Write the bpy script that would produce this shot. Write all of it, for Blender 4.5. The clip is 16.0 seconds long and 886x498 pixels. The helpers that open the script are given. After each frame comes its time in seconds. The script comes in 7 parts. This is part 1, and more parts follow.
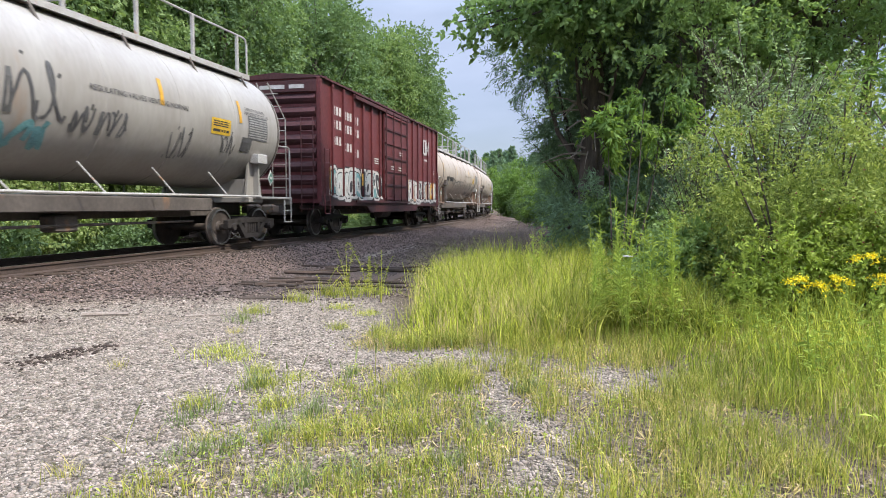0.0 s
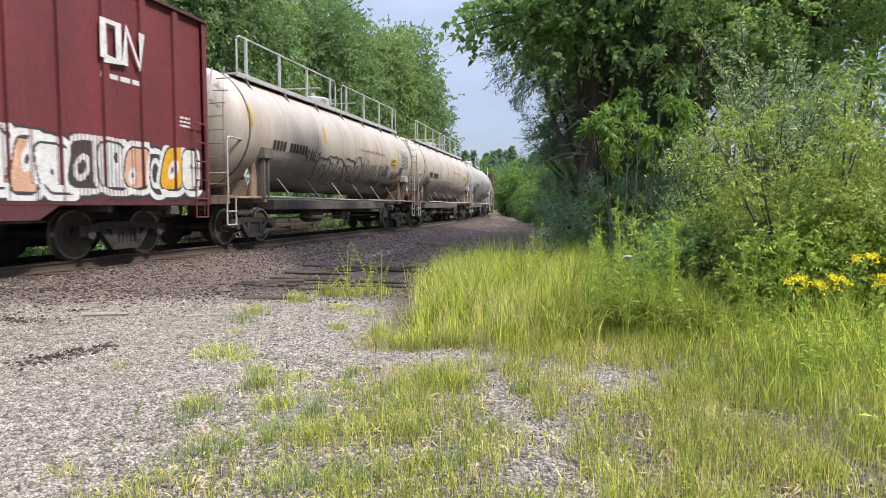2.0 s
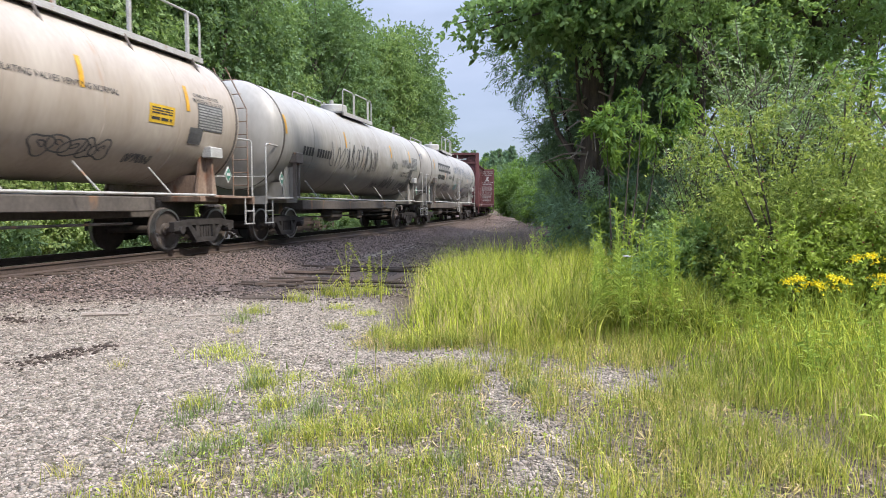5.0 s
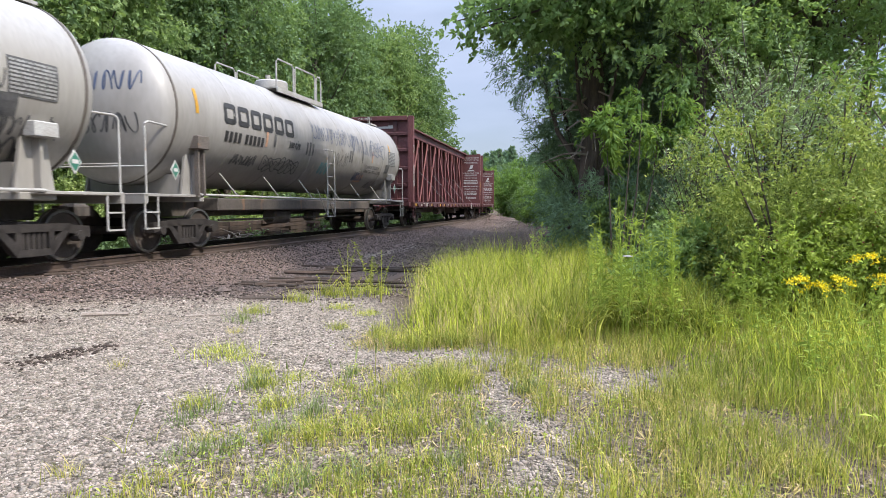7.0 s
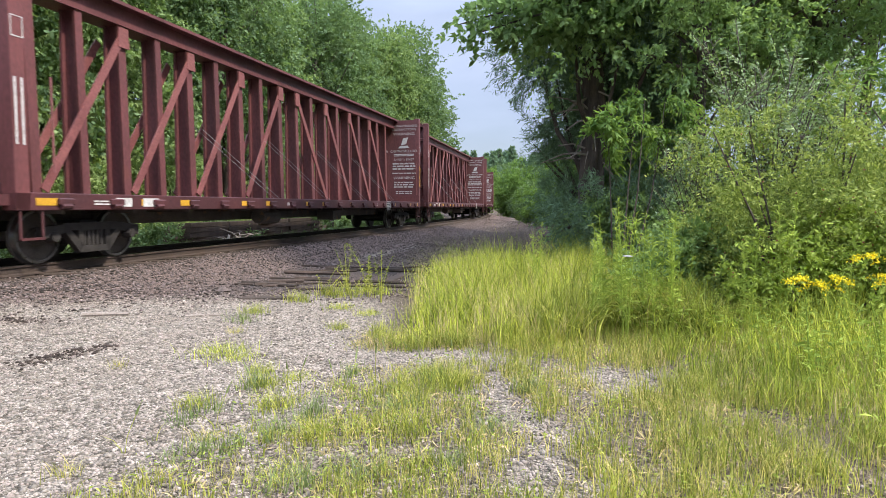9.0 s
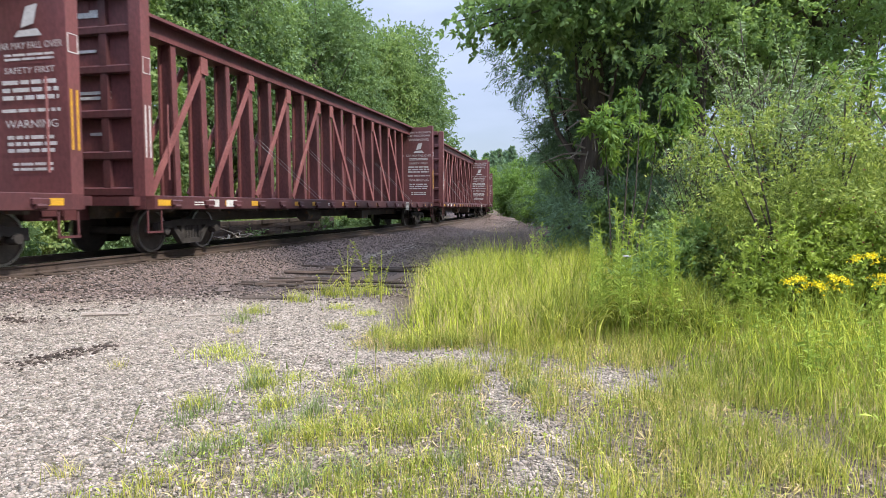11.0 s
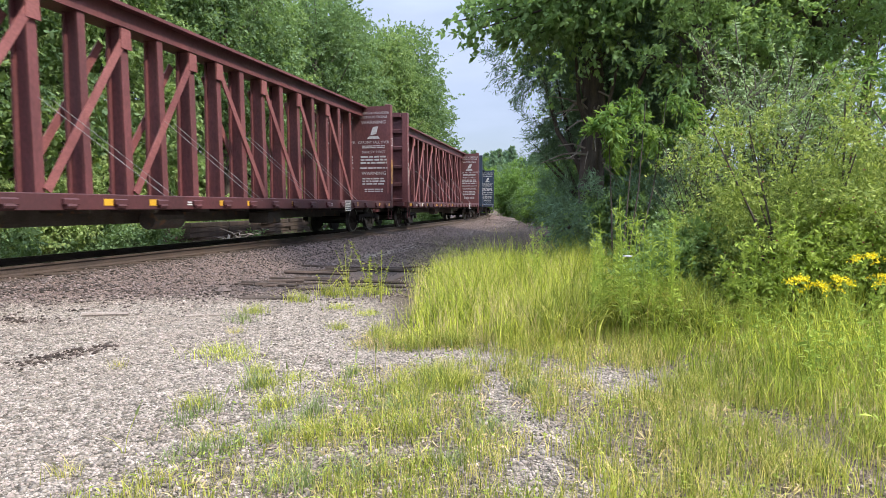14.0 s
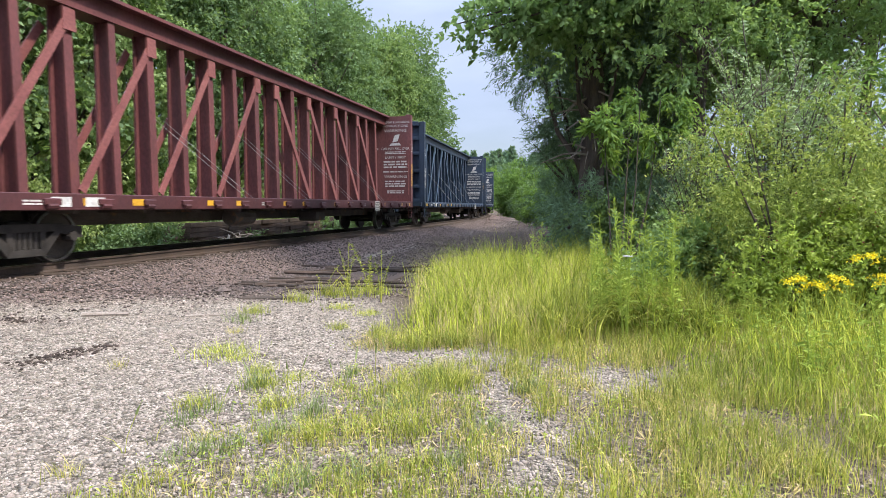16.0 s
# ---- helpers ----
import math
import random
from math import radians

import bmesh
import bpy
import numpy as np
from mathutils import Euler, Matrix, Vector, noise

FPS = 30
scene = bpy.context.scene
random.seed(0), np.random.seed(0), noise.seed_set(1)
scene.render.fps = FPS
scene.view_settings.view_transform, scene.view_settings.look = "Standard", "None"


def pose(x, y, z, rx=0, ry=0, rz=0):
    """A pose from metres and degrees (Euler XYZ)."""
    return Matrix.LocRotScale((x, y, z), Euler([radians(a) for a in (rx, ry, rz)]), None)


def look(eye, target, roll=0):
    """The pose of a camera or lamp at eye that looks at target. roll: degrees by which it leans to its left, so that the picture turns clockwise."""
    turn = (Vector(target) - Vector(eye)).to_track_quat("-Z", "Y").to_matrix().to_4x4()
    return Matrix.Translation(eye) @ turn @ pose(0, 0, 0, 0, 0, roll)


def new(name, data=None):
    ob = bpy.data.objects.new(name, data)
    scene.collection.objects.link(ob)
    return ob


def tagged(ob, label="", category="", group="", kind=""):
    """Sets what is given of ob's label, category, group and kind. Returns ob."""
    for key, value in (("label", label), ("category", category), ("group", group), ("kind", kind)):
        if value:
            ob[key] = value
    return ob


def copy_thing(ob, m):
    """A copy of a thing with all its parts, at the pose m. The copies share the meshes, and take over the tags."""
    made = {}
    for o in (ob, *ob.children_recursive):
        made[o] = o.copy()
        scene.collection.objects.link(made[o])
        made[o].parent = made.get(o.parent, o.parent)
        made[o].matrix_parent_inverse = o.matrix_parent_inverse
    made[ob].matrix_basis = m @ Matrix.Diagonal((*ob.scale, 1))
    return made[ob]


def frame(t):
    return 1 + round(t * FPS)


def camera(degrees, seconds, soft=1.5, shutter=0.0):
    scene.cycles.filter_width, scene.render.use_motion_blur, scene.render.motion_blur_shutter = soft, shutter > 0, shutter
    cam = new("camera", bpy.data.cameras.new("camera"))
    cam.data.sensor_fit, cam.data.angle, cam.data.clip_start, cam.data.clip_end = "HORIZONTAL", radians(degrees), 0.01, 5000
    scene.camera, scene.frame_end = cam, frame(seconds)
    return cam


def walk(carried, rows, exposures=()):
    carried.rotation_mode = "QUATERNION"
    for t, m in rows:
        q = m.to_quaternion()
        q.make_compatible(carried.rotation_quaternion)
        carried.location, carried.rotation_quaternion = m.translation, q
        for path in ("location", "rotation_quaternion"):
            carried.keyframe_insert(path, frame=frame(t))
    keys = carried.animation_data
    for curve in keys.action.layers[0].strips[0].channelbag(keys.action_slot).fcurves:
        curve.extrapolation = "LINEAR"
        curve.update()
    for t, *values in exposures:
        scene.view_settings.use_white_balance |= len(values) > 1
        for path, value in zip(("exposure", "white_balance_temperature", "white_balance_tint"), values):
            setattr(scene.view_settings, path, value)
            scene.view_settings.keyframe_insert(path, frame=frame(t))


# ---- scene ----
cam = camera(69.6, 16.0, soft=0.85, shutter=0.15)
EYE = pose(0, 0, 1.47, 90 - 3.85, 0, 0)
walk(cam, [(0.0, EYE), (16.0, EYE)], exposures=[(0.0, 0.85), (7.5, 0.86), (9.0, 0.94), (11.5, 1.0), (16.0, 1.02)])

# ---- world, sun ----
SUN_EL, SUN_AZ = radians(51), radians(120)  # azimuth clockwise from +y
sun_way = Vector((math.sin(SUN_AZ) * math.cos(SUN_EL), math.cos(SUN_AZ) * math.cos(SUN_EL), math.sin(SUN_EL)))
world = bpy.data.worlds.new("sky")
scene.world = world
world.use_nodes = True
wn, wl = world.node_tree.nodes, world.node_tree.links
sky = wn.new("ShaderNodeTexSky")
sky.sky_type, sky.sun_disc = "NISHITA", False
sky.sun_elevation, sky.sun_rotation = SUN_EL, SUN_AZ
sky.air_density, sky.dust_density = 1.0, 2.0
wtc, wmap, wnoise, wramp = wn.new("ShaderNodeTexCoord"), wn.new("ShaderNodeMapping"), wn.new("ShaderNodeTexNoise"), wn.new("ShaderNodeValToRGB")
wmap.inputs["Scale"].default_value = (1.4, 1.4, 4.5)
wnoise.inputs["Scale"].default_value, wnoise.inputs["Detail"].default_value = 1.7, 7.0
wramp.color_ramp.elements[0].position, wramp.color_ramp.elements[1].position = 0.38, 0.68
wmix = wn.new("ShaderNodeMix")
wmix.data_type = "RGBA"
wmix.inputs[7].default_value = (5.0, 5.8, 7.9, 1)
wl.new(wtc.outputs["Generated"], wmap.inputs["Vector"])
wl.new(wmap.outputs["Vector"], wnoise.inputs["Vector"])
wl.new(wnoise.outputs["Fac"], wramp.inputs["Fac"])
wscale = wn.new("ShaderNodeMath")
wscale.operation = "MULTIPLY_ADD"
wscale.inputs[1].default_value, wscale.inputs[2].default_value = 0.45, 0.5
wl.new(wramp.outputs["Color"], wscale.inputs[0])
wl.new(wscale.outputs[0], wmix.inputs[0])
wl.new(sky.outputs["Color"], wmix.inputs[6])
# the hazy cloud is brighter overhead than at the horizon
wsep, wup, wbri = wn.new("ShaderNodeSeparateXYZ"), wn.new("ShaderNodeMapRange"), wn.new("ShaderNodeMix")
wup.inputs[1].default_value, wup.inputs[2].default_value, wup.inputs[3].default_value, wup.inputs[4].default_value = 0.28, 0.9, 0.6, 3.0
wbri.data_type, wbri.blend_type = "RGBA", "MULTIPLY"
wbri.inputs[0].default_value = 1.0
wl.new(wtc.outputs["Generated"], wsep.inputs[0])
wl.new(wsep.outputs["Z"], wup.inputs[0])
wl.new(wmix.outputs[2], wbri.inputs[6])
wl.new(wup.outputs[0], wbri.inputs[7])
wl.new(wbri.outputs[2], wn["Background"].inputs["Color"])
wn["Background"].inputs["Strength"].default_value = 0.118
sun = new("sun", bpy.data.lights.new("sun", "SUN"))
sun.data.energy, sun.data.angle, sun.data.color = 3.35, radians(2.5), (1.0, 0.93, 0.82)
sun.matrix_world = look(sun_way * 50, (0, 0, 0))

# ---- materials ----
MATS = {}


def mat(name, col, col2=None, rough=0.7, metal=0.0, scale=4.0, fine=60.0, bump=0.15, stain=None, stain_at=0.62, rnd=0.0, stretch=(1, 1, 1), trans=0.0, spec=0.5, bumpd=0.01, island=False, grain=0.35):
    """Two-colour surface with large and fine variation, stains and relief. Object coordinates, metres."""
    m = bpy.data.materials.new(name)
    m.use_nodes = True
    n, l = m.node_tree.nodes, m.node_tree.links
    b = n["Principled BSDF"]
    tc = n.new("ShaderNodeTexCoord")
    mp = n.new("ShaderNodeMapping")
    mp.inputs["Scale"].default_value = stretch
    l.new(tc.outputs["Object"], mp.inputs["Vector"])
    vec = mp.outputs["Vector"]

    def noise_tex(sc, det=5.0):
        t = n.new("ShaderNodeTexNoise")
        t.inputs["Scale"].default_value, t.inputs["Detail"].default_value = sc, det
        l.new(vec, t.inputs["Vector"])
        return t.outputs["Fac"]

    def ramp(fac, lo, hi):
        r = n.new("ShaderNodeMapRange")
        r.inputs[1].default_value, r.inputs[2].default_value = lo, hi
        l.new(fac, r.inputs[0])
        return r.outputs[0]

    def mix(fac, a, b_, how="MIX"):
        x = n.new("ShaderNodeMix")
        x.data_type, x.blend_type = "RGBA", how
        if isinstance(fac, float):
            x.inputs[0].default_value = fac
        else:
            l.new(fac, x.inputs[0])
        for s, v in ((6, a), (7, b_)):
            if isinstance(v, tuple):
                x.inputs[s].default_value = (*v, 1)
            else:
                l.new(v, x.inputs[s])
        return x.outputs[2]

    col2 = col2 or tuple(c * 0.72 for c in col)
    big, small = noise_tex(scale), noise_tex(fine)
    c = mix(ramp(big, 0.33, 0.67), col, col2)
    c = mix(ramp(small, 0.35, 0.7), c, mix(grain, c, (0, 0, 0)))
    if stain:
        c = mix(ramp(noise_tex(scale * 1.7, 9.0), stain_at, stain_at + 0.09), c, stain)
    if rnd or island:
        hs = n.new("ShaderNodeHueSaturation")
        if island:
            rv = n.new("ShaderNodeNewGeometry").outputs["Random Per Island"]
        else:
            rv = n.new("ShaderNodeObjectInfo").outputs["Random"]
        r1 = n.new("ShaderNodeMapRange")
        r1.inputs[3].default_value, r1.inputs[4].default_value = 1 - rnd, 1 + rnd
        l.new(rv, r1.inputs[0])
        l.new(r1.outputs[0], hs.inputs["Value"])
        r2 = n.new("ShaderNodeMapRange")
        r2.inputs[3].default_value, r2.inputs[4].default_value = 0.5 + rnd * 0.035, 0.5 - rnd * 0.035
        l.new(rv, r2.inputs[0])
        l.new(r2.outputs[0], hs.inputs["Hue"])
        l.new(c, hs.inputs["Color"])
        c = hs.outputs["Color"]
    l.new(c, b.inputs["Base Color"])
    r = n.new("ShaderNodeMapRange")
    r.inputs[3].default_value, r.inputs[4].default_value = max(0.05, rough - 0.1), min(1, rough + 0.1)
    l.new(small, r.inputs[0])
    l.new(r.outputs[0], b.inputs["Roughness"])
    b.inputs["Metallic"].default_value = metal
    b.inputs["Specular IOR Level"].default_value = spec
    if bump:
        bp = n.new("ShaderNodeBump")
        bp.inputs["Strength"].default_value, bp.inputs["Distance"].default_value = bump, bumpd
        l.new(small, bp.inputs["Height"])
        l.new(bp.outputs["Normal"], b.inputs["Normal"])
    if trans:
        tr = n.new("ShaderNodeBsdfTranslucent")
        l.new(mix(0.4, c, (0.28, 0.42, 0.03)), tr.inputs["Color"])
        ms = n.new("ShaderNodeMixShader")
        ms.inputs[0].default_value = trans
        l.new(b.outputs[0], ms.inputs[1])
        l.new(tr.outputs[0], ms.inputs[2])
        l.new(ms.outputs[0], n["Material Output"].inputs["Surface"])
    MATS[name] = m
    return m


def leaf_mat(name, col, col2, rnd=0.35, trans=0.42):
    return mat(name, col, col2, rough=0.7, scale=0.6, fine=9.0, bump=0, rnd=rnd, trans=trans, island=True, spec=0.15)


M_tank = mat("tank_paint", (0.317, 0.307, 0.285), (0.246, 0.230, 0.208), rough=0.45, scale=0.7, fine=9, grain=0.12, stain=(0.25, 0.185, 0.14), stain_at=0.68, stretch=(1.6, 1, 0.35), bump=0.05)
M_tank2 = mat("tank_paint_grey", (0.305, 0.295, 0.283), (0.24, 0.228, 0.213), rough=0.45, scale=0.8, fine=9, grain=0.12, stain=(0.4, 0.33, 0.27), stain_at=0.68, stretch=(1.6, 1, 0.35), bump=0.05)
M_tankb = mat("tank_paint_rusty", (0.385, 0.338, 0.288), (0.30, 0.252, 0.205), rough=0.5, scale=0.8, fine=9, grain=0.12, stain=(0.27, 0.175, 0.115), stain_at=0.65, stretch=(1.6, 1, 0.3), bump=0.05)
M_rust = mat("rust_stained_paint", (0.30, 0.225, 0.175), (0.19, 0.125, 0.09), rough=0.7, scale=2.2, fine=25, stain=(0.15, 0.075, 0.045), stain_at=0.58, stretch=(1, 1, 0.5))
M_rail_w = mat("white_pipe", (0.425, 0.425, 0.413), (0.325, 0.307, 0.284), rough=0.5, scale=3, fine=40, stain=(0.3, 0.17, 0.1), stain_at=0.64)
M_grime = mat("grimy_steel", (0.14, 0.118, 0.102), (0.08, 0.068, 0.06), rough=0.8, scale=2.5, fine=30, stain=(0.2, 0.11, 0.06), stain_at=0.6)
M_sill = mat("dusty_sill", (0.115, 0.098, 0.085), (0.068, 0.058, 0.051), rough=0.8, scale=1.2, fine=25, stain=(0.2, 0.11, 0.06), stretch=(1, 1, 0.5))
M_truck = mat("truck_casting", (0.046, 0.04, 0.037), (0.026, 0.023, 0.022), rough=0.85, scale=5, fine=50, spec=0.25)
M_wheel = mat("wheel_steel", (0.085, 0.068, 0.058), (0.048, 0.038, 0.033), rough=0.7, scale=6, fine=40)
M_tread = mat("wheel_tread", (0.42, 0.41, 0.4), rough=0.3, metal=0.9, scale=6, fine=40)
M_red = mat("oxide_red", (0.150, 0.030, 0.032), (0.098, 0.021, 0.023), rough=0.55, scale=0.8, fine=18, stain=(0.1, 0.03, 0.025), stain_at=0.64, stretch=(1.5, 1, 0.4), bump=0.08)
M_red2 = mat("faded_red", (0.150, 0.046, 0.046), (0.098, 0.031, 0.032), rough=0.6, scale=0.9, fine=20, stain=(0.11, 0.035, 0.03), stain_at=0.64, stretch=(1.5, 1, 0.5), bump=0.08)
M_dred = mat("dark_red", (0.085, 0.022, 0.024), (0.055, 0.016, 0.018), rough=0.65, scale=0.9, fine=20, stretch=(1.5, 1, 0.5), bump=0.08)
# braces and gussets, a lighter red than the posts
M_pink = mat("pink_brace", (0.24, 0.085, 0.078), (0.165, 0.052, 0.05), rough=0.6, scale=1.5, fine=20)
M_blue = mat("dark_blue_paint", (0.018, 0.035, 0.07), (0.012, 0.024, 0.045), rough=0.55, scale=0.9, fine=20, bump=0.08)
M_bluel = mat("blue_brace", (0.04, 0.075, 0.12), (0.025, 0.05, 0.09), rough=0.6, scale=1.5, fine=20)
M_white = mat("stencil_white", (0.594, 0.586, 0.570), (0.475, 0.460, 0.443), rough=0.6, scale=6, fine=40, bump=0)
M_black = mat("stencil_black", (0.025, 0.025, 0.027), (0.04, 0.04, 0.042), rough=0.6, scale=6, fine=40, bump=0)
M_yel = mat("reflective_yellow", (0.62, 0.34, 0.03), (0.48, 0.26, 0.03), rough=0.4, scale=5, fine=40, bump=0)
M_lyel = mat("placard_yellow", (0.58, 0.38, 0.03), (0.48, 0.3, 0.03), rough=0.5, scale=5, fine=40, bump=0)
M_green = mat("placard_green", (0.05, 0.2, 0.14), (0.04, 0.15, 0.11), rough=0.4, scale=5, fine=40, bump=0)
M_grey = mat("decal_grey", (0.32, 0.32, 0.31), (0.24, 0.24, 0.23), rough=0.5, scale=5, fine=40, bump=0)
M_teal = mat("spray_teal", (0.16, 0.36, 0.36), (0.1, 0.24, 0.27), rough=0.5, scale=3, fine=30, bump=0)
M_pale = mat("spray_pale", (0.5, 0.55, 0.53), (0.38, 0.42, 0.42), rough=0.5, scale=3, fine=30, bump=0)
M_sblue = mat("spray_blue", (0.085, 0.11, 0.19), (0.06, 0.085, 0.15), rough=0.5, scale=3, fine=30, bump=0)
M_sgrey = mat("spray_black", (0.06, 0.06, 0.065), (0.12, 0.12, 0.12), rough=0.5, scale=3, fine=30, bump=0)
M_peach = mat("spray_peach", (0.55, 0.33, 0.22), (0.42, 0.25, 0.17), rough=0.5, scale=3, fine=30, bump=0)
M_railsteel = mat("rail_steel", (0.075, 0.05, 0.038), (0.045, 0.033, 0.028), rough=0.75, scale=2, fine=40)
M_railtop = mat("rail_head", (0.45, 0.43, 0.41), rough=0.3, metal=0.9, scale=5, fine=40, stretch=(1, 1, 1))
M_clod = mat("dark_dirt", (0.075, 0.058, 0.047), (0.04, 0.031, 0.026), rough=0.95, scale=7, fine=90, rnd=0.4, island=True, spec=0.1)
M_tie = mat("creosote_tie", (0.085, 0.062, 0.048), (0.05, 0.04, 0.033), rough=0.9, scale=3, fine=35, rnd=0.25, spec=0.15)
M_bark = mat("bark", (0.11, 0.085, 0.065), (0.06, 0.048, 0.04), rough=0.95, scale=3, fine=18, stretch=(3, 3, 0.6), bump=0.5, bumpd=0.03)
M_deadwood = mat("weathered_wood", (0.36, 0.31, 0.26), (0.22, 0.18, 0.15), rough=0.9, scale=3, fine=20, stretch=(3, 3, 1))
M_stone = mat("pale_gravel", (0.35, 0.303, 0.25), (0.125, 0.102, 0.08), rough=0.9, scale=7, fine=90, rnd=0.6, island=True, spec=0.25)
M_bstone = mat("ballast_stone", (0.175, 0.142, 0.124), (0.085, 0.067, 0.059), rough=0.9, scale=7, fine=90, rnd=0.7, island=True, spec=0.12)
L_oak = leaf_mat("leaf_deciduous", (0.31, 0.45, 0.18), (0.21, 0.33, 0.14), trans=0.55)
L_far = leaf_mat("leaf_far_bank", (0.175, 0.265, 0.125), (0.115, 0.185, 0.095), rnd=0.25, trans=0.42)
L_dark = leaf_mat("needle_dark", (0.19, 0.29, 0.19), (0.13, 0.21, 0.145), trans=0.35)
L_bright = leaf_mat("leaf_bright", (0.20, 0.32, 0.085), (0.12, 0.22, 0.06), trans=0.45)
L_olive = leaf_mat("leaf_silver_green", (0.31, 0.41, 0.22), (0.19, 0.28, 0.14), rnd=0.5, trans=0.38)
L_rose = leaf_mat("leaf_shrub", (0.36, 0.42, 0.115), (0.20, 0.265, 0.07), rnd=0.5, trans=0.42)
L_mid = leaf_mat("leaf_bank_crown", (0.25, 0.345, 0.135), (0.16, 0.245, 0.10), rnd=0.3, trans=0.42)
L_bank = leaf_mat("leaf_sunlit_bank", (0.36, 0.45, 0.17), (0.23, 0.32, 0.12), rnd=0.4, trans=0.45)
L_grass = leaf_mat("grass_tall", (0.475, 0.52, 0.08), (0.30, 0.36, 0.05), rnd=0.75, trans=0.32)
L_low = leaf_mat("grass_low", (0.50, 0.45, 0.125), (0.31, 0.29, 0.08), rnd=0.75, trans=0.33)
L_dry = leaf_mat("grass_dry", (0.682, 0.550, 0.286), (0.462, 0.352, 0.176), rnd=0.6, trans=0.33)
L_green = leaf_mat("grass_green", (0.39, 0.41, 0.075), (0.23, 0.26, 0.05), rnd=0.7, trans=0.35)
L_blue = leaf_mat("grass_blue_green", (0.25, 0.30, 0.12), (0.15, 0.20, 0.08), rnd=0.5, trans=0.3)
L_weed = leaf_mat("leaf_weed", (0.420, 0.520, 0.100), (0.280, 0.380, 0.070), trans=0.45)
M_flower = leaf_mat("yellow_bloom", (0.9, 0.74, 0.03), (0.8, 0.6, 0.02), trans=0.3)
M_berry = mat("red_berry", (0.3, 0.05, 0.02), (0.22, 0.04, 0.02), rough=0.4)


# ---- mesh tools ----
class Shape:
    """Collects vertices and faces, with a material slot for each face."""

    def __init__(self):
        self.v, self.f, self.s = [], [], []

    def add(self, verts, faces, slot=0):
        o = len(self.v)
        self.v += [tuple(p) for p in verts]
        self.f += [tuple(o + i for i in q) for q in faces]
        self.s += [slot] * len(faces)
        return self

    def box(self, x0, x1, y0, y1, z0, z1, slot=0, bevel=0.0, m=None):
        if bevel:
            b = bevel
            v = []
            for z, i in ((z0, b), (z0 + b, 0), (z1 - b, 0), (z1, b)):
                v += [(x0 + i, y0 + i, z), (x1 - i, y0 + i, z), (x1 - i, y1 - i, z), (x0 + i, y1 - i, z)]
            f = [(3, 2, 1, 0), (12, 13, 14, 15)]
            for k in range(3):
                f += [(4 * k + i, 4 * k + (i + 1) % 4, 4 * k + 4 + (i + 1) % 4, 4 * k + 4 + i) for i in range(4)]
        else:
            v = [(x, y, z) for z in (z0, z1) for x, y in ((x0, y0), (x1, y0), (x1, y1), (x0, y1))]
            f = [(3, 2, 1, 0), (4, 5, 6, 7), (0, 1, 5, 4), (1, 2, 6, 5), (2, 3, 7, 6), (3, 0, 4, 7)]
        if m:
            v = [m @ Vector(p) for p in v]
        return self.add(v, f, slot)

    def tube(self, pts, r, n=8, slot=0, r2=None, caps=True):
        pts = [Vector(p) for p in pts]
        k = len(pts)
        v, f = [], []
        for i, p in enumerate(pts):
            d = (pts[min(i + 1, k - 1)] - pts[max(i - 1, 0)]).normalized()
            u = d.cross(Vector((0, 0, 1)) if abs(d.z) < 0.9 else Vector((1, 0, 0))).normalized()
            w = d.cross(u)
            rr = r if r2 is None else r + (r2 - r) * i / (k - 1)
            v += [p + (u * math.cos(a) + w * math.sin(a)) * rr for a in (2 * math.pi * j / n for j in range(n))]
        for i in range(k - 1):
            f += [(i * n + j, i * n + (j + 1) % n, (i + 1) * n + (j + 1) % n, (i + 1) * n + j) for j in range(n)]
        if caps:
            f += [tuple(range(n - 1, -1, -1)), tuple((k - 1) * n + j for j in range(n))]
        return self.add(v, f, slot)

    def lathe(self, prof, n=32, slot=0, axis="x", at=(0, 0, 0)):
        """prof: (along, radius) pairs turned about an axis through the point at."""
        v, f = [], []
        for a, r in prof:
            for j in range(n):
                c, s = math.cos(2 * math.pi * j / n), math.sin(2 * math.pi * j / n)
                p = {"x": (a, r * c, r * s), "y": (r * c, a, r * s), "z": (r * c, r * s, a)}[axis]
                v.append((p[0] + at[0], p[1] + at[1], p[2] + at[2]))
        for i in range(len(prof) - 1):
            f += [(i * n + j, i * n + (j + 1) % n, (i + 1) * n + (j + 1) % n, (i + 1) * n + j) for j in range(n)]
        if prof[0][1] > 1e-6:
            f.append(tuple(range(n)))
        if prof[-1][1] > 1e-6:
            f.append(tuple((len(prof) - 1) * n + j for j in range(n)))
        return self.add(v, f, slot)

    def prism(self, poly, y0, y1, slot=0):
        """Polygon in x and z, thickened along y."""
        k = len(poly)
        v = [(x, y0, z) for x, z in poly] + [(x, y1, z) for x, z in poly]
        f = [tuple(range(k)), tuple(range(2 * k - 1, k - 1, -1))] + [(i, i + k, (i + 1) % k + k, (i + 1) % k) for i in range(k)]
        return self.add(v, f, slot)

    def mesh(self, name, mats, smooth=False):
        me = bpy.data.meshes.new(name)
        me.from_pydata(self.v, [], self.f)
        for m in mats if isinstance(mats, (list, tuple)) else [mats]:
            me.materials.append(m)
        me.polygons.foreach_set("material_index", self.s)
        bm = bmesh.new()
        bm.from_mesh(me)
        bmesh.ops.recalc_face_normals(bm, faces=bm.faces)
        bm.to_mesh(me)
        bm.free()
        if smooth:
            me.shade_smooth()
            me.set_sharp_from_angle(angle=radians(38))
        return me


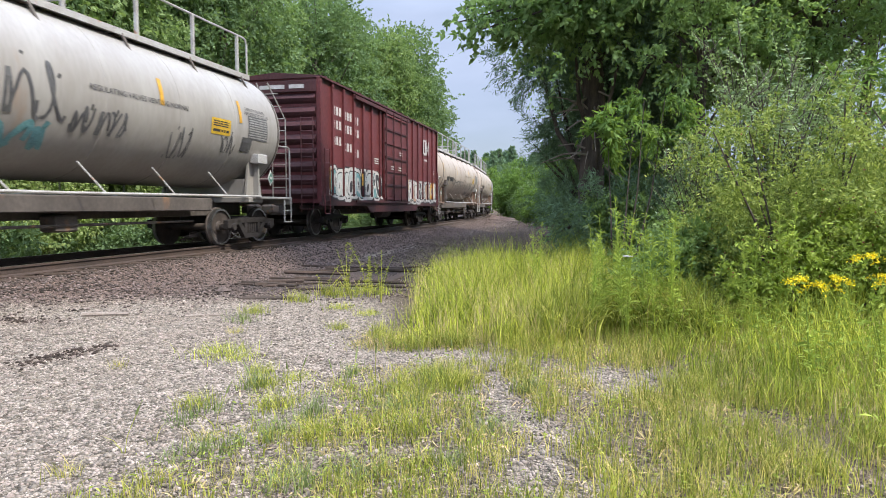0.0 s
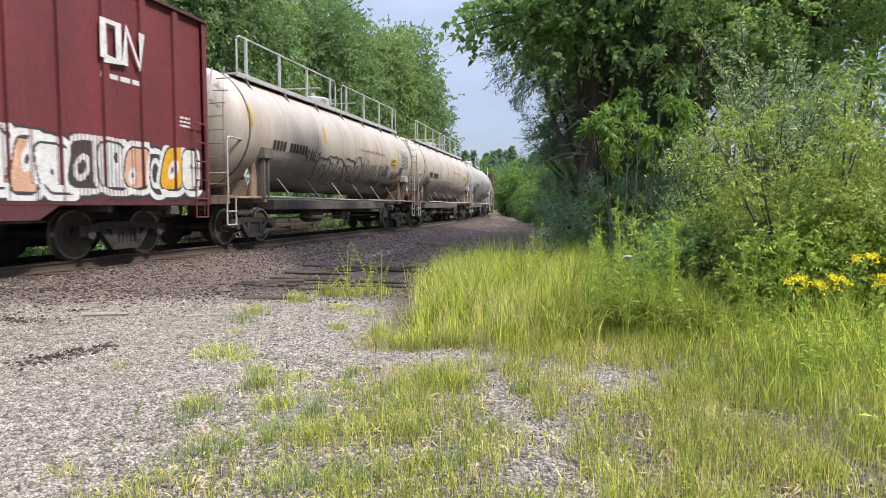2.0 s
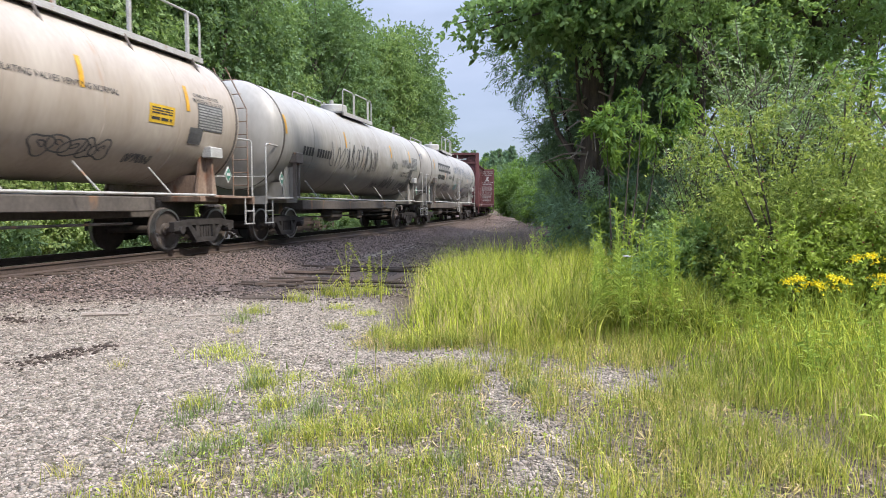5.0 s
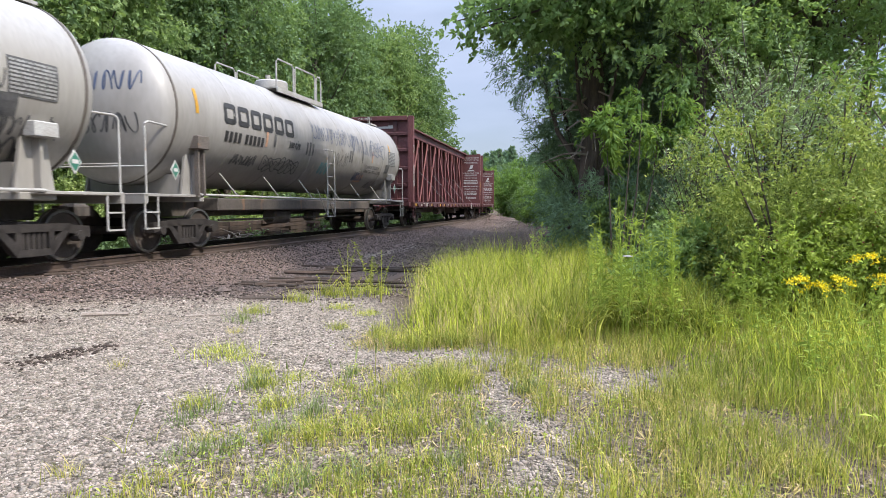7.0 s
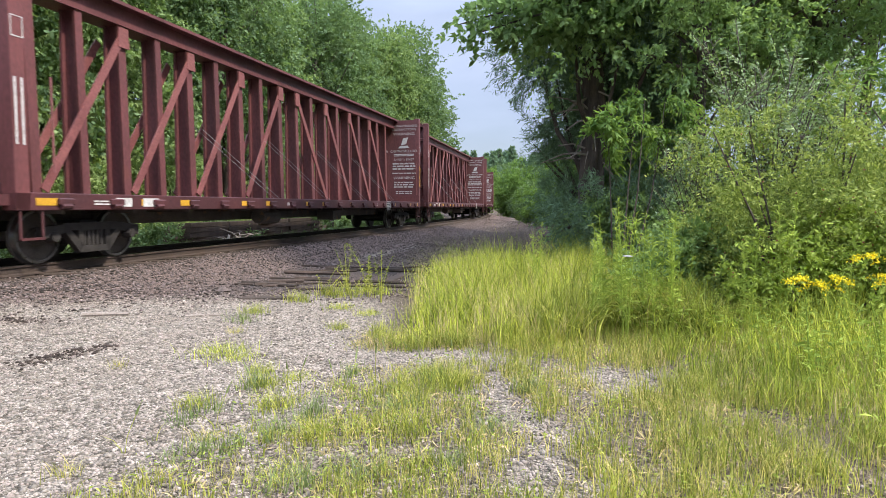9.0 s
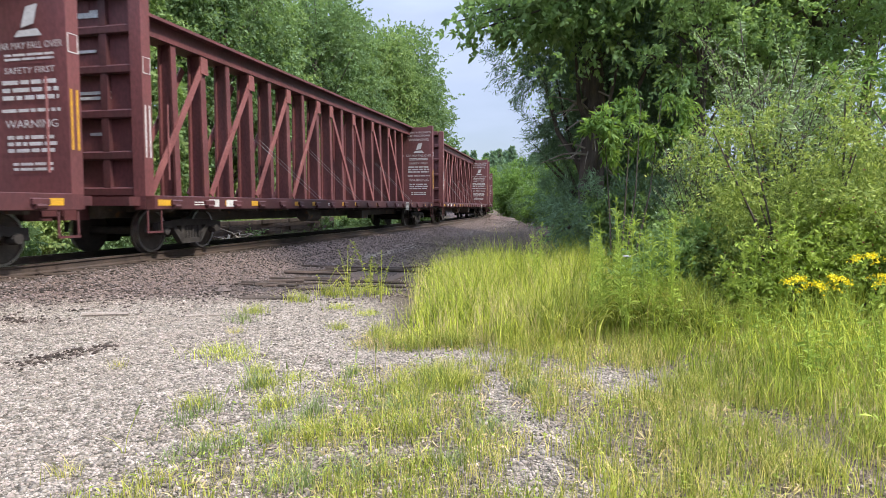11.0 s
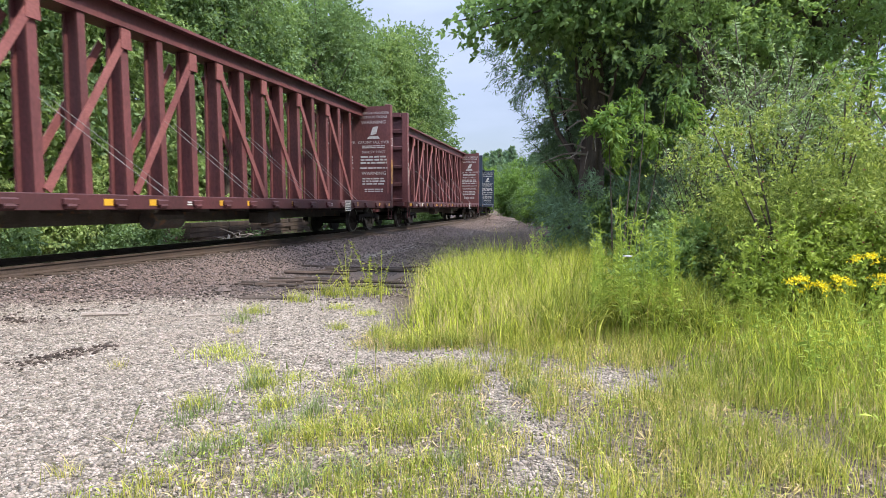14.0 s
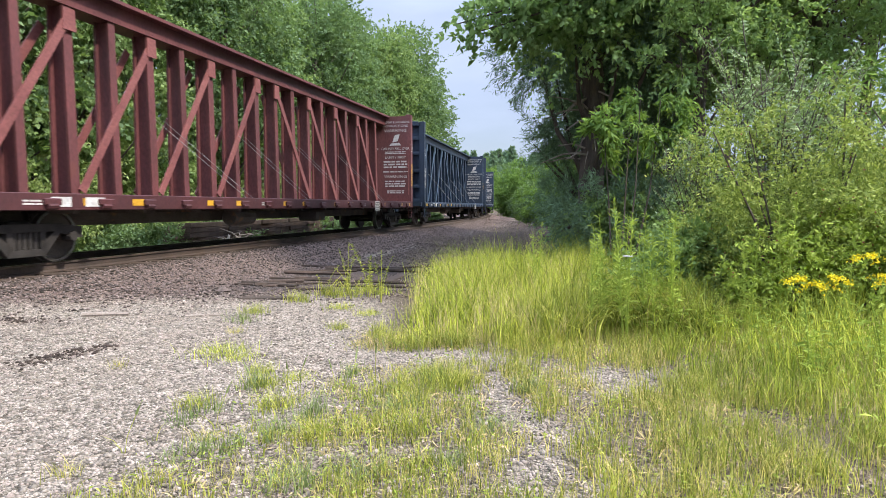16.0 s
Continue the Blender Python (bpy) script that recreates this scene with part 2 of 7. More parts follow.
def part(name, shape, material, parent, label="", smooth=False, m=None):
    me = shape if isinstance(shape, bpy.types.Mesh) else shape.mesh(name, material, smooth)
    ob = new(name, me)
    ob.parent = parent
    if m:
        ob.matrix_local = m
    return tagged(ob, label)


def quick_mesh(name, verts, quads, material, tris=None):
    """Large meshes from arrays: four-cornered faces."""
    me = bpy.data.meshes.new(name)
    verts, quads = np.asarray(verts, np.float32), np.asarray(quads, np.int32)
    k = quads.shape[1]
    me.vertices.add(len(verts))
    me.vertices.foreach_set("co", verts.ravel())
    me.loops.add(quads.size)
    me.loops.foreach_set("vertex_index", quads.ravel())
    me.polygons.add(len(quads))
    me.polygons.foreach_set("loop_start", np.arange(0, quads.size, k, dtype=np.int32))
    me.update(calc_edges=True)
    me.validate()
    for m_ in material if isinstance(material, (list, tuple)) else [material]:
        me.materials.append(m_)
    return me


# ---- the track's line ----
PSI, K1, K2, X0, RAIL = -0.24985, -0.000179, 0.0000637, -10.404, 0.50
SPEED, ACC, JERK = 10.495, 0.013, 0.0056


def heading(s):
    e = min(max(s, 0.0), 95.0)
    th = PSI + K1 * s + K2 * e * e / 2
    return th + K2 * 95.0 * (s - 95.0) if s > 95 else th


LINE = {}
_x, _y = X0, 0.0
for _i in range(0, 901):
    LINE[_i] = (_x, _y)
    _h = heading((_i + 0.5) * 0.25)
    _x, _y = _x - math.sin(_h) * 0.25, _y + math.cos(_h) * 0.25
_x, _y = X0, 0.0
for _i in range(0, -601, -1):
    LINE[_i] = (_x, _y)
    _h = heading((_i - 0.5) * 0.25)
    _x, _y = _x + math.sin(_h) * 0.25, _y - math.cos(_h) * 0.25


def on_track(s, lat=0.0, z=0.0):
    """World point at the distance s along the line, lat metres towards the open side, z above the rail head."""
    u = max(-600, min(899, math.floor(s * 4)))
    a, b, w = LINE[u], LINE[u + 1], s * 4 - u
    h = heading(s)
    return Vector((a[0] + (b[0] - a[0]) * w + lat * math.cos(h), a[1] + (b[1] - a[1]) * w + lat * math.sin(h), RAIL + z))


def track_lat(x, y):
    """Rough signed distance of a ground point from the line, and its place along it."""
    s = y
    for _ in range(4):
        p = on_track(s)
        h = heading(s)
        s += -(x - p.x) * math.sin(h) + (y - p.y) * math.cos(h)
        s = max(-140.0, min(215.0, s))
    p = on_track(s)
    h = heading(s)
    return (x - p.x) * math.cos(h) + (y - p.y) * math.sin(h), s


def ground_z(x, y):
    lat, s = track_lat(x, y)
    n_ = noise.noise((x * 0.35, y * 0.35, 0)) * 0.05 + noise.noise((x * 1.3, y * 1.3, 5)) * 0.015
    a = abs(lat)
    bed = 0.31 if a < 1.7 else 0.31 - (a - 1.7) * (0.28 / 2.0) if a < 3.4 else 0.07 - min(1, (a - 3.4) / 3.0) * 0.07
    if lat < -3.4:
        bed = 0.07 - min(0.35, (-lat - 3.4) * 0.12) + max(0.0, -lat - 9) * 0.07
    w = min(1, max(0, (a - 1.6) / 1.5))
    far = max(0.0, lat - 10) * 0.03
    return bed + n_ * w + far


# ---- ground and track ----
def ground_material():
    m = bpy.data.materials.new("gravel_ground")
    m.use_nodes = True
    n, l = m.node_tree.nodes, m.node_tree.links
    b = n["Principled BSDF"]
    tc = n.new("ShaderNodeTexCoord")

    def tex(kind, sc, det=6.0):
        t = n.new(kind)
        t.inputs["Scale"].default_value = sc
        if kind == "ShaderNodeTexNoise":
            t.inputs["Detail"].default_value = det
        l.new(tc.outputs["Object"], t.inputs["Vector"])
        return t

    def mix(fac, a, b_):
        x = n.new("ShaderNodeMix")
        x.data_type = "RGBA"
        l.new(fac, x.inputs[0])
        for s, v in ((6, a), (7, b_)):
            if isinstance(v, tuple):
                x.inputs[s].default_value = (*v, 1)
            else:
                l.new(v, x.inputs[s])
        return x.outputs[2]

    def rng(sock, lo, hi):
        r = n.new("ShaderNodeMapRange")
        r.inputs[1].default_value, r.inputs[2].default_value = lo, hi
        l.new(sock, r.inputs[0])
        return r.outputs[0]

    cells = tex("ShaderNodeTexVoronoi", 42)
    grit = tex("ShaderNodeTexNoise", 130)
    patch = tex("ShaderNodeTexNoise", 0.9)
    wear = n.new("ShaderNodeAttribute")
    wear.attribute_name = "soil"
    pale = mix(rng(grit.outputs["Fac"], 0.3, 0.7), (0.165, 0.139, 0.112), (0.30, 0.262, 0.215))
    pale = mix(rng(patch.outputs["Fac"], 0.45, 0.7), pale, (0.21, 0.175, 0.14))
    brown = mix(rng(grit.outputs["Fac"], 0.3, 0.7), (0.08, 0.057, 0.047), (0.19, 0.14, 0.115))
    soil = mix(rng(grit.outputs["Fac"], 0.3, 0.7), (0.045, 0.034, 0.023), (0.13, 0.097, 0.06))
    sep = n.new("ShaderNodeSeparateColor")
    l.new(wear.outputs["Color"], sep.inputs[0])
    c = mix(sep.outputs[0], pale, brown)
    c = mix(sep.outputs[1], c, soil)
    # near-black colour of the patch at the ballast's end
    dark_grit = mix(rng(grit.outputs["Fac"], 0.3, 0.7), (0.02, 0.018, 0.017), (0.06, 0.053, 0.048))
    c = mix(sep.outputs[2], c, dark_grit)
    cell2 = tex("ShaderNodeTexVoronoi", 120)
    for vor, lo in ((cells, 0.32), (cell2, 0.45)):
        sp = n.new("ShaderNodeSeparateColor")
        l.new(vor.outputs["Color"], sp.inputs[0])
        k_ = n.new("ShaderNodeMapRange")
        k_.inputs[3].default_value, k_.inputs[4].default_value = lo, 1.45
        l.new(sp.outputs[0], k_.inputs[0])
        mm = n.new("ShaderNodeMix")
        mm.data_type, mm.blend_type = "RGBA", "MULTIPLY"
        mm.inputs[0].default_value = 1.0
        l.new(c, mm.inputs[6])
        l.new(k_.outputs[0], mm.inputs[7])
        c = mm.outputs[2]
    l.new(c, b.inputs["Base Color"])
    b.inputs["Roughness"].default_value = 0.95
    b.inputs["Specular IOR Level"].default_value = 0.12
    bp = n.new("ShaderNodeBump")
    bp.inputs["Strength"].default_value, bp.inputs["Distance"].default_value = 0.7, 0.02
    l.new(cells.outputs["Distance"], bp.inputs["Height"])
    l.new(bp.outputs["Normal"], b.inputs["Normal"])
    return m


def smooth01(x, a, b):
    t = min(1.0, max(0.0, (x - a) / (b - a)))
    return t * t * (3 - 2 * t)


def brown_line(x):
    """Where the pale lot gives way to brown ballast."""
    return 8.5 + 0.6 * (x + 5.9) if x < -3.4 else 10.0 + 0.3 * (x + 3.4)


def dark_patch(x, y):
    """The patch of near-black ground where the ballast ends, 0 to 1."""
    return math.exp(-((x + 1.9 - 0.3 * (y - 12.5)) / 1.7) ** 4 - ((y - 12.9) / 2.7) ** 4)


def grassy(x, y):
    """How much the lot is overgrown at a point, 0 to 1."""
    edge = -1.2 + 0.8 * max(-0.9, min(0.7, y - 4.4)) + 0.25 * math.sin(y * 2.1) + 0.3 * noise.noise((x, y * 1.5, 2))
    g = smooth01(x, edge - 0.5, edge + 0.9) * (0.75 + 0.25 * smooth01(x, 0.0, 1.5))
    if y > 6.4:
        g = smooth01(x, -1.3 + 0.3 * math.sin(y), -0.5)
    rut = 0.42 + 0.14 * (5.1 - y) if y > 3.6 else 0.63
    hole = math.exp(-(((x + 0.15) / 0.95) ** 2 + ((y - 6.1) / 0.5) ** 2)) + 1.3 * math.exp(-(((x - 1.42) / 0.42) ** 2 + ((y - 5.3) / 0.55) ** 2))
    if y < 5.6:
        hole += 0.85 * smooth01(y, 1.2, 2.8) * math.exp(-((x - rut - 0.08 * math.sin(y * 5)) / 0.17) ** 2)
    return max(0.0, min(1.0, g - 0.9 * hole))


def make_ground():
    xs = sorted({round(v, 3) for v in [*np.arange(-13, 8, 0.16), *np.arange(-40, -13, 0.8), *np.arange(8, 40, 0.8), *np.linspace(-900, -40, 20), *np.linspace(40, 900, 20)]})
    ys = sorted({round(v, 3) for v in [*np.arange(0, 16, 0.16), *np.arange(16, 60, 0.5), *np.arange(-12, 0, 0.5), *np.arange(60, 160, 2), *np.linspace(-600, -12, 14), *np.linspace(160, 1500, 20)]})
    v, q, col = [], [], []
    for y in ys:
        for x in xs:
            lat, s = track_lat(x, y) if abs(x) < 60 and -60 < y < 215 else (30.0, y)
            z = ground_z(x, y) if abs(x) < 60 and -60 < y < 215 else 0.6
            v.append((x, y, z))
            nn = noise.noise((x * 0.8, y * 0.8, 3)) * 0.7
            br = max(smooth01(y - brown_line(x) + nn * 1.1, -1.3, 0.7), 1 - smooth01(lat, 2.0, 2.8))
            if y > 16:
                br = 1 - smooth01(lat + nn, 3.2, 4.4)
            so = grassy(x, y) * 0.85 if y < 30 and lat > 3 else (1.0 if lat > 5 else 0.0)
            if lat < -3.8:
                so = 1.0
            streak = math.exp(-((y - 6.08 - 1.9 * (x + 3.62)) / 0.2) ** 2 - ((x + 3.62) / 0.26) ** 2) + 0.8 * math.exp(-((y - 7.6 - 0.1 * (x + 5)) / 0.1) ** 2 - ((x + 5.0) / 0.5) ** 2)
            br = min(1.0, br + streak * 1.4)
            dk = dark_patch(x, y) * min(1.0, 0.75 + nn)
            if y > 16 and lat > 4:
                so = 0.9
            col.append((br, so, max(0.0, dk), 1))
    w = len(xs)
    q = [(j * w + i, j * w + i + 1, (j + 1) * w + i + 1, (j + 1) * w + i) for j in range(len(ys) - 1) for i in range(w - 1)]
    me = quick_mesh("ground", v, q, ground_material())
    at = me.color_attributes.new("soil", "FLOAT_COLOR", "POINT")
    at.data.foreach_set("color", np.array(col, np.float32).ravel())
    me.shade_smooth()
    return tagged(new("ground", me), "pale gravel lot rising into brown railway ballast and grassy verge", "ground", kind="structure")


make_ground()

STONE_V = np.array([(1, 0, 0), (-0.2, 0.9, 0.1), (-0.9, 0.1, -0.1), (0.1, -1, 0.05), (0.15, 0.1, 0.75), (-0.35, 0.3, 0.6), (0, 0, -0.6)])
STONE_F = np.array([(0, 1, 4), (1, 5, 4), (1, 2, 5), (2, 3, 5), (3, 4, 5), (3, 0, 4), (0, 6, 1), (1, 6, 2), (2, 6, 3), (3, 6, 0)])


def stones(name, pts, sizes, material, label, rs):
    """Loose stones: pts with z already on the ground."""
    n_ = len(pts)
    a = rs.uniform(0, 2 * np.pi, n_)
    jit = STONE_V[None] * rs.uniform(0.65, 1.3, (n_, 7, 3)) * sizes[:, None, None] * np.array([1, 0.8, 0.7])
    c, s_ = np.cos(a)[:, None], np.sin(a)[:, None]
    v = np.stack([jit[..., 0] * c - jit[..., 1] * s_, jit[..., 0] * s_ + jit[..., 1] * c, jit[..., 2]], -1) + pts[:, None]
    f = STONE_F[None] + (np.arange(n_) * 7)[:, None, None]
    me = quick_mesh(name, v.reshape(-1, 3), f.reshape(-1, 3), material)
    return tagged(new(name, me), label, "gravel", kind="stuff")


def scatter_stones():
    rs = np.random.RandomState(3)
    pts, size = [], []
    while len(pts) < 52000:
        y = 2.2 + 9.0 * rs.rand() ** 1.5
        x = rs.uniform(-0.78 * y - 0.3, 0.5 * y)
        if len(pts) > 45000:
            x, y = rs.uniform(-9, 3), rs.uniform(-5, 6)
        lat, s = track_lat(x, y)
        if y > brown_line(x) + rs.normal(0, 0.35) or lat < 2.4 or rs.rand() < grassy(x, y) * 0.85:
            continue
        pts.append((x, y, ground_z(x, y) + 0.001))
        size.append(rs.uniform(0.007, 0.018) if rs.rand() < 0.92 else rs.uniform(0.018, 0.032))
    stones("loose_gravel", np.array(pts), np.array(size), M_stone, "loose pale crushed gravel scattered over the lot", rs)
    pts, size = [], []
    while len(pts) < 60000:
        s = 6.5 + 55 * rs.rand() ** 2.2
        lat = rs.uniform(-2.6, 8.0)
        p = on_track(s, lat)
        if abs(abs(lat) - 0.755) < 0.1 or p.y < 1:
            continue
        if lat > 2.4 and p.y < brown_line(p.x) + rs.normal(-0.2, 0.6) or rs.rand() < 0.85 * dark_patch(p.x, p.y):
            continue
        pts.append((p.x, p.y, ground_z(p.x, p.y) + 0.008))
        size.append(rs.uniform(0.014, 0.042))
    stones("track_ballast", np.array(pts), np.array(size), M_bstone, "grimy brown crushed-stone ballast along the track", rs)


scatter_stones()


def clods():
    rs = np.random.RandomState(9)
    out = []
    for x0, y0, x1, y1, n_ in ((-3.85, 5.65, -3.4, 6.5, 200), (-5.4, 7.5, -4.7, 7.75, 70), (-6.4, 9.0, -5.4, 9.5, 120), (-5.0, 9.7, -4.2, 10.0, 90)):
        t = rs.rand(n_)
        x, y = x0 + (x1 - x0) * t + rs.normal(0, 0.085, n_), y0 + (y1 - y0) * t + rs.normal(0, 0.09, n_) + 0.06 * np.sin(t * 9)
        out += [(a_, b_, ground_z(a_, b_) + 0.004) for a_, b_ in zip(x, y)]
    stones("dirt_clods", np.array(out), rs.uniform(0.010, 0.032, len(out)), M_clod, "dark streaks of dirt and bark litter on the gravel", rs)


clods()


def make_track():
    prof = [(-0.07, -0.17), (0.07, -0.17), (0.07, -0.155), (0.012, -0.13), (0.012, -0.045), (0.036, -0.035), (0.036, -0.004), (0.028, 0.0), (-0.028, 0.0), (-0.036, -0.004), (-0.036, -0.035), (-0.012, -0.045), (-0.012, -0.13), (-0.07, -0.155)]
    for side in (1, -1):
        sh = Shape()
        k = len(prof)
        ss = np.arange(-60, 190, 2.0)
        v = [on_track(s, side * 0.755 + a, b) for s in ss for a, b in prof]
        f = [(i * k + j, i * k + (j + 1) % k, (i + 1) * k + (j + 1) % k, (i + 1) * k + j) for i in range(len(ss) - 1) for j in range(k)]
        sl = [1 if j in (7,) else 0 for i in range(len(ss) - 1) for j in range(k)]
        sh.v, sh.f, sh.s = v, f, sl
        tagged(new("rail", sh.mesh("rail", [M_railsteel, M_railtop])), "rusty steel rail with a polished running surface", "rail", "rails of the track", "structure")
    sh = Shape().box(-0.115, 0.115, -1.3, 1.3, -0.33, -0.165, bevel=0.012)
    me = sh.mesh("railroad_tie", M_tie)
    track = tagged(new("track_bed"), "dark creosoted wooden ties half buried in ballast", "railroad track", kind="structure")
    s = 2.0
    rr = random.Random(5)
    while s < 120:
        ob = new("tie", me)
        ob.parent = track
        p = on_track(s)
        ob.matrix_local = pose(p.x, p.y, p.z, 0, rr.uniform(-0.4, 0.4), 90 + math.degrees(heading(s)) + rr.uniform(-1, 1))
        s += 0.52


make_track()


# ---- rolling stock ----
# Car space: x along the train (towards its tail), -y the side that faces the lot, z above the rail head.
def side_frame_shape():
    """One cast side frame with its bearing ends, window and springs."""
    sh = Shape()
    for y in (-1.16, 1.03):
        pieces = [[(-1.12, 0.42), (-1.12, 0.62), (-0.66, 0.66), (-0.66, 0.52)], [(1.12, 0.42), (1.12, 0.62), (0.66, 0.66), (0.66, 0.52)],
                  [(-0.7, 0.55), (-0.7, 0.68), (0.7, 0.68), (0.7, 0.55)], [(-0.72, 0.6), (-0.60, 0.62), (-0.26, 0.3), (-0.36, 0.18)], [(0.72, 0.6), (0.60, 0.62), (0.26, 0.3), (0.36, 0.18)],
                  [(-0.36, 0.16), (-0.36, 0.27), (0.36, 0.27), (0.36, 0.16)], [(-0.36, 0.27), (-0.36, 0.6), (-0.26, 0.6), (-0.26, 0.27)], [(0.26, 0.27), (0.26, 0.6), (0.36, 0.6), (0.36, 0.27)]]
        for p in pieces:
            sh.prism(p, y, y + 0.13)
        for i in range(5):
            x = -0.2 + 0.1 * i
            sh.tube([(x, y + 0.06, 0.27), (x, y + 0.06, 0.55)], 0.042, 6)
        for x in (-0.89, 0.89):
            sh.lathe([(y - 0.05, 0.0), (y - 0.05, 0.085), (y + 0.04, 0.1), (y + 0.13, 0.1)], 10, axis="y", at=(x, 0, 0.457))
    sh.box(-0.2, 0.2, -1.03, 1.03, 0.5, 0.72, bevel=0.03)
    return sh


def wheelset_shape():
    sh = Shape()
    for sgn in (1, -1):
        prof = [(0.69, 0.09), (0.66, 0.12), (0.70, 0.36), (0.685, 0.40), (0.685, 0.485), (0.715, 0.485), (0.725, 0.46), (0.83, 0.452), (0.83, 0.405), (0.79, 0.39), (0.75, 0.15), (0.80, 0.13), (0.82, 0.0)]
        o = len(sh.f)
        sh.lathe([(a * sgn, r) for a, r in prof], 28, axis="y")
        for i in range(o + 28 * 6, o + 28 * 8):
            sh.s[i] = 1
    sh.tube([(0, -0.95, 0), (0, 0.95, 0)], 0.085, 10)
    return sh


TRUCK_MESH = side_frame_shape().mesh("side_frame", M_truck)
WHEEL_MESH = wheelset_shape().mesh("wheelset", [M_wheel, M_tread], smooth=True)
SHOE = Shape()
for _x in (-0.39, 0.39):
    SHOE.box(_x - 0.05, _x + 0.05, -0.85, 0.85, 0.3, 0.42, bevel=0.01)
SHOE_MESH = SHOE.mesh("brake_beam", M_truck)
WHEELS = []


def add_trucks(car, half):
    for x in (-half, half):
        tr = part("truck", TRUCK_MESH, None, car, "grimy cast steel truck side frames", m=pose(x, 0, 0))
        part("brake_beam", SHOE_MESH, None, tr)
        for dx in (-0.89, 0.89):
            w = part("wheelset", WHEEL_MESH, None, tr, "dark steel wheels with bright treads", m=pose(dx, 0, 0.457))
            WHEELS.append(w)


def coupler(sh, x, sgn):
    sh.box(min(x, x + sgn * 0.42), max(x, x + sgn * 0.42), -0.09, 0.09, 0.76, 0.98, bevel=0.02)
    sh.box(min(x + sgn * 0.34, x + sgn * 0.62), max(x + sgn * 0.34, x + sgn * 0.62), -0.2, 0.17, 0.72, 1.02, bevel=0.06)


def text_verts(body, size):
    """Flat letters of the built-in font: vertices in u and w, and faces; the left foot at 0, 0."""
    cu = bpy.data.curves.new("t", "FONT")
    cu.body, cu.size, cu.resolution_u = body, size / 0.69, 2
    ob = bpy.data.objects.new("t", cu)
    me = ob.to_mesh()
    v = [(p.co.x, p.co.y) for p in me.vertices]
    f = [tuple(p.vertices) for p in me.polygons]
    ob.to_mesh_clear()
    bpy.data.objects.remove(ob)
    bpy.data.curves.remove(cu)
    return v, f


class Side:
    """Maps paint on a car's side: u along x as read from the lot (x grows to the right), w the height."""

    def __init__(self, radius=None, zc=0.0, y=None, off=0.006, sgn=-1):
        self.r, self.zc, self.y, self.off, self.sgn = radius, zc, y, off, sgn

    def at(self, u, w, lift=0.0):
        o = self.off + lift
        if self.r:
            a = (w - self.zc) / self.r
            return (u, self.sgn * (self.r + o) * math.cos(a), self.zc + (self.r + o) * math.sin(a))
        return (u, self.y + self.sgn * o, w)

    def quad(self, sh, u0, u1, w0, w1, slot=0, lift=0.0, n=1):
        n = n if not self.r else max(1, math.ceil(abs(w1 - w0) / 0.15))
        for i in range(n):
            a, b = w0 + (w1 - w0) * i / n, w0 + (w1 - w0) * (i + 1) / n
            sh.add([self.at(u0, a, lift), self.at(u1, a, lift), self.at(u1, b, lift), self.at(u0, b, lift)], [(0, 1, 2, 3)], slot)

    def text(self, sh, body, u, w, size, slot=0, lift=0.0):
        v, f = text_verts(body, size)
        sh.add([self.at(u + a, w + b, lift) for a, b in v], f, slot)

    def stroke(self, sh, pts, width, slot=0, lift=0.0):
        """A sprayed line of even width through points in u and w."""
        P = [Vector((a, b)) for a, b in pts]
        v, f = [], []
        for i, p in enumerate(P):
            d = P[min(i + 1, len(P) - 1)] - P[max(i - 1, 0)]
            nrm = Vector((-d.y, d.x)).normalized() * width / 2 if d.length > 1e-6 else Vector((0, width / 2))
            v += [self.at(*(p + nrm), lift), self.at(*(p - nrm), lift)]
        f = [(2 * i, 2 * i + 1, 2 * i + 3, 2 * i + 2) for i in range(len(P) - 1)]
        sh.add(v, f, slot)

    def bars(self, sh, u0, u1, w0, w1, rows, rng, slot=0, lift=0.0):
        """Lines of writing too small to read, as bars."""
        h = (w1 - w0) / rows
        for i in range(rows):
            u = u0
            while u < u1 - 0.02:
                e = min(u1, u + rng.uniform(0.06, 0.3))
                self.quad(sh, u, e, w0 + h * (i + 0.2), w0 + h * (i + 0.75), slot, lift)
                u = e + h * 0.35


def curl(rng, u, w, wid, hgt, n=22):
    """One swinging, looping sprayed mark that is no letter."""
    pts = []
    a, b, c, d = rng.uniform(1.2, 2.6), rng.uniform(0, 6.28), rng.uniform(0.8, 2.2), rng.uniform(0, 6.28)
    for i in range(n):
        t = i / (n - 1)
        pts.append((u + wid * (t * 0.6 + 0.4 * (0.5 + 0.5 * math.sin(a * 6.28 * t * 0.7 + b))), w + hgt * (0.5 + 0.5 * math.sin(c * 6.28 * t + d))))
    return pts


def tag(side, sh, rng, u0, u1, w0, h, width=0.03, slot=0, lift=0.002):
    """A row of illegible sprayed marks."""
    u = u0
    while u < u1:
        wd = h * rng.uniform(0.5, 0.9)
        side.stroke(sh, curl(rng, u, w0 + rng.uniform(-0.08, 0.08) * h, wd, h * rng.uniform(0.75, 1.1)), width, slot, lift)
        if rng.random() < 0.6:
            side.stroke(sh, [(u + wd * rng.uniform(0, 0.5), w0), (u + wd * rng.uniform(0.3, 0.8), w0 + h * rng.uniform(0.8, 1.2))], width, slot, lift + 0.001)
        u += wd * rng.uniform(0.75, 0.95)


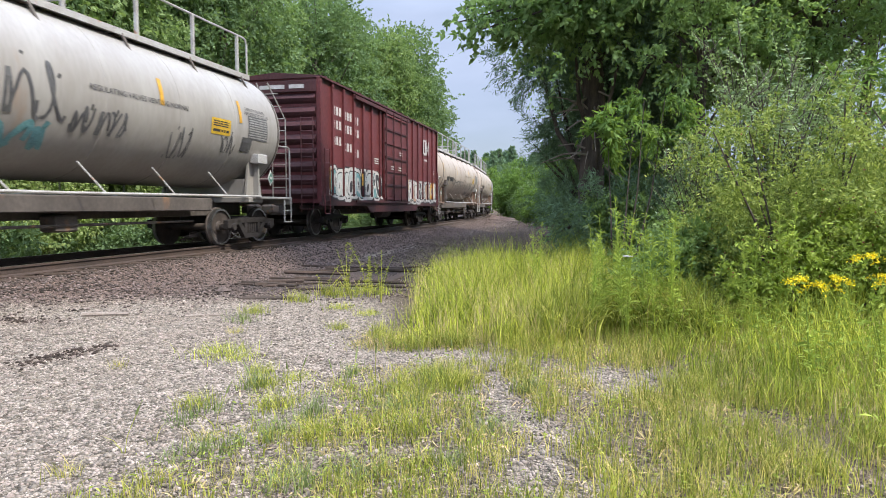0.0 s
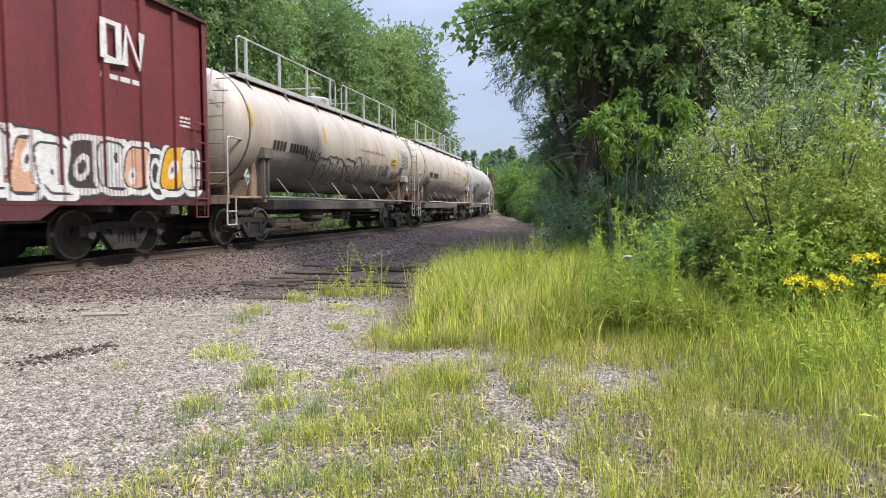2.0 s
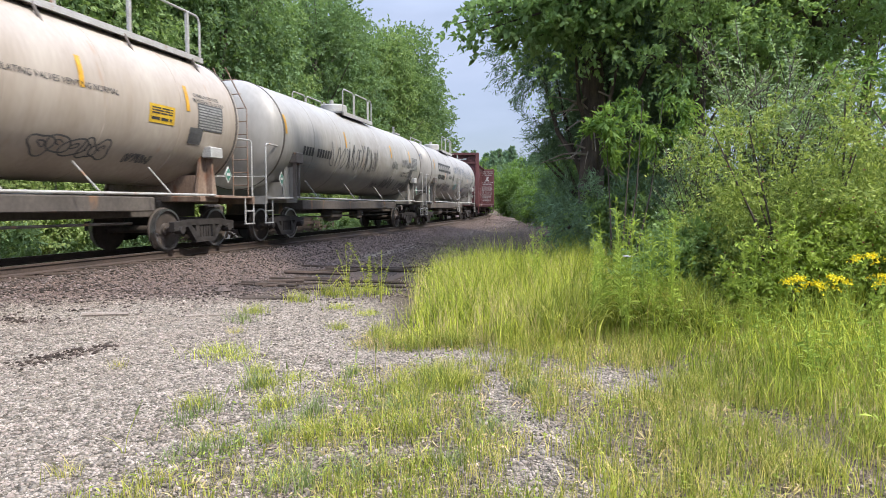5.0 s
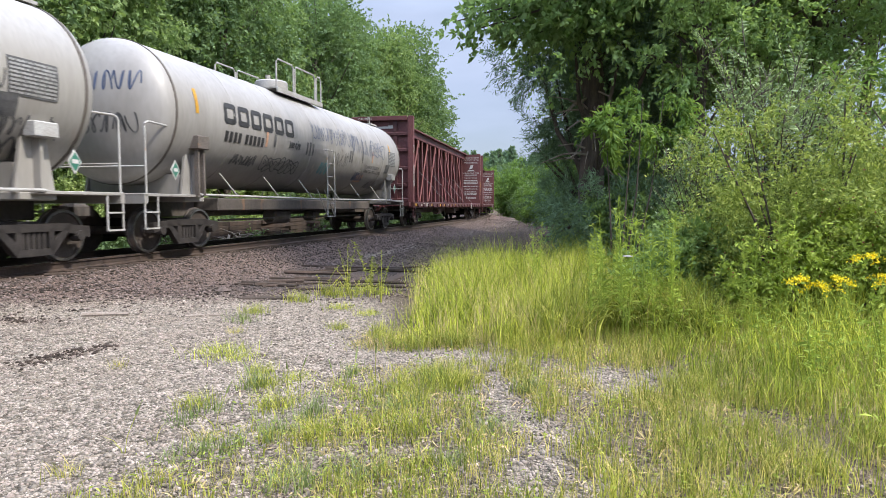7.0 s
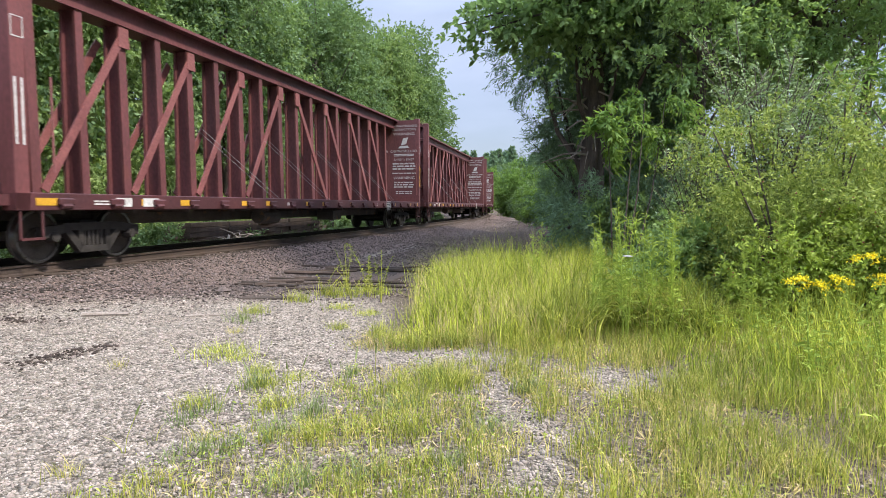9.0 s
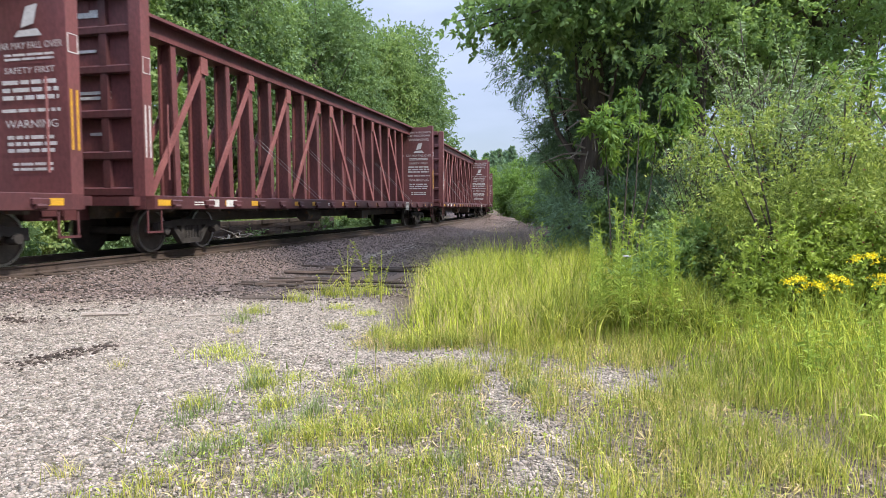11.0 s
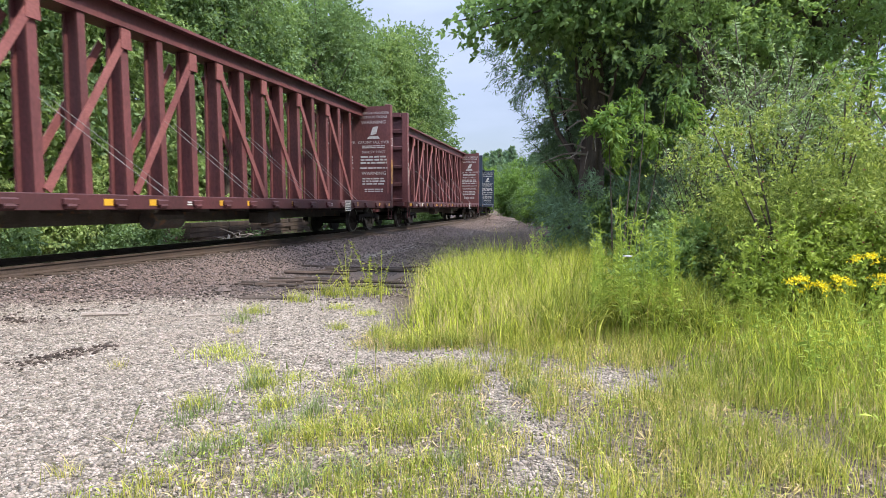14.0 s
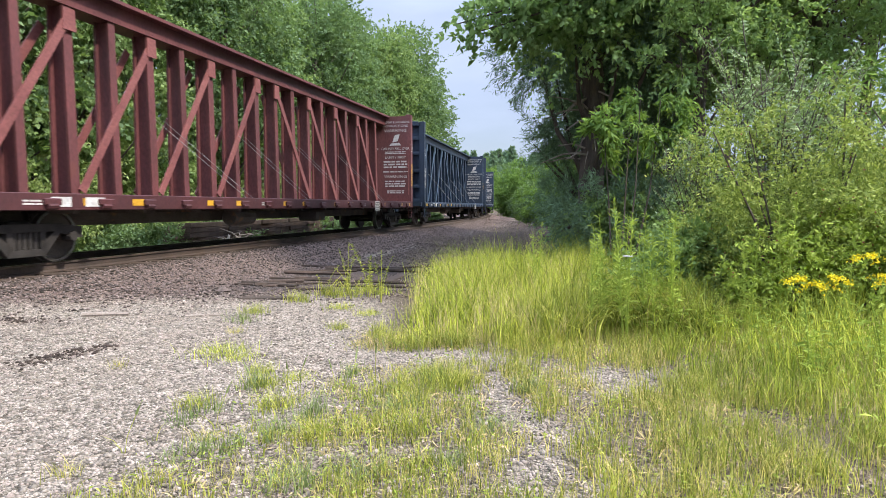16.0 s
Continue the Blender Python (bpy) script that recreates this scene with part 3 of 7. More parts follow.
def bubble(side, sh, rng, u0, u1, w0, h, width=0.035, slot=0, lift=0.002):
    """A row of swelling closed outlines that lean on one another, none of them a letter."""
    u = u0
    while u < u1 - 0.2:
        wd = h * rng.uniform(0.75, 1.05)
        lean, k, ph = rng.uniform(-0.25, 0.25), rng.choice((2, 3, 3)), rng.uniform(0, 6.28)
        cx, cz = u + wd / 2, w0 + h * rng.uniform(0.42, 0.58)
        out, inn = [], []
        for i in range(27):
            a = 2 * math.pi * i / 26
            r = 1 + 0.2 * math.cos(k * a + ph)
            x, z = 0.56 * wd * r * math.cos(a), 0.5 * h * r * math.sin(a)
            out.append((cx + x + lean * z, cz + z))
            inn.append((cx + 0.26 * x + lean * z, cz + 0.3 * z + 0.08 * h))
        side.stroke(sh, out, width, slot, lift)
        side.stroke(sh, inn[: rng.choice((14, 20, 27))], width * 0.8, slot, lift)
        u += wd * 0.84


def diamond(car, side_y, x, z, m_in, name="placard"):
    sh = Shape()
    sh.add([(x - 0.14, side_y, z), (x, side_y, z - 0.14 * 1.35), (x + 0.14, side_y, z), (x, side_y, z + 0.14 * 1.35)], [(0, 1, 2, 3)], 0)
    o = side_y - 0.006
    sh.add([(x - 0.12, o, z), (x, o, z - 0.12 * 1.35), (x + 0.12, o, z), (x, o, z + 0.12 * 1.35)], [(0, 1, 2, 3)], 1)
    o -= 0.004
    sh.add([(x - 0.07, o, z - 0.03), (x + 0.07, o, z - 0.03), (x + 0.07, o, z + 0.04), (x - 0.07, o, z + 0.04)], [(0, 1, 2, 3)], 0)
    sh.prism([(x - 0.15, z), (x, z - 0.21), (x + 0.15, z), (x, z + 0.21)], side_y + 0.004, side_y + 0.014, 0)
    part(name, sh, [M_white, m_in], car, "green diamond hazard placard")


def handrail_loop(car, x0, x1, y, z0, z1, lab="white pipe handrail"):
    sh = Shape()
    r = 0.12 * (1 if x1 > x0 else -1)
    pts = [(x0, y, z1 - 0.02), (x1 - r, y, z1)] + [(x1 - r + abs(r) * math.sin(a) * (1 if r > 0 else -1), y, z1 - abs(r) * (1 - math.cos(a))) for a in (0.5, 1.0, 1.57)] + [(x1, y, z0)]
    sh.tube(pts, 0.022, 8)
    part("handrail", sh, M_rail_w, car, lab)


def tank_car(name, length, paint, label, seed, rails, lettering):
    """A pressure tank car. length: over the end platforms."""
    rng = random.Random(seed)
    car = tagged(new(name), label, "tank car", "cars of the freight train")
    H, R, ZC = length / 2, 1.52, 2.95
    trim = M_rust if paint is M_tankb else paint  # saddles, platforms and ladders
    E = H + 0.15
    DX = lettering.get("dome_at", 0.0)
    hx = H - 0.1
    ts = H - 0.75
    shell = Shape()
    prof = [(-hx, 0.0)]
    for i in range(1, 11):
        a = math.pi / 2 * i / 10
        prof.append((-ts - 0.65 * math.cos(a), R * math.sin(a)))
    nb = 7
    for i in range(1, nb):
        x = -ts + 2 * ts * i / nb
        prof += [(x - 0.035, R), (x - 0.03, R + 0.007), (x + 0.03, R + 0.007), (x + 0.035, R)]
    prof += [(-a, r) for a, r in reversed(prof[:11])]
    shell.lathe(prof, 56, at=(0, 0, ZC))
    part("tank_shell", shell, paint, car, smooth=True)
    # jacket seam rings at the heads
    for x in (-ts + 0.02, ts - 0.02):
        part("band", Shape().lathe([(x - 0.03, R), (x - 0.03, R + 0.012), (x + 0.03, R + 0.012), (x + 0.03, R)], 56, at=(0, 0, ZC)), M_sill, car)
    sill = Shape().box(-H + 0.75, H - 0.75, -0.3, 0.3, 0.72, 1.1, bevel=0.02)
    sill.box(-H + 3.0, H - 3.0, -0.95, 0.95, 0.86, 1.16, bevel=0.02)
    for sg in (1, -1):
        coupler(sill, sg * (H - 0.02), sg)
    part("centre_sill", sill, M_sill, car, "dusty brown underframe sill")
    for sg in (-1, 1):
        tx = sg * (H - 1.6)
        sad = Shape()
        for y in (-1.22, 1.22):
            sad.prism([(tx - 0.38, 1.18), (tx + 0.38, 1.18), (tx + 0.2, 2.25), (tx - 0.2, 2.25)], y - 0.03, y + 0.03)
            sad.box(tx - 0.03, tx + 0.03, y - 0.18, y + 0.1, 1.18, 2.1)
        sad.box(tx - 0.34, tx + 0.34, -1.3, 1.3, 1.06, 1.2, bevel=0.02)
        sad.box(tx - 0.3, tx + 0.3, -1.15, 1.15, 1.2, 1.66)
        part("saddle", sad, trim, car, "rust-streaked saddle bracket")
        pl = Shape().box(min(sg * (H - 1.75), sg * E), max(sg * (H - 1.75), sg * E), -1.42, 1.42, 1.16, 1.22, bevel=0.01)
        pl.box(min(sg * (E - 0.1), sg * E), max(sg * (E - 0.1), sg * E), -1.42, 1.42, 1.02, 1.2)
        part("end_platform", pl, trim, car)
        for y in (-1.4, 1.4):
            handrail_loop(car, sg * (E - 0.75), sg * (E - 0.08), y, 1.2, 2.62)
            st = Shape()
            x0 = sg * (E - 0.22)
            for xx in (x0 - 0.19, x0 + 0.19):
                st.tube([(xx, y, 1.18), (xx, y, 0.52)], 0.02, 6)
            for z in (0.53, 0.85):
                st.box(x0 - 0.2, x0 + 0.2, y - 0.03, y + 0.03, z - 0.015, z + 0.015)
            part("step", st, M_rail_w, car, "white steel sill step")
        er = Shape().tube([(sg * (E - 0.08), -1.4, 1.75), (sg * (E - 0.08), 1.4, 1.75)], 0.02, 6)
        part("end_rail", er, M_rail_w, car)
        if not lettering.get("plain_end"):
            lad = Shape()
            xx = sg * (E - 0.2)
            for y in (-1.3, -0.88):
                lad.tube([(xx + sg * 0.1, y, 1.22), (xx + sg * 0.1, y, 3.4), (sg * (ts + 0.3), y * 0.8, 4.35)], 0.018, 6)
            for i in range(9):
                z = 1.5 + 0.32 * i
                xo = xx + sg * 0.1 if z < 3.4 else sg * (ts + 0.25) + (xx + sg * 0.02 - sg * (ts + 0.25)) * (4.35 - z) / 0.95
                lad.tube([(xo, -1.3, z), (xo, -0.88, z)], 0.014, 6)
            part("ladder", lad, trim, car, "rusty end ladder")
    for y in (-1.45, 1.45):
        part("grab_rail", Shape().tube([(-H + 1.6, y, 1.22), (0, y, 1.19), (H - 1.6, y, 1.22)], 0.028, 8), M_rail_w, car, "long white side handrail pipe")
        k = lettering.get("struts", 6)
        for i in range(k):
            x = -H + 3.1 + (2 * H - 6.2) * i / (k - 1)
            yy = math.copysign(1.15, y)
            part("strut", Shape().tube([(x, y, 1.21), (x - 0.3, yy, 1.75)], 0.017, 6), M_rail_w, car)
    add_trucks(car, H - 1.55)
    # small fittings under the car
    fit = Shape().lathe([(-0.5, 0.0), (-0.5, 0.2), (-0.42, 0.24), (0.42, 0.24), (0.5, 0.2), (0.5, 0.0)], 14, at=(-1.6, -0.55, 0.68))
    fit.box(0.6, 1.1, -0.7, -0.35, 0.5, 0.8, bevel=0.03)
    fit.tube([(-H + 3.4, -0.7, 0.62), (H - 3.4, -0.7, 0.62)], 0.03, 6)
    part("brake_reservoir", fit, M_grime, car)
    dome = Shape().lathe([(0, 0.62), (0.1, 0.62), (0.1, 0.5), (0.42, 0.5), (0.46, 0.46), (0.46, 0.0)], 24, axis="z", at=(DX, 0, ZC + R - 0.1))
    dome.tube([(DX - 0.2, 0, ZC + R + 0.36), (DX - 0.2, 0, ZC + R + 0.52)], 0.08, 8)
    part("valve_bonnet", dome, M_rail_w, car, smooth=True)
    WZ = 4.33
    if rails == "long":
        for y0 in (-1,):
            bd = Shape().box(-H + 1.2, H - 1.2, -0.92, -0.55, WZ, WZ + 0.05)
            bd.box(-H + 1.2, H - 1.2, -0.95, -0.9, WZ - 0.05, WZ + 0.07)
            part("running_board", bd, M_rail_w, car, "narrow rusted steel running board")
            for i in range(7):
                x = -H + 1.6 + (2 * H - 3.2) * i / 6
                part("bracket", Shape().tube([(x, -0.92, WZ), (x + 0.05, -1.12, ZC + 0.95)], 0.03, 6).box(x - 0.03, x + 0.03, -0.9, -0.4, WZ - 0.06, WZ), M_grime, car)
            for a, b in ((-H + 1.25, -0.28), (0.28, H - 1.25)):
                r = 0.14
                pts = [(a, -0.9, WZ), (a, -0.9, WZ + 0.85), (a + r * 0.3, -0.9, WZ + 0.96), (a + r, -0.9, WZ + 1.0), (b - r, -0.9, WZ + 1.0), (b - r * 0.3, -0.9, WZ + 0.96), (b, -0.9, WZ + 0.85), (b, -0.9, WZ)]
                part("top_rail", Shape().tube(pts, 0.026, 8), M_rail_w, car, "white pipe guard rail")
                for i in range(4):
                    x = a + 0.45 + (b - a - 0.9) * i / 3
                    part("stanchion", Shape().box(x - 0.035, x + 0.035, -0.93, -0.87, WZ - 0.02, WZ + 1.0), M_rail_w, car)
        part("dome_rail", Shape().tube([(-1.6, -0.9, WZ + 0.55), (-1.6, 0.7, WZ + 0.55), (1.6, 0.7, WZ + 0.55), (1.6, -0.9, WZ + 0.55)], 0.022, 8).tube([(-1.6, 0.7, WZ), (-1.6, 0.7, WZ + 0.55)], 0.022, 6).tube([(1.6, 0.7, WZ), (1.6, 0.7, WZ + 0.55)], 0.022, 6), M_rail_w, car)
    else:
        bd = Shape()
        bd.box(DX - 1.5, DX + 1.5, -1.0, -0.62, WZ, WZ + 0.05).box(DX - 1.5, DX + 1.5, 0.62, 1.0, WZ, WZ + 0.05)
        bd.box(DX - 1.5, DX - 1.1, -1.0, 1.0, WZ, WZ + 0.05).box(DX + 1.1, DX + 1.5, -1.0, 1.0, WZ, WZ + 0.05)
        bd.box(DX - 1.52, DX + 1.52, -1.03, -0.99, WZ - 0.1, WZ + 0.04)
        part("dome_platform", bd, M_rail_w, car, "small steel platform round the valve bonnet")
        for y in (-0.98, 0.98):
            for a, b in ((DX - 1.5, DX - 0.45), (DX - 0.35, DX + 1.05), (DX + 1.15, DX + 1.5)):
                pts = [(a, y, WZ), (a, y, WZ + 0.75), (a + 0.1, y, WZ + 0.84), (b - 0.1, y, WZ + 0.84), (b, y, WZ + 0.75), (b, y, WZ)]
                part("top_rail", Shape().tube(pts, 0.026, 8), M_rail_w, car, "white pipe guard rail")
        if not lettering.get("no_ladder"):
            lad = Shape()
            for x in (-0.28, 0.28):
                lad.tube([(x, -1.62, 0.62), (x, -1.62, 2.75)], 0.022, 6)
                lad.tube([(x, -1.62, 0.64), (x - 0.55, -1.5, 1.5)], 0.016, 6)
            for i in range(6):
                z = 0.64 + 0.42 * i
                lad.tube([(-0.28, -1.62, z), (0.28, -1.62, z)], 0.016, 6)
            for x in (-0.28, 0.28):
                lad.tube([(x, -1.62, 2.72), (x, -1.5, 2.75)], 0.02, 6)
            part("ladder", lad, M_rail_w, car, "white side ladder")
        grab = Shape().tube([(ts - 0.3, -0.2, ZC + R), (ts - 0.28, -0.2, ZC + R + 0.35), (ts - 0.12, -0.2, ZC + R + 0.35), (ts - 0.1, -0.2, ZC + R)], 0.03, 8).box(ts - 0.6, ts + 0.1, -0.45, 0.1, ZC + R - 0.02, ZC + R + 0.04)
        part("grab_iron", grab, M_rail_w, car)
    # paint and decals
    side = Side(R, ZC, off=0.011)
    sh = Shape()
    slots = [M_black, M_white, M_yel, M_lyel, M_grey, M_sgrey, M_sblue, M_teal, M_peach]
    for x in lettering.get("stripes", (-ts + 0.08, -2.6, 2.4, ts - 1.9)):
        st_ = Shape()
        side.quad(st_, x, x + 0.11, ZC + 0.02, ZC + 0.56, 0)
        part("reflective_stripe", st_, M_yel, car, "yellow reflective stripe")
    if lettering.get("mark"):
        x, z = -H + 2.0, 2.48
        for i_ in range(4):
            side.quad(sh, x + i_ * 0.19, x + i_ * 0.19 + 0.14, z, z + 0.26, 0)
        for i_ in range(6):
            side.quad(sh, x + 0.97 + i_ * 0.19, x + 0.97 + i_ * 0.19 + 0.14, z, z + 0.26, 0)
        side.bars(sh, x - 0.1, x + 1.2, z - 0.55, z - 0.15, 3, rng, 4)
    if lettering.get("notice"):
        side.text(sh, "REGULATING VALVES VENTING NORMAL", 0.6, ZC + 0.02, 0.1, 0)
    if lettering.get("plate"):
        pl_ = Shape()
        side.quad(pl_, 4.1, 4.85, ZC - 0.34, ZC + 0.02, 1)
        side.bars(pl_, 4.16, 4.78, ZC - 0.3, ZC - 0.2, 1, rng, 0, 0.003)
        side.bars(pl_, 4.16, 4.78, ZC - 0.17, ZC - 0.02, 3, rng, 0, 0.003)
        part("notice_plate", pl_, [M_black, M_lyel], car, "yellow notice plate")
    if lettering.get("notice2"):
        tx_, tw_, th_ = lettering.get("co2_at", (ts - 1.6, 3.32, 0.075))
        side.text(sh, "CARBON DIOXIDE", tx_, tw_, th_, 0)
        side.text(sh, "REFRIGERATED LIQUID", tx_ - 0.05, tw_ - 1.5 * th_, th_, 0)
        side.quad(sh, ts - 1.5, ts - 0.6, ZC - 0.32, ZC + 0.25, 5)
        side.bars(sh, ts - 1.47, ts - 0.63, ZC - 0.3, ZC + 0.23, 9, rng, 4, 0.003)
    if lettering.get("brand"):
        # the owner's name as a row of plain dark blocks
        for i in range(6):
            u0 = -5.82 + i * 0.595
            ring = [(0.06, 0.0), (0.44, 0.0), (0.5, 0.06), (0.5, 0.42), (0.44, 0.48), (0.06, 0.48), (0.0, 0.42), (0.0, 0.06)]
            hole = [(0.14, 0.12), (0.36, 0.12), (0.385, 0.145), (0.385, 0.335), (0.36, 0.36), (0.14, 0.36), (0.115, 0.335), (0.115, 0.145)]
            v = [side.at(u0 + a + 0.06 * b, 2.9 + b) for a, b in ring + hole]
            blk = Shape().add(v, [(k, (k + 1) % 8, 8 + (k + 1) % 8, 8 + k) for k in range(8)], 0)
            part("letter_block", blk, M_black, car, "dark hollow block of the owner's lettering")
        for i in range(9):
            u0 = -5.75 + i * 0.19 + (0.12 if i > 3 else 0)
            blk = Shape()
            side.quad(blk, u0, u0 + 0.13, 2.49, 2.73, 0)
            part("number_block", blk, M_black, car, "dark block of stencilled numbering")
        for x, w0_, w1_, m_ in ((-3.88, 2.52, 2.9, M_peach), (-3.45, 2.56, 2.88, M_sgrey), (-1.5, 2.5, 2.86, M_sgrey), (-1.3, 2.48, 2.88, M_sgrey), (-1.1, 2.5, 2.86, M_sgrey), (1.9, 2.5, 2.9, M_sgrey), (2.1, 2.5, 2.9, M_sgrey), (3.1, 2.62, 3.0, M_sgrey), (4.15, 2.62, 3.05, M_peach)):
            bar_ = Shape()
            side.quad(bar_, x, x + 0.1, w0_, w1_, 0)
            part("paint_bar", bar_, m_, car, "short upright painted bar")
        pt_ = Shape()
        side.quad(pt_, 3.1, 3.75, 1.75, 2.1, 0)
        part("paint_patch", pt_, M_peach, car, "peach touch-up patch")
    side.quad(sh, ts - 1.75, ts - 1.3, ZC - 0.65, ZC - 0.3, 5)
    for u0, u1, w0, h, wd, sl in lettering.get("tags", ()):
        tg_ = Shape()
        if wd < 0:
            bubble(side, tg_, rng, u0, u1, w0, h, -wd, 0)
        else:
            tag(side, tg_, rng, u0, u1, w0, h, wd, 0)
        part("sprayed_tag", tg_, slots[sl], car, "sprayed tag that cannot be read")
    part("lettering", sh, slots, car, "small stencilled notices")
    diamond(car, -1.35, -H + 0.9, 1.72, M_green)
    diamond(car, -1.35, H - 0.9, 1.72, M_green)
    box_ = Shape().box(H - 1.83, H - 1.38, -1.52, -1.3, 2.05, 2.3, bevel=0.02)
    part("fitting_box", box_, M_rail_w, car)
    box2 = Shape().box(-H + 1.4, -H + 1.8, -1.56, -1.3, 2.2, 2.5, bevel=0.02).box(-H + 1.47, -H + 1.53, -1.5, -1.4, 1.2, 2.2).box(-H + 1.67, -H + 1.73, -1.5, -1.4, 1.2, 2.2)
    part("fitting_box", box2, M_grime, car, "dark stained outlet box")
    if lettering.get("end_tag"):
        es = Shape()
        rn = random.Random(seed + 9)
        for k_ in range(2):
            y = -1.0 + 0.1 * k_
            for j in range(6):
                pts = curl(rn, -1.05 + j * 0.27, (3.3, 2.45)[k_], 0.3, 0.38)
                def head_x(a, b):
                    rr = min(0.999, math.hypot(a, b - ZC) / R)
                    return -ts - 0.65 * math.sqrt(1 - rr * rr) - 0.008
                P = [(head_x(a, b), a, b) for a, b in pts]
                v = []
                for i, p in enumerate(P):
                    q = P[min(i + 1, len(P) - 1)]
                    p0 = P[max(i - 1, 0)]
                    d = Vector((0, q[1] - p0[1], q[2] - p0[2]))
                    nn = Vector((0, -d.z, d.y)).normalized() * 0.018
                    v += [(p[0], p[1] + nn.y, p[2] + nn.z), (p[0], p[1] - nn.y, p[2] - nn.z)]
                es.add(v, [(2 * i, 2 * i + 1, 2 * i + 3, 2 * i + 2) for i in range(len(P) - 1)], k_)
        part("end_tag", es, [M_sblue, M_sgrey], car)
    return car


def mural(cells, u0, u1, w0, w1, rng, style):
    """Blocky sprayed lettering forms: a grid of paint cells {(i, j): slot}; slots 0 white, 1 dark, 2 teal, 3 pale, 4 peach, 5 yellow."""
    forms = []
    u = u0
    while u < u1 - 0.3:
        wd = rng.uniform(0.5, 0.85)
        lean = rng.uniform(-0.35, 0.35)
        forms.append((u + wd / 2, (w0 + w1) / 2 + rng.uniform(-0.08, 0.12), wd * 0.62, (w1 - w0) * rng.uniform(0.42, 0.54), lean, rng.uniform(2.2, 5), rng.choice(style), rng.uniform(0.2, 0.5), rng.uniform(-0.3, 0.3)))
        u += wd * 0.86
    st = 0.02
    for i in range(int((u1 - u0) / st)):
        for j in range(int((w1 - w0) / st)):
            x, z = u0 + (i + 0.5) * st, w0 + (j + 0.5) * st
            got = None
            for cx, cz, a, b, lean, p, fill, hole, ho in forms:
                dx, dz = (x - cx - lean * (z - cz)) / a, (z - cz) / b
                r = (abs(dx) ** p + abs(dz) ** p) ** (1 / p)
                if r < 1:
                    rr = math.hypot(dx * 1.3 - ho, dz - ho)
                    got = 0 if r > 0.8 else 1 if r > 0.72 else fill
                    if abs(rr - hole) < 0.11:
                        got = 0
                    elif rr < hole - 0.11:
                        got = 1
                elif r < 1.1 and got is None:
                    got = 1
            if got is not None:
                cells[(math.floor(x / st), math.floor(z / st))] = got
    return cells


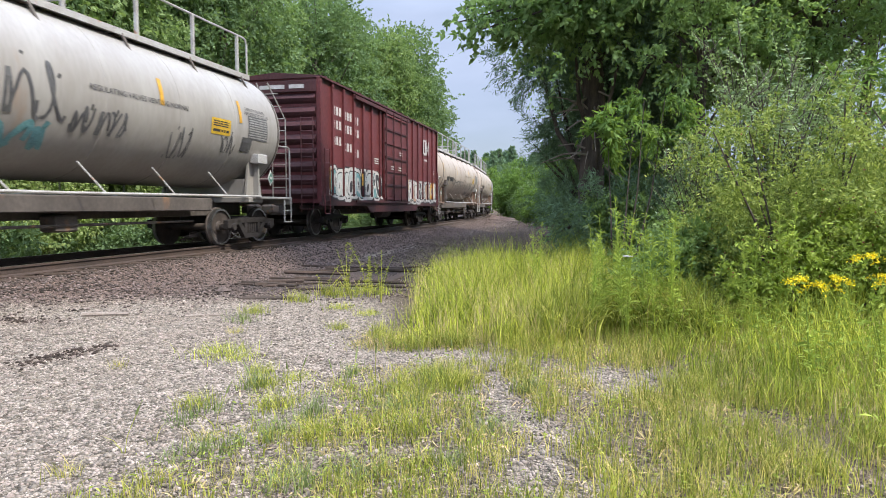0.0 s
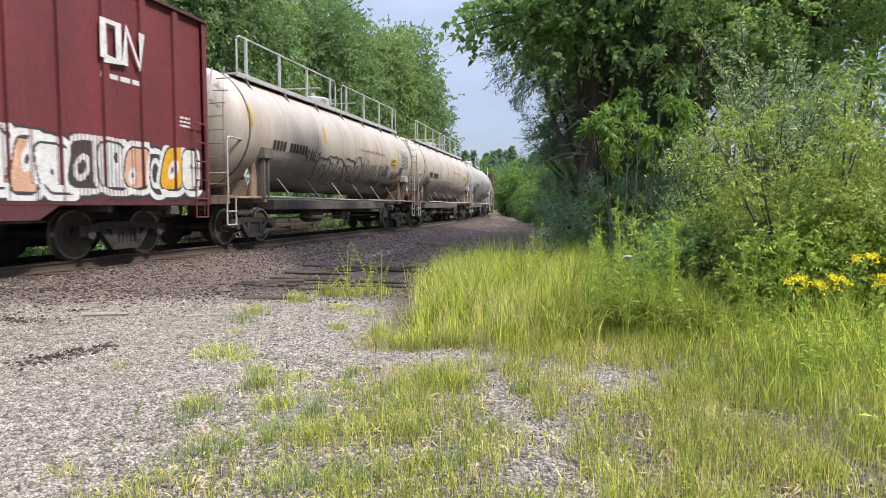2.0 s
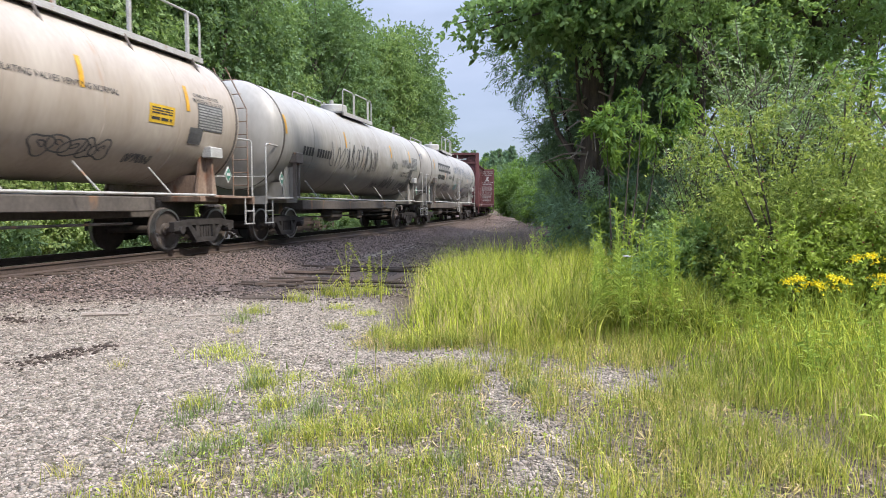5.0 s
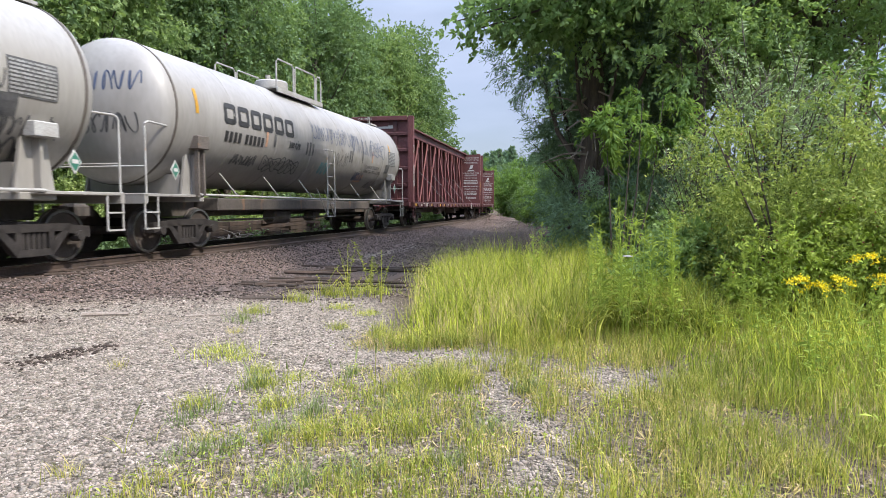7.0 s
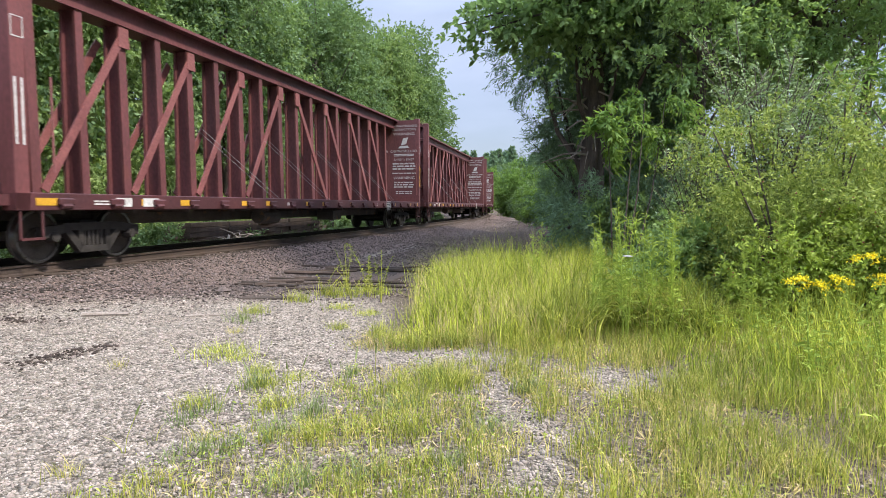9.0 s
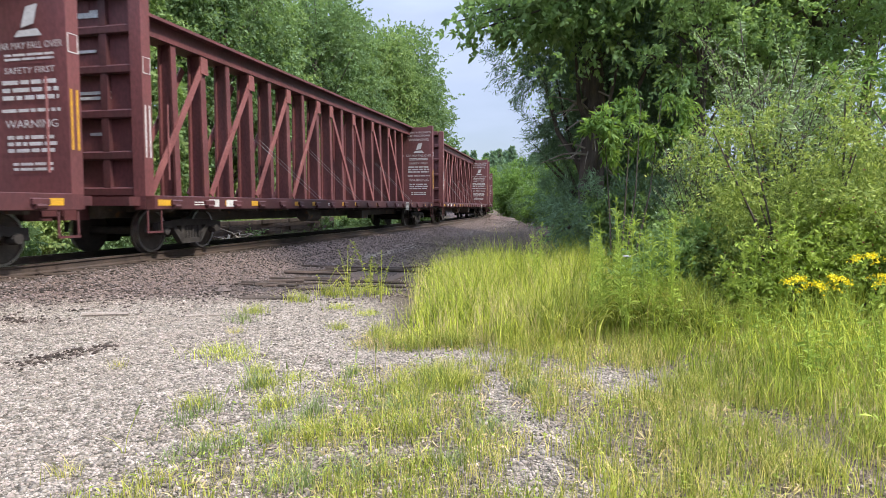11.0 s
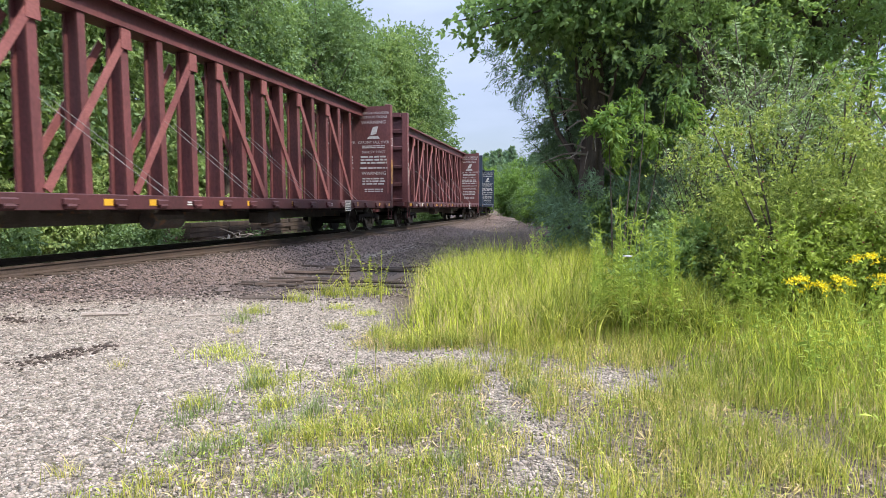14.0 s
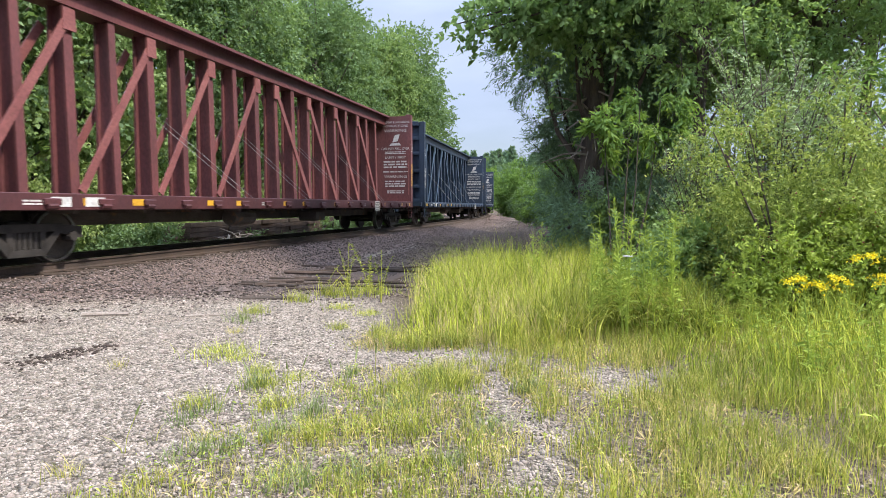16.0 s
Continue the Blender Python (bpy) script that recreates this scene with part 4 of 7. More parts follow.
def box_car():
    rng = random.Random(12)
    car = tagged(new("boxcar"), "weathered oxide-red boxcar with sprayed murals along its side", "boxcar", "cars of the freight train")
    H, Wd, Z0, Z1 = 7.65, 1.5, 1.08, 4.92
    body = Shape().box(-H + 0.05, H - 0.05, -Wd, Wd, Z0, Z1)
    part("body", body, M_red, car)
    roof = Shape()
    roof.prism([(-H, Z1), (H, Z1), (H, Z1 + 0.06), (-H, Z1 + 0.06)], -Wd - 0.1, Wd + 0.1)
    v = [(x, y, z) for x in (-H, H) for y, z in ((-Wd - 0.1, Z1 + 0.06), (0, Z1 + 0.2), (Wd + 0.1, Z1 + 0.06))]
    roof.add(v, [(0, 1, 4, 3), (1, 2, 5, 4), (0, 2, 1), (3, 4, 5)])
    part("roof", roof, M_dred, car, "dark weathered metal roof")
    for i in range(15):
        x = -H + 0.5 + (2 * H - 1.0) * i / 14
        part("roof_rib", Shape().box(x - 0.04, x + 0.04, -Wd - 0.06, Wd + 0.06, Z1 + 0.07, Z1 + 0.12), M_dred, car)
    ribs = []
    for i in range(17):
        x = -H + 0.08 + (2 * H - 0.16) * i / 16
        if abs(x) > 1.75:
            ribs.append(x)
    for x in ribs:
        for y in (-1, 1):
            part("side_post", Shape().box(x - 0.07, x + 0.07, min(y * Wd, y * (Wd + 0.07)), max(y * Wd, y * (Wd + 0.07)), Z0, Z1, bevel=0.02), M_red, car)
    for y in (-1, 1):
        a, b = sorted((y * (Wd + 0.0), y * (Wd + 0.09)))
        part("side_sill", Shape().box(-H, H, a, b, Z0 - 0.1, Z0 + 0.22, bevel=0.01).prism([(-3.6, Z0 - 0.1), (3.6, Z0 - 0.1), (3.2, Z0 - 0.33), (-3.2, Z0 - 0.33)], a, b), M_dred, car)
        # sliding door with panels and bars
        a, b = sorted((y * (Wd + 0.04), y * (Wd + 0.11)))
        door = part("door", Shape().box(-1.55, 1.55, a, b, Z0 + 0.12, Z1 - 0.22, bevel=0.01), M_red, car, "large sliding door with raised rails")
        o0, o1 = sorted((y * (Wd + 0.11), y * (Wd + 0.16)))
        for k in range(7):
            z = Z0 + 0.2 + k * 0.56
            part("door_rail", Shape().box(-1.5, 1.5, o0, o1, z - 0.035, z + 0.035), M_dred if k % 2 else M_red, door)
        for x in (-1.5, -0.5, 0.55, 1.5):
            part("door_bar", Shape().tube([(x, y * (Wd + 0.17), Z0 + 0.1), (x, y * (Wd + 0.17), Z1 - 0.1)], 0.028, 6), M_dred, door)
        part("door_track", Shape().box(-4.8, 1.9, o0, o1, Z0 + 0.02, Z0 + 0.1), M_dred, car)
        part("door_track", Shape().box(-4.8, 1.9, min(a, o0), max(b, o1), Z1 - 0.2, Z1 - 0.08), M_dred, car)
    for sg in (-1, 1):
        x = sg * (H - 0.05)
        for k in range(9):
            z = Z0 + 0.28 + k * 0.42
            prof = []
            sh = Shape()
            pts = [(0, -0.16), (0.06, -0.09), (0.1, 0), (0.06, 0.09), (0, 0.16)]
            v = [(x + sg * d, y, z + e) for y in (-Wd + 0.1, Wd - 0.1) for d, e in pts]
            sh.add(v, [(i, i + 1, i + 6, i + 5) for i in range(4)] + [(0, 1, 2, 3, 4), (9, 8, 7, 6, 5)])
            part("end_corrugation", sh, M_dred, car)
        for y in (-Wd, Wd):
            part("corner_post", Shape().box(min(x - sg * 0.1, x + sg * 0.06), max(x - sg * 0.1, x + sg * 0.06), y - 0.06, y + 0.06, Z0, Z1 + 0.02, bevel=0.015), M_red, car)
        lad = Shape()
        for yy in (-1.35, -0.95):
            lad.tube([(x + sg * 0.16, yy, Z0 - 0.3), (x + sg * 0.16, yy, Z1 - 1.2)], 0.018, 6)
        for k in range(8):
            lad.tube([(x + sg * 0.16, -1.35, Z0 - 0.2 + k * 0.4), (x + sg * 0.16, -0.95, Z0 - 0.2 + k * 0.4)], 0.016, 6)
        part("ladder", lad, M_dred, car)
        sl = Shape()
        for k in range(6):
            z = Z0 - 0.35 + 0.4 * k
            sl.tube([(sg * (H - 0.55), -Wd - 0.12, z), (sg * (H - 0.15), -Wd - 0.12, z)], 0.016, 6)
        sl.tube([(sg * (H - 0.55), -Wd - 0.12, Z0 - 0.36), (sg * (H - 0.55), -Wd - 0.12, Z0 + 1.7)], 0.018, 6)
        sl.tube([(sg * (H - 0.15), -Wd - 0.12, Z0 - 0.36), (sg * (H - 0.15), -Wd - 0.12, Z0 + 1.7)], 0.018, 6)
        part("side_ladder", sl, M_red, car)
    sill = Shape().box(-H + 0.1, H - 0.1, -0.25, 0.25, 0.68, 1.05, bevel=0.02)
    for i in range(9):
        xx = -H + 1.2 + (2 * H - 2.4) * i / 8
        sill.box(xx - 0.05, xx + 0.05, -1.45, 1.45, 0.86, 1.0)
    sill.tube([(-H + 2, -0.6, 0.7), (H - 2, -0.6, 0.7)], 0.03, 6)
    sill.lathe([(-0.6, 0.0), (-0.6, 0.22), (0.6, 0.22), (0.6, 0.0)], 12, at=(0.5, -0.8, 0.7))
    for sg in (1, -1):
        coupler(sill, sg * (H - 0.05), sg)
    part("centre_sill", sill, M_grime, car)
    add_trucks(car, H - 2.1)
    # paint over the panels and posts
    st = 0.02
    cells = {}
    mural(cells, -6.9, -1.75, 1.12, 2.35, rng, (2, 3, 2, 3, 1))
    mural(cells, 1.75, 7.45, 1.05, 2.2, rng, (3, 0, 4, 1, 5))
    sh = Shape()
    for (i, j), sl in cells.items():
        x, z = i * st, j * st
        y = -Wd - 0.006
        if any(abs(x - r) < 0.075 for r in ribs):
            y = -Wd - 0.077
        if z < Z0 + 0.235:
            y = -Wd - 0.097
        sh.add([(x - st / 2, y, z - st / 2), (x + st / 2, y, z - st / 2), (x + st / 2, y, z + st / 2), (x - st / 2, y, z + st / 2)], [(0, 1, 2, 3)], sl)
    part("mural", sh, [M_white, M_black, M_teal, M_pale, M_peach, M_yel], car, "white, teal and black sprayed mural")
    s2 = Shape()
    flat = Side(y=-Wd, off=0.007)
    # owner's name and numbers as blocks on the panels
    for r, z in enumerate((3.95, 3.5, 2.98)):
        for k in range(3):
            x = ribs[1] + 0.1 + k * 0.957
            for c_ in range(3 if k < 2 else 2):
                lo = z - 0.09 * k * (r == 2) - 0.05 * k
                flat.quad(s2, x + c_ * 0.25, x + c_ * 0.25 + 0.13 + 0.05 * rng.random(), lo, lo + 0.28, 0)
    # owner's emblem: a white ring and bar
    fl2 = Side(y=-Wd, off=0.085)
    fl2.stroke(s2, [(4.66, 3.55), (4.66, 4.2), (5.02, 4.2), (5.02, 3.55), (4.66, 3.55)], 0.16, 0)
    fl2.stroke(s2, [(5.16, 3.52), (5.22, 4.2), (5.55, 3.55), (5.62, 4.2)], 0.15, 0)
    flat.bars(s2, 4.65, 5.7, 3.2, 3.36, 1, rng, 0)
    for x, z in ((-6.55, 1.5), (-5.6, 1.45), (-4.65, 1.5), (-2.5, 2.6), (6.6, 2.6)):
        flat.bars(s2, x, x + 0.5, z, z + 0.25, 3, rng, 0, 0.004)
    fl3 = Side(y=-Wd - 0.16, off=0.007)
    for x, z in ((-0.85, 2.45), (0.15, 2.45), (0.3, 3.1)):
        fl3.bars(s2, x, x + 0.4, z, z + 0.2, 2, rng, 0)
    flat.quad(s2, -7.1, -6.95, 1.5, 2.2, 1, 0.08)
    flat.quad(s2, -4.1, -3.95, 1.7, 2.15, 1, 0.08)
    flat.quad(s2, 1.8, 1.92, 1.7, 2.2, 1, 0.08)
    endm = Shape()
    for a, b in ((-1.05, -0.55), (-0.4, 0.45)):
        endm.add([(-H - 0.058, a, 4.6), (-H - 0.058, b, 4.6), (-H - 0.058, b, 4.72), (-H - 0.058, a, 4.72)], [(0, 1, 2, 3)])
    part("end_number", endm, M_white, car)
    part("end_plate", Shape().box(-H - 0.05, -H + 0.02, -Wd + 0.05, Wd - 0.05, 4.5, 4.85), M_dred, car)
    part("lettering", s2, [M_white, M_yel], car, "white blocks of lettering and an owner's emblem")
    return car


def centerbeam_car(name, label, P, Pd, brace, seed):
    """A centre-beam flat car, empty: end bulkheads, an A-shaped middle truss and a low deck."""
    rng = random.Random(seed)
    car = tagged(new(name), label, "flat car", "cars of the freight train")
    H, ZD, ZT = 11.2, 1.15, 5.12

    def lat(z):
        return 0.30 - 0.07 * (z - ZD) / (ZT - ZD)
    deck = Shape().box(-H - 0.3, H + 0.3, -1.38, 1.38, 0.98, ZD)
    under = Shape().box(-H + 2.8, H - 2.8, -0.3, 0.3, 0.6, 0.98).box(-H + 0.2, H - 0.2, -0.25, 0.25, 0.72, 0.98)
    for i in range(13):
        x = -H + 1 + (2 * H - 2) * i / 12
        under.box(x - 0.05, x + 0.05, -1.36, 1.36, 0.84, 0.98)
    under.lathe([(-0.5, 0.0), (-0.5, 0.2), (0.5, 0.2), (0.5, 0.0)], 12, at=(-2.5, -0.8, 0.68))
    under.box(1.5, 2.2, -1.1, -0.5, 0.5, 0.82, bevel=0.03)
    part("centre_sill", under, M_grime, car)
    for sg in (1, -1):
        coupler(deck, sg * (H + 0.5), sg)
        deck.box(min(sg * H, sg * (H + 0.6)), max(sg * H, sg * (H + 0.6)), -0.2, 0.2, 0.7, 0.98)
    part("deck", deck, Pd, car)
    for y in (-1, 1):
        a, b = sorted((y * 1.36, y * 1.5))
        part("side_sill", Shape().box(-H, H, a, b, 0.9, ZD + 0.03, bevel=0.012), Pd, car, "dust-darkened side sill")
        for i in range(19):
            x = -H + 0.9 + (2 * H - 1.8) * i / 18
            a2, b2 = sorted((y * 1.5, y * 1.56))
            if y < 0:
                part("winch", Shape().box(x - 0.16, x + 0.16, a2, b2, 0.98, 1.1, bevel=0.02).tube([(x - 0.1, y * 1.53, 0.97), (x + 0.1, y * 1.53, 0.97)], 0.05, 8), Pd, car)
    top = Shape().prism([(-H + 0.1, ZT - 0.4), (H - 0.1, ZT - 0.4), (H - 0.1, ZT), (-H + 0.1, ZT)], -0.27, 0.27)
    top.box(-H + 0.1, H - 0.1, -0.46, 0.46, ZT - 0.05, ZT + 0.02)
    part("top_chord", top, P, car)
    nb = 17
    xs = [-9.65 + 19.3 * i / nb for i in range(nb + 1)]

    for i, x in enumerate(xs):
        sh = Shape()
        hw = 0.105 if i % 2 == 0 else 0.09
        prof = [(-hw, -1.0), (hw, -1.0), (hw, -0.8), (0.02, -0.8), (0.02, 0.3), (hw, 0.3), (hw, 0.5), (-hw, 0.5), (-hw, 0.3), (-0.02, 0.3), (-0.02, -0.8), (-hw, -0.8)]
        v = [(x + a, lat(z) * f, z) for z in (ZD, ZT - 0.3) for a, f in prof]
        sh.add(v, [tuple(range(11, -1, -1)), tuple(range(12, 24))] + [(k, (k + 1) % 12, 12 + (k + 1) % 12, 12 + k) for k in range(12)])
        part("post", sh, P, car)
        part("post_foot", Shape().box(x - 0.2, x + 0.2, -0.4, 0.4, ZD, ZD + 0.05, bevel=0.01), Pd, car)
    spans = [(k, k - 2) for k in (2, 4, 6, 8)] + [(k, k + 2) for k in (9, 11, 13, 15)]
    for hi, lo in spans:
        sg_ = 1 if lo > hi else -1
        p0, p1 = (xs[lo] - sg_ * 0.12, ZD + 0.1), (xs[hi] + sg_ * 0.08, ZT - 0.72)
        d = Vector((p1[0] - p0[0], 0, p1[1] - p0[1])).normalized()
        nn = Vector((-d.z, 0, d.x)) * 0.085
        for y in (-1, 1):
            v = []
            for dy in (0.045, 0.012):
                for (px, pz), s_ in ((p0, 1), (p0, -1), (p1, -1), (p1, 1)):
                    v.append((px + nn.x * s_, y * (lat(pz) + dy), pz + nn.z * s_))
            part("brace", Shape().add(v, [(0, 1, 2, 3), (7, 6, 5, 4), (0, 4, 5, 1), (1, 5, 6, 2), (2, 6, 7, 3), (3, 7, 4, 0)]), brace, car, "light-toned diagonal brace")
        x = xs[hi]
        part("gusset", Shape().prism([(x - 0.16, ZT - 0.86), (x + 0.16, ZT - 0.86), (x + 0.13, ZT - 0.45), (x - 0.13, ZT - 0.45)], -lat(ZT - 0.7) - 0.06, -lat(ZT - 0.7) - 0.015), brace, car)
    for sg in (-1, 1):
        # bulkhead
        xb = sg * (H - 0.25)
        b0, b1 = sorted((xb, sg * (H - 0.13)))
        part("bulkhead", Shape().box(b0, b1, -1.4, 1.4, ZD, ZT), P, car, "ribbed steel end bulkhead")
        for y in (-1, 1):
            a, b = sorted((y * 1.24, y * 1.5))
            c0, c1 = sorted((sg * (H - 0.255), sg * H))
            part("bulkhead_post", Shape().box(c0, c1, a, b, 0.9, ZT + 0.06, bevel=0.02), P, car)
        for z in (ZD + 0.1, 1.95, 2.75, 3.6, 4.35, ZT - 0.08):
            c0, c1 = sorted((sg * (H - 0.14), sg * (H - 0.02)))
            part("bulkhead_rib", Shape().box(c0, c1, -1.26, 1.26, z - 0.09, z + 0.09, bevel=0.03), Pd, car)
        c0, c1 = sorted((sg * (H - 0.14), sg * (H - 0.03)))
        for y in (-0.62, 0.62):
            part("bulkhead_rib", Shape().box(c0, c1, y - 0.08, y + 0.08, ZD, ZT, bevel=0.02), Pd, car)
        st = Shape()
        x0 = sg * (H - 0.3)
        for xx in (x0 - 0.2, x0 + 0.2):
            st.tube([(xx, -1.46, 0.95), (xx, -1.46, 0.45)], 0.02, 6)
        st.box(x0 - 0.21, x0 + 0.21, -1.49, -1.43, 0.44, 0.48)
        part("step", st, Pd, car)
        gr = Shape().tube([(sg * (H - 0.7), -1.52, 1.5), (sg * (H - 0.7), -1.52, 3.0)], 0.02, 6)
        part("grab_iron", gr, brace, car)
    for i in range(4, nb - 2, 3):
        for dx in (0.0, 0.3):
            x = xs[i] + dx
            part("tie_down_cable", Shape().tube([(x, -lat(2.9) - 0.06, 2.9), (x + 1.9, -1.5, 1.12)], 0.0055, 5), M_grey, car, "thin tie-down cable")
    add_trucks(car, 9.3)
    # writing on the end panels
    s = Shape()
    for c in (-0.75, 0.75):
        # inner face of the tail bulkhead, one notice on each side of the beam
        class Face(Side):
            def at(self, u, w, lift=0.0):
                return (H - 0.27 - lift, c - u * 1.2, w)
        t = Face(y=0)
        s = Shape()

        def mid_text(body, w, size):
            v, f = text_verts(body, size)
            wd = max(p for p, q_ in v)
            k_ = min(1.0, 1.14 / wd)
            s.add([t.at((p - wd / 2) * k_, w + q_) for p, q_ in v], f, 0)
        mid_text("LOADING & UNLOADING", 4.8, 0.1)
        mid_text("INSTRUCTIONS", 4.63, 0.1)
        mid_text("WARNING", 4.4, 0.13)
        s.add([t.at(-0.12, 3.92), t.at(0.1, 3.98), t.at(0.18, 4.3), t.at(-0.02, 4.26)], [(0, 1, 2, 3)], 0)
        s.add([t.at(-0.24, 3.78), t.at(0.24, 3.78), t.at(0.16, 3.9), t.at(-0.16, 3.88)], [(0, 1, 2, 3)], 0)
        mid_text("CAR MAY FALL OVER", 3.58, 0.11)
        t.bars(s, -0.42, 0.42, 3.38, 3.52, 2, rng, 0)
        mid_text("SAFETY FIRST", 3.18, 0.1)
        t.bars(s, -0.48, 0.48, 2.72, 3.1, 3, rng, 0)
        t.bars(s, -0.5, 0.5, 2.52, 2.62, 1, rng, 0)
        mid_text("WARNING", 2.28, 0.13)
        t.bars(s, -0.42, 0.42, 1.85, 2.18, 3, rng, 0)
        t.bars(s, -0.34, 0.34, 1.55, 1.72, 2, rng, 0)
        part("warning_notice", s, M_white, car, "white stencilled loading and safety notice")
    s = Shape()
    fl = Side(y=-1.5, off=0.006)
    for k in range(19):
        x = -H + 0.35 + (2 * H - 1.2) * k / 18
        if k % 3 != 1:
            rf = Shape()
            fl.quad(rf, x, x + 0.42, 0.98, 1.1, 0)
            part("reflector", rf, M_yel, car, "yellow reflector")
        elif k % 2:
            fl.bars(s, x, x + 0.5, 0.98, 1.08, 2, rng, 0)
    for a, b in ((-H + 2.05, -H + 2.45), (-H + 2.75, -H + 3.2)):
        fl.quad(s, a, b, 0.96, 1.12, 0, 0.003)
    x = 5.85
    dp = Shape()
    fl.quad(dp, x, x + 0.5, 0.8, 1.16, 2, 0.065)
    for a, b, c0, d in ((x, x + 0.5, 1.13, 1.16), (x, x + 0.5, 0.8, 0.83), (x, x + 0.03, 0.83, 1.13), (x + 0.47, x + 0.5, 0.83, 1.13)):
        fl.quad(dp, a, b, c0, d, 0, 0.069)
    fl.bars(dp, x + 0.06, x + 0.44, 0.86, 1.1, 4, rng, 0, 0.069)
    part("data_plate", dp, [M_white, M_yel, M_black], car, "black data plate with a white frame")
    for sg in (-1, 1):
        fl.quad(s, sg * (H - 0.13) - 0.09, sg * (H - 0.13) - 0.05, 1.9, 2.9, 1 if sg > 0 else 0, 0.004)
        fl.quad(s, sg * (H - 0.13) + 0.03, sg * (H - 0.13) + 0.07, 1.9, 2.9, 1 if sg > 0 else 0, 0.004)
        fl.stroke(s, [(sg * (H - 0.13) - 0.1, 3.5), (sg * (H - 0.13) + 0.1, 3.5), (sg * (H - 0.13) + 0.1, 3.8), (sg * (H - 0.13) - 0.1, 3.8), (sg * (H - 0.13) - 0.1, 3.5)], 0.02, 0, 0.004)
    v = []
    for z, (a, b) in ((4.62, (-0.5, 0.35)), (3.15, (-0.7, 0.2)), (3.05, (-0.7, 0.3)), (3.95, (-0.4, 0.2)), (2.35, (-0.6, -0.2))):
        s.add([(-H + 0.12, a, z), (-H + 0.12, b, z), (-H + 0.12, b, z + 0.06), (-H + 0.12, a, z + 0.06)], [(0, 1, 2, 3)], 0)
        s.box(-H + 0.11, -H + 0.125, a, b, z, z + (0.14 if z > 4.5 else 0.05), 0)
    v, f = text_verts("CAUTION", 0.1)
    s.add([(-H - 0.062, 1.15 - p, ZT - 0.1 + q_) for p, q_ in v], f, 0)
    part("cap_plate", Shape().box(-H - 0.055, -H + 0.05, -1.2, 1.2, ZT - 0.14, ZT + 0.06, bevel=0.01), P, car)
    part("lettering", s, [M_white, M_yel, M_black], car, "white stencilled warnings and yellow reflectors")
    return car


T_LONG = dict(mark=1, notice=1, plate=1, notice2=1)
CARS = []  # (car, centre along the train at 8 s, half distance of the trucks)


def add_car(car, mid, half):
    CARS.append((car, mid, half))


add_car(tank_car("tank_car", 15.75, M_tank, "white pressure tank car streaked with rust and sprayed tags", 1, "long", dict(T_LONG, tags=((0.2, 1.5, 2.2, 0.45, 0.05, 5), (2.8, 3.4, 1.9, 0.75, 0.03, 5), (4.5, 4.8, 2.2, 0.45, 0.03, 5), (-2.2, -0.4, 2.3, 0.9, 0.06, 5), (-2.4, -0.3, 1.8, 0.5, 0.1, 7)))), -72.85, 6.32)
add_car(box_car(), -55.55, 5.55)
add_car(tank_car("tank_car", 15.75, M_tankb, "cream tank car stained with rust, with outlined tags", 2, "long", dict(T_LONG, tags=((-3.9, -3.1, 2.3, 0.4, 0.03, 0), (-2.9, 0.7, 1.6, 1.0, -0.05, 5), (0.9, 2.4, 2.1, 0.5, 0.035, 5), (2.6, 3.75, 2.15, 0.45, 0.045, 5), (4.4, 5.4, 2.1, 0.32, 0.035, 5), (2.2, 3.3, 1.65, 0.3, 0.04, 5), (4.05, 5.4, 1.55, 0.3, 0.05, 5)))), -39.0, 6.32)
add_car(tank_car("tank_car", 15.75, M_tankb, "rust-streaked cream tank car with bubble tags", 3, "long", dict(T_LONG, tags=((-3.6, 0.3, 1.6, 0.7, -0.05, 5), (0.4, 0.9, 1.75, 0.25, 0.025, 5), (1.7, 3.4, 1.7, 0.42, -0.035, 5), (3.8, 4.5, 1.7, 0.2, 0.03, 5)))), -22.3, 6.32)
add_car(tank_car("tank_car", 15.6, M_tank, "off-white tank car covered with sprayed tags", 4, "dome", dict(notice2=1, co2_at=(4.1, 2.42, 0.1), mark=1, plain_end=1, no_ladder=1, struts=4, tags=((-4, 0.5, 2.3, 0.8, 0.04, 5), (1.1, 1.9, 1.55, 0.25, 0.03, 5), (2.2, 3.5, 1.6, 0.5, 0.045, 5), (3.9, 5.3, 2.7, 0.35, 0.03, 5), (4.1, 5.9, 1.5, 0.45, 0.05, 5), (2.6, 3.3, 2.55, 0.3, 0.025, 5), (5.3, 6.4, 2.0, 0.35, 0.03, 5)))), -5.82, 6.25)
add_car(tank_car("tank_car", 16.6, M_tank2, "grey-white tank car with dark block lettering and blue tags", 5, "dome", dict(brand=1, dome_at=-0.8, notice2=1, co2_at=(3.62, 2.38, 0.12), plain_end=1, stripes=(-6.9, 6.2), end_tag=1, tags=((-1.2, 2.0, 3.0, 0.5, 0.022, 6), (2.1, 4.0, 2.9, 0.55, 0.022, 6), (4.0, 5.4, 2.9, 0.5, -0.022, 6), (-3.8, -1.7, 1.85, 0.4, -0.035, 5), (-5.2, -4.2, 1.95, 0.25, 0.04, 5), (-0.3, 0.4, 1.95, 0.4, 0.06, 7), (0.4, 1.6, 2.3, 0.5, 0.022, 5), (2.8, 3.6, 1.85, 0.3, 0.06, 6), (4.5, 5.4, 1.5, 0.35, 0.04, 5), (-2.6, -2.0, 2.6, 0.2, 0.03, 5)))), 11.08, 6.75)
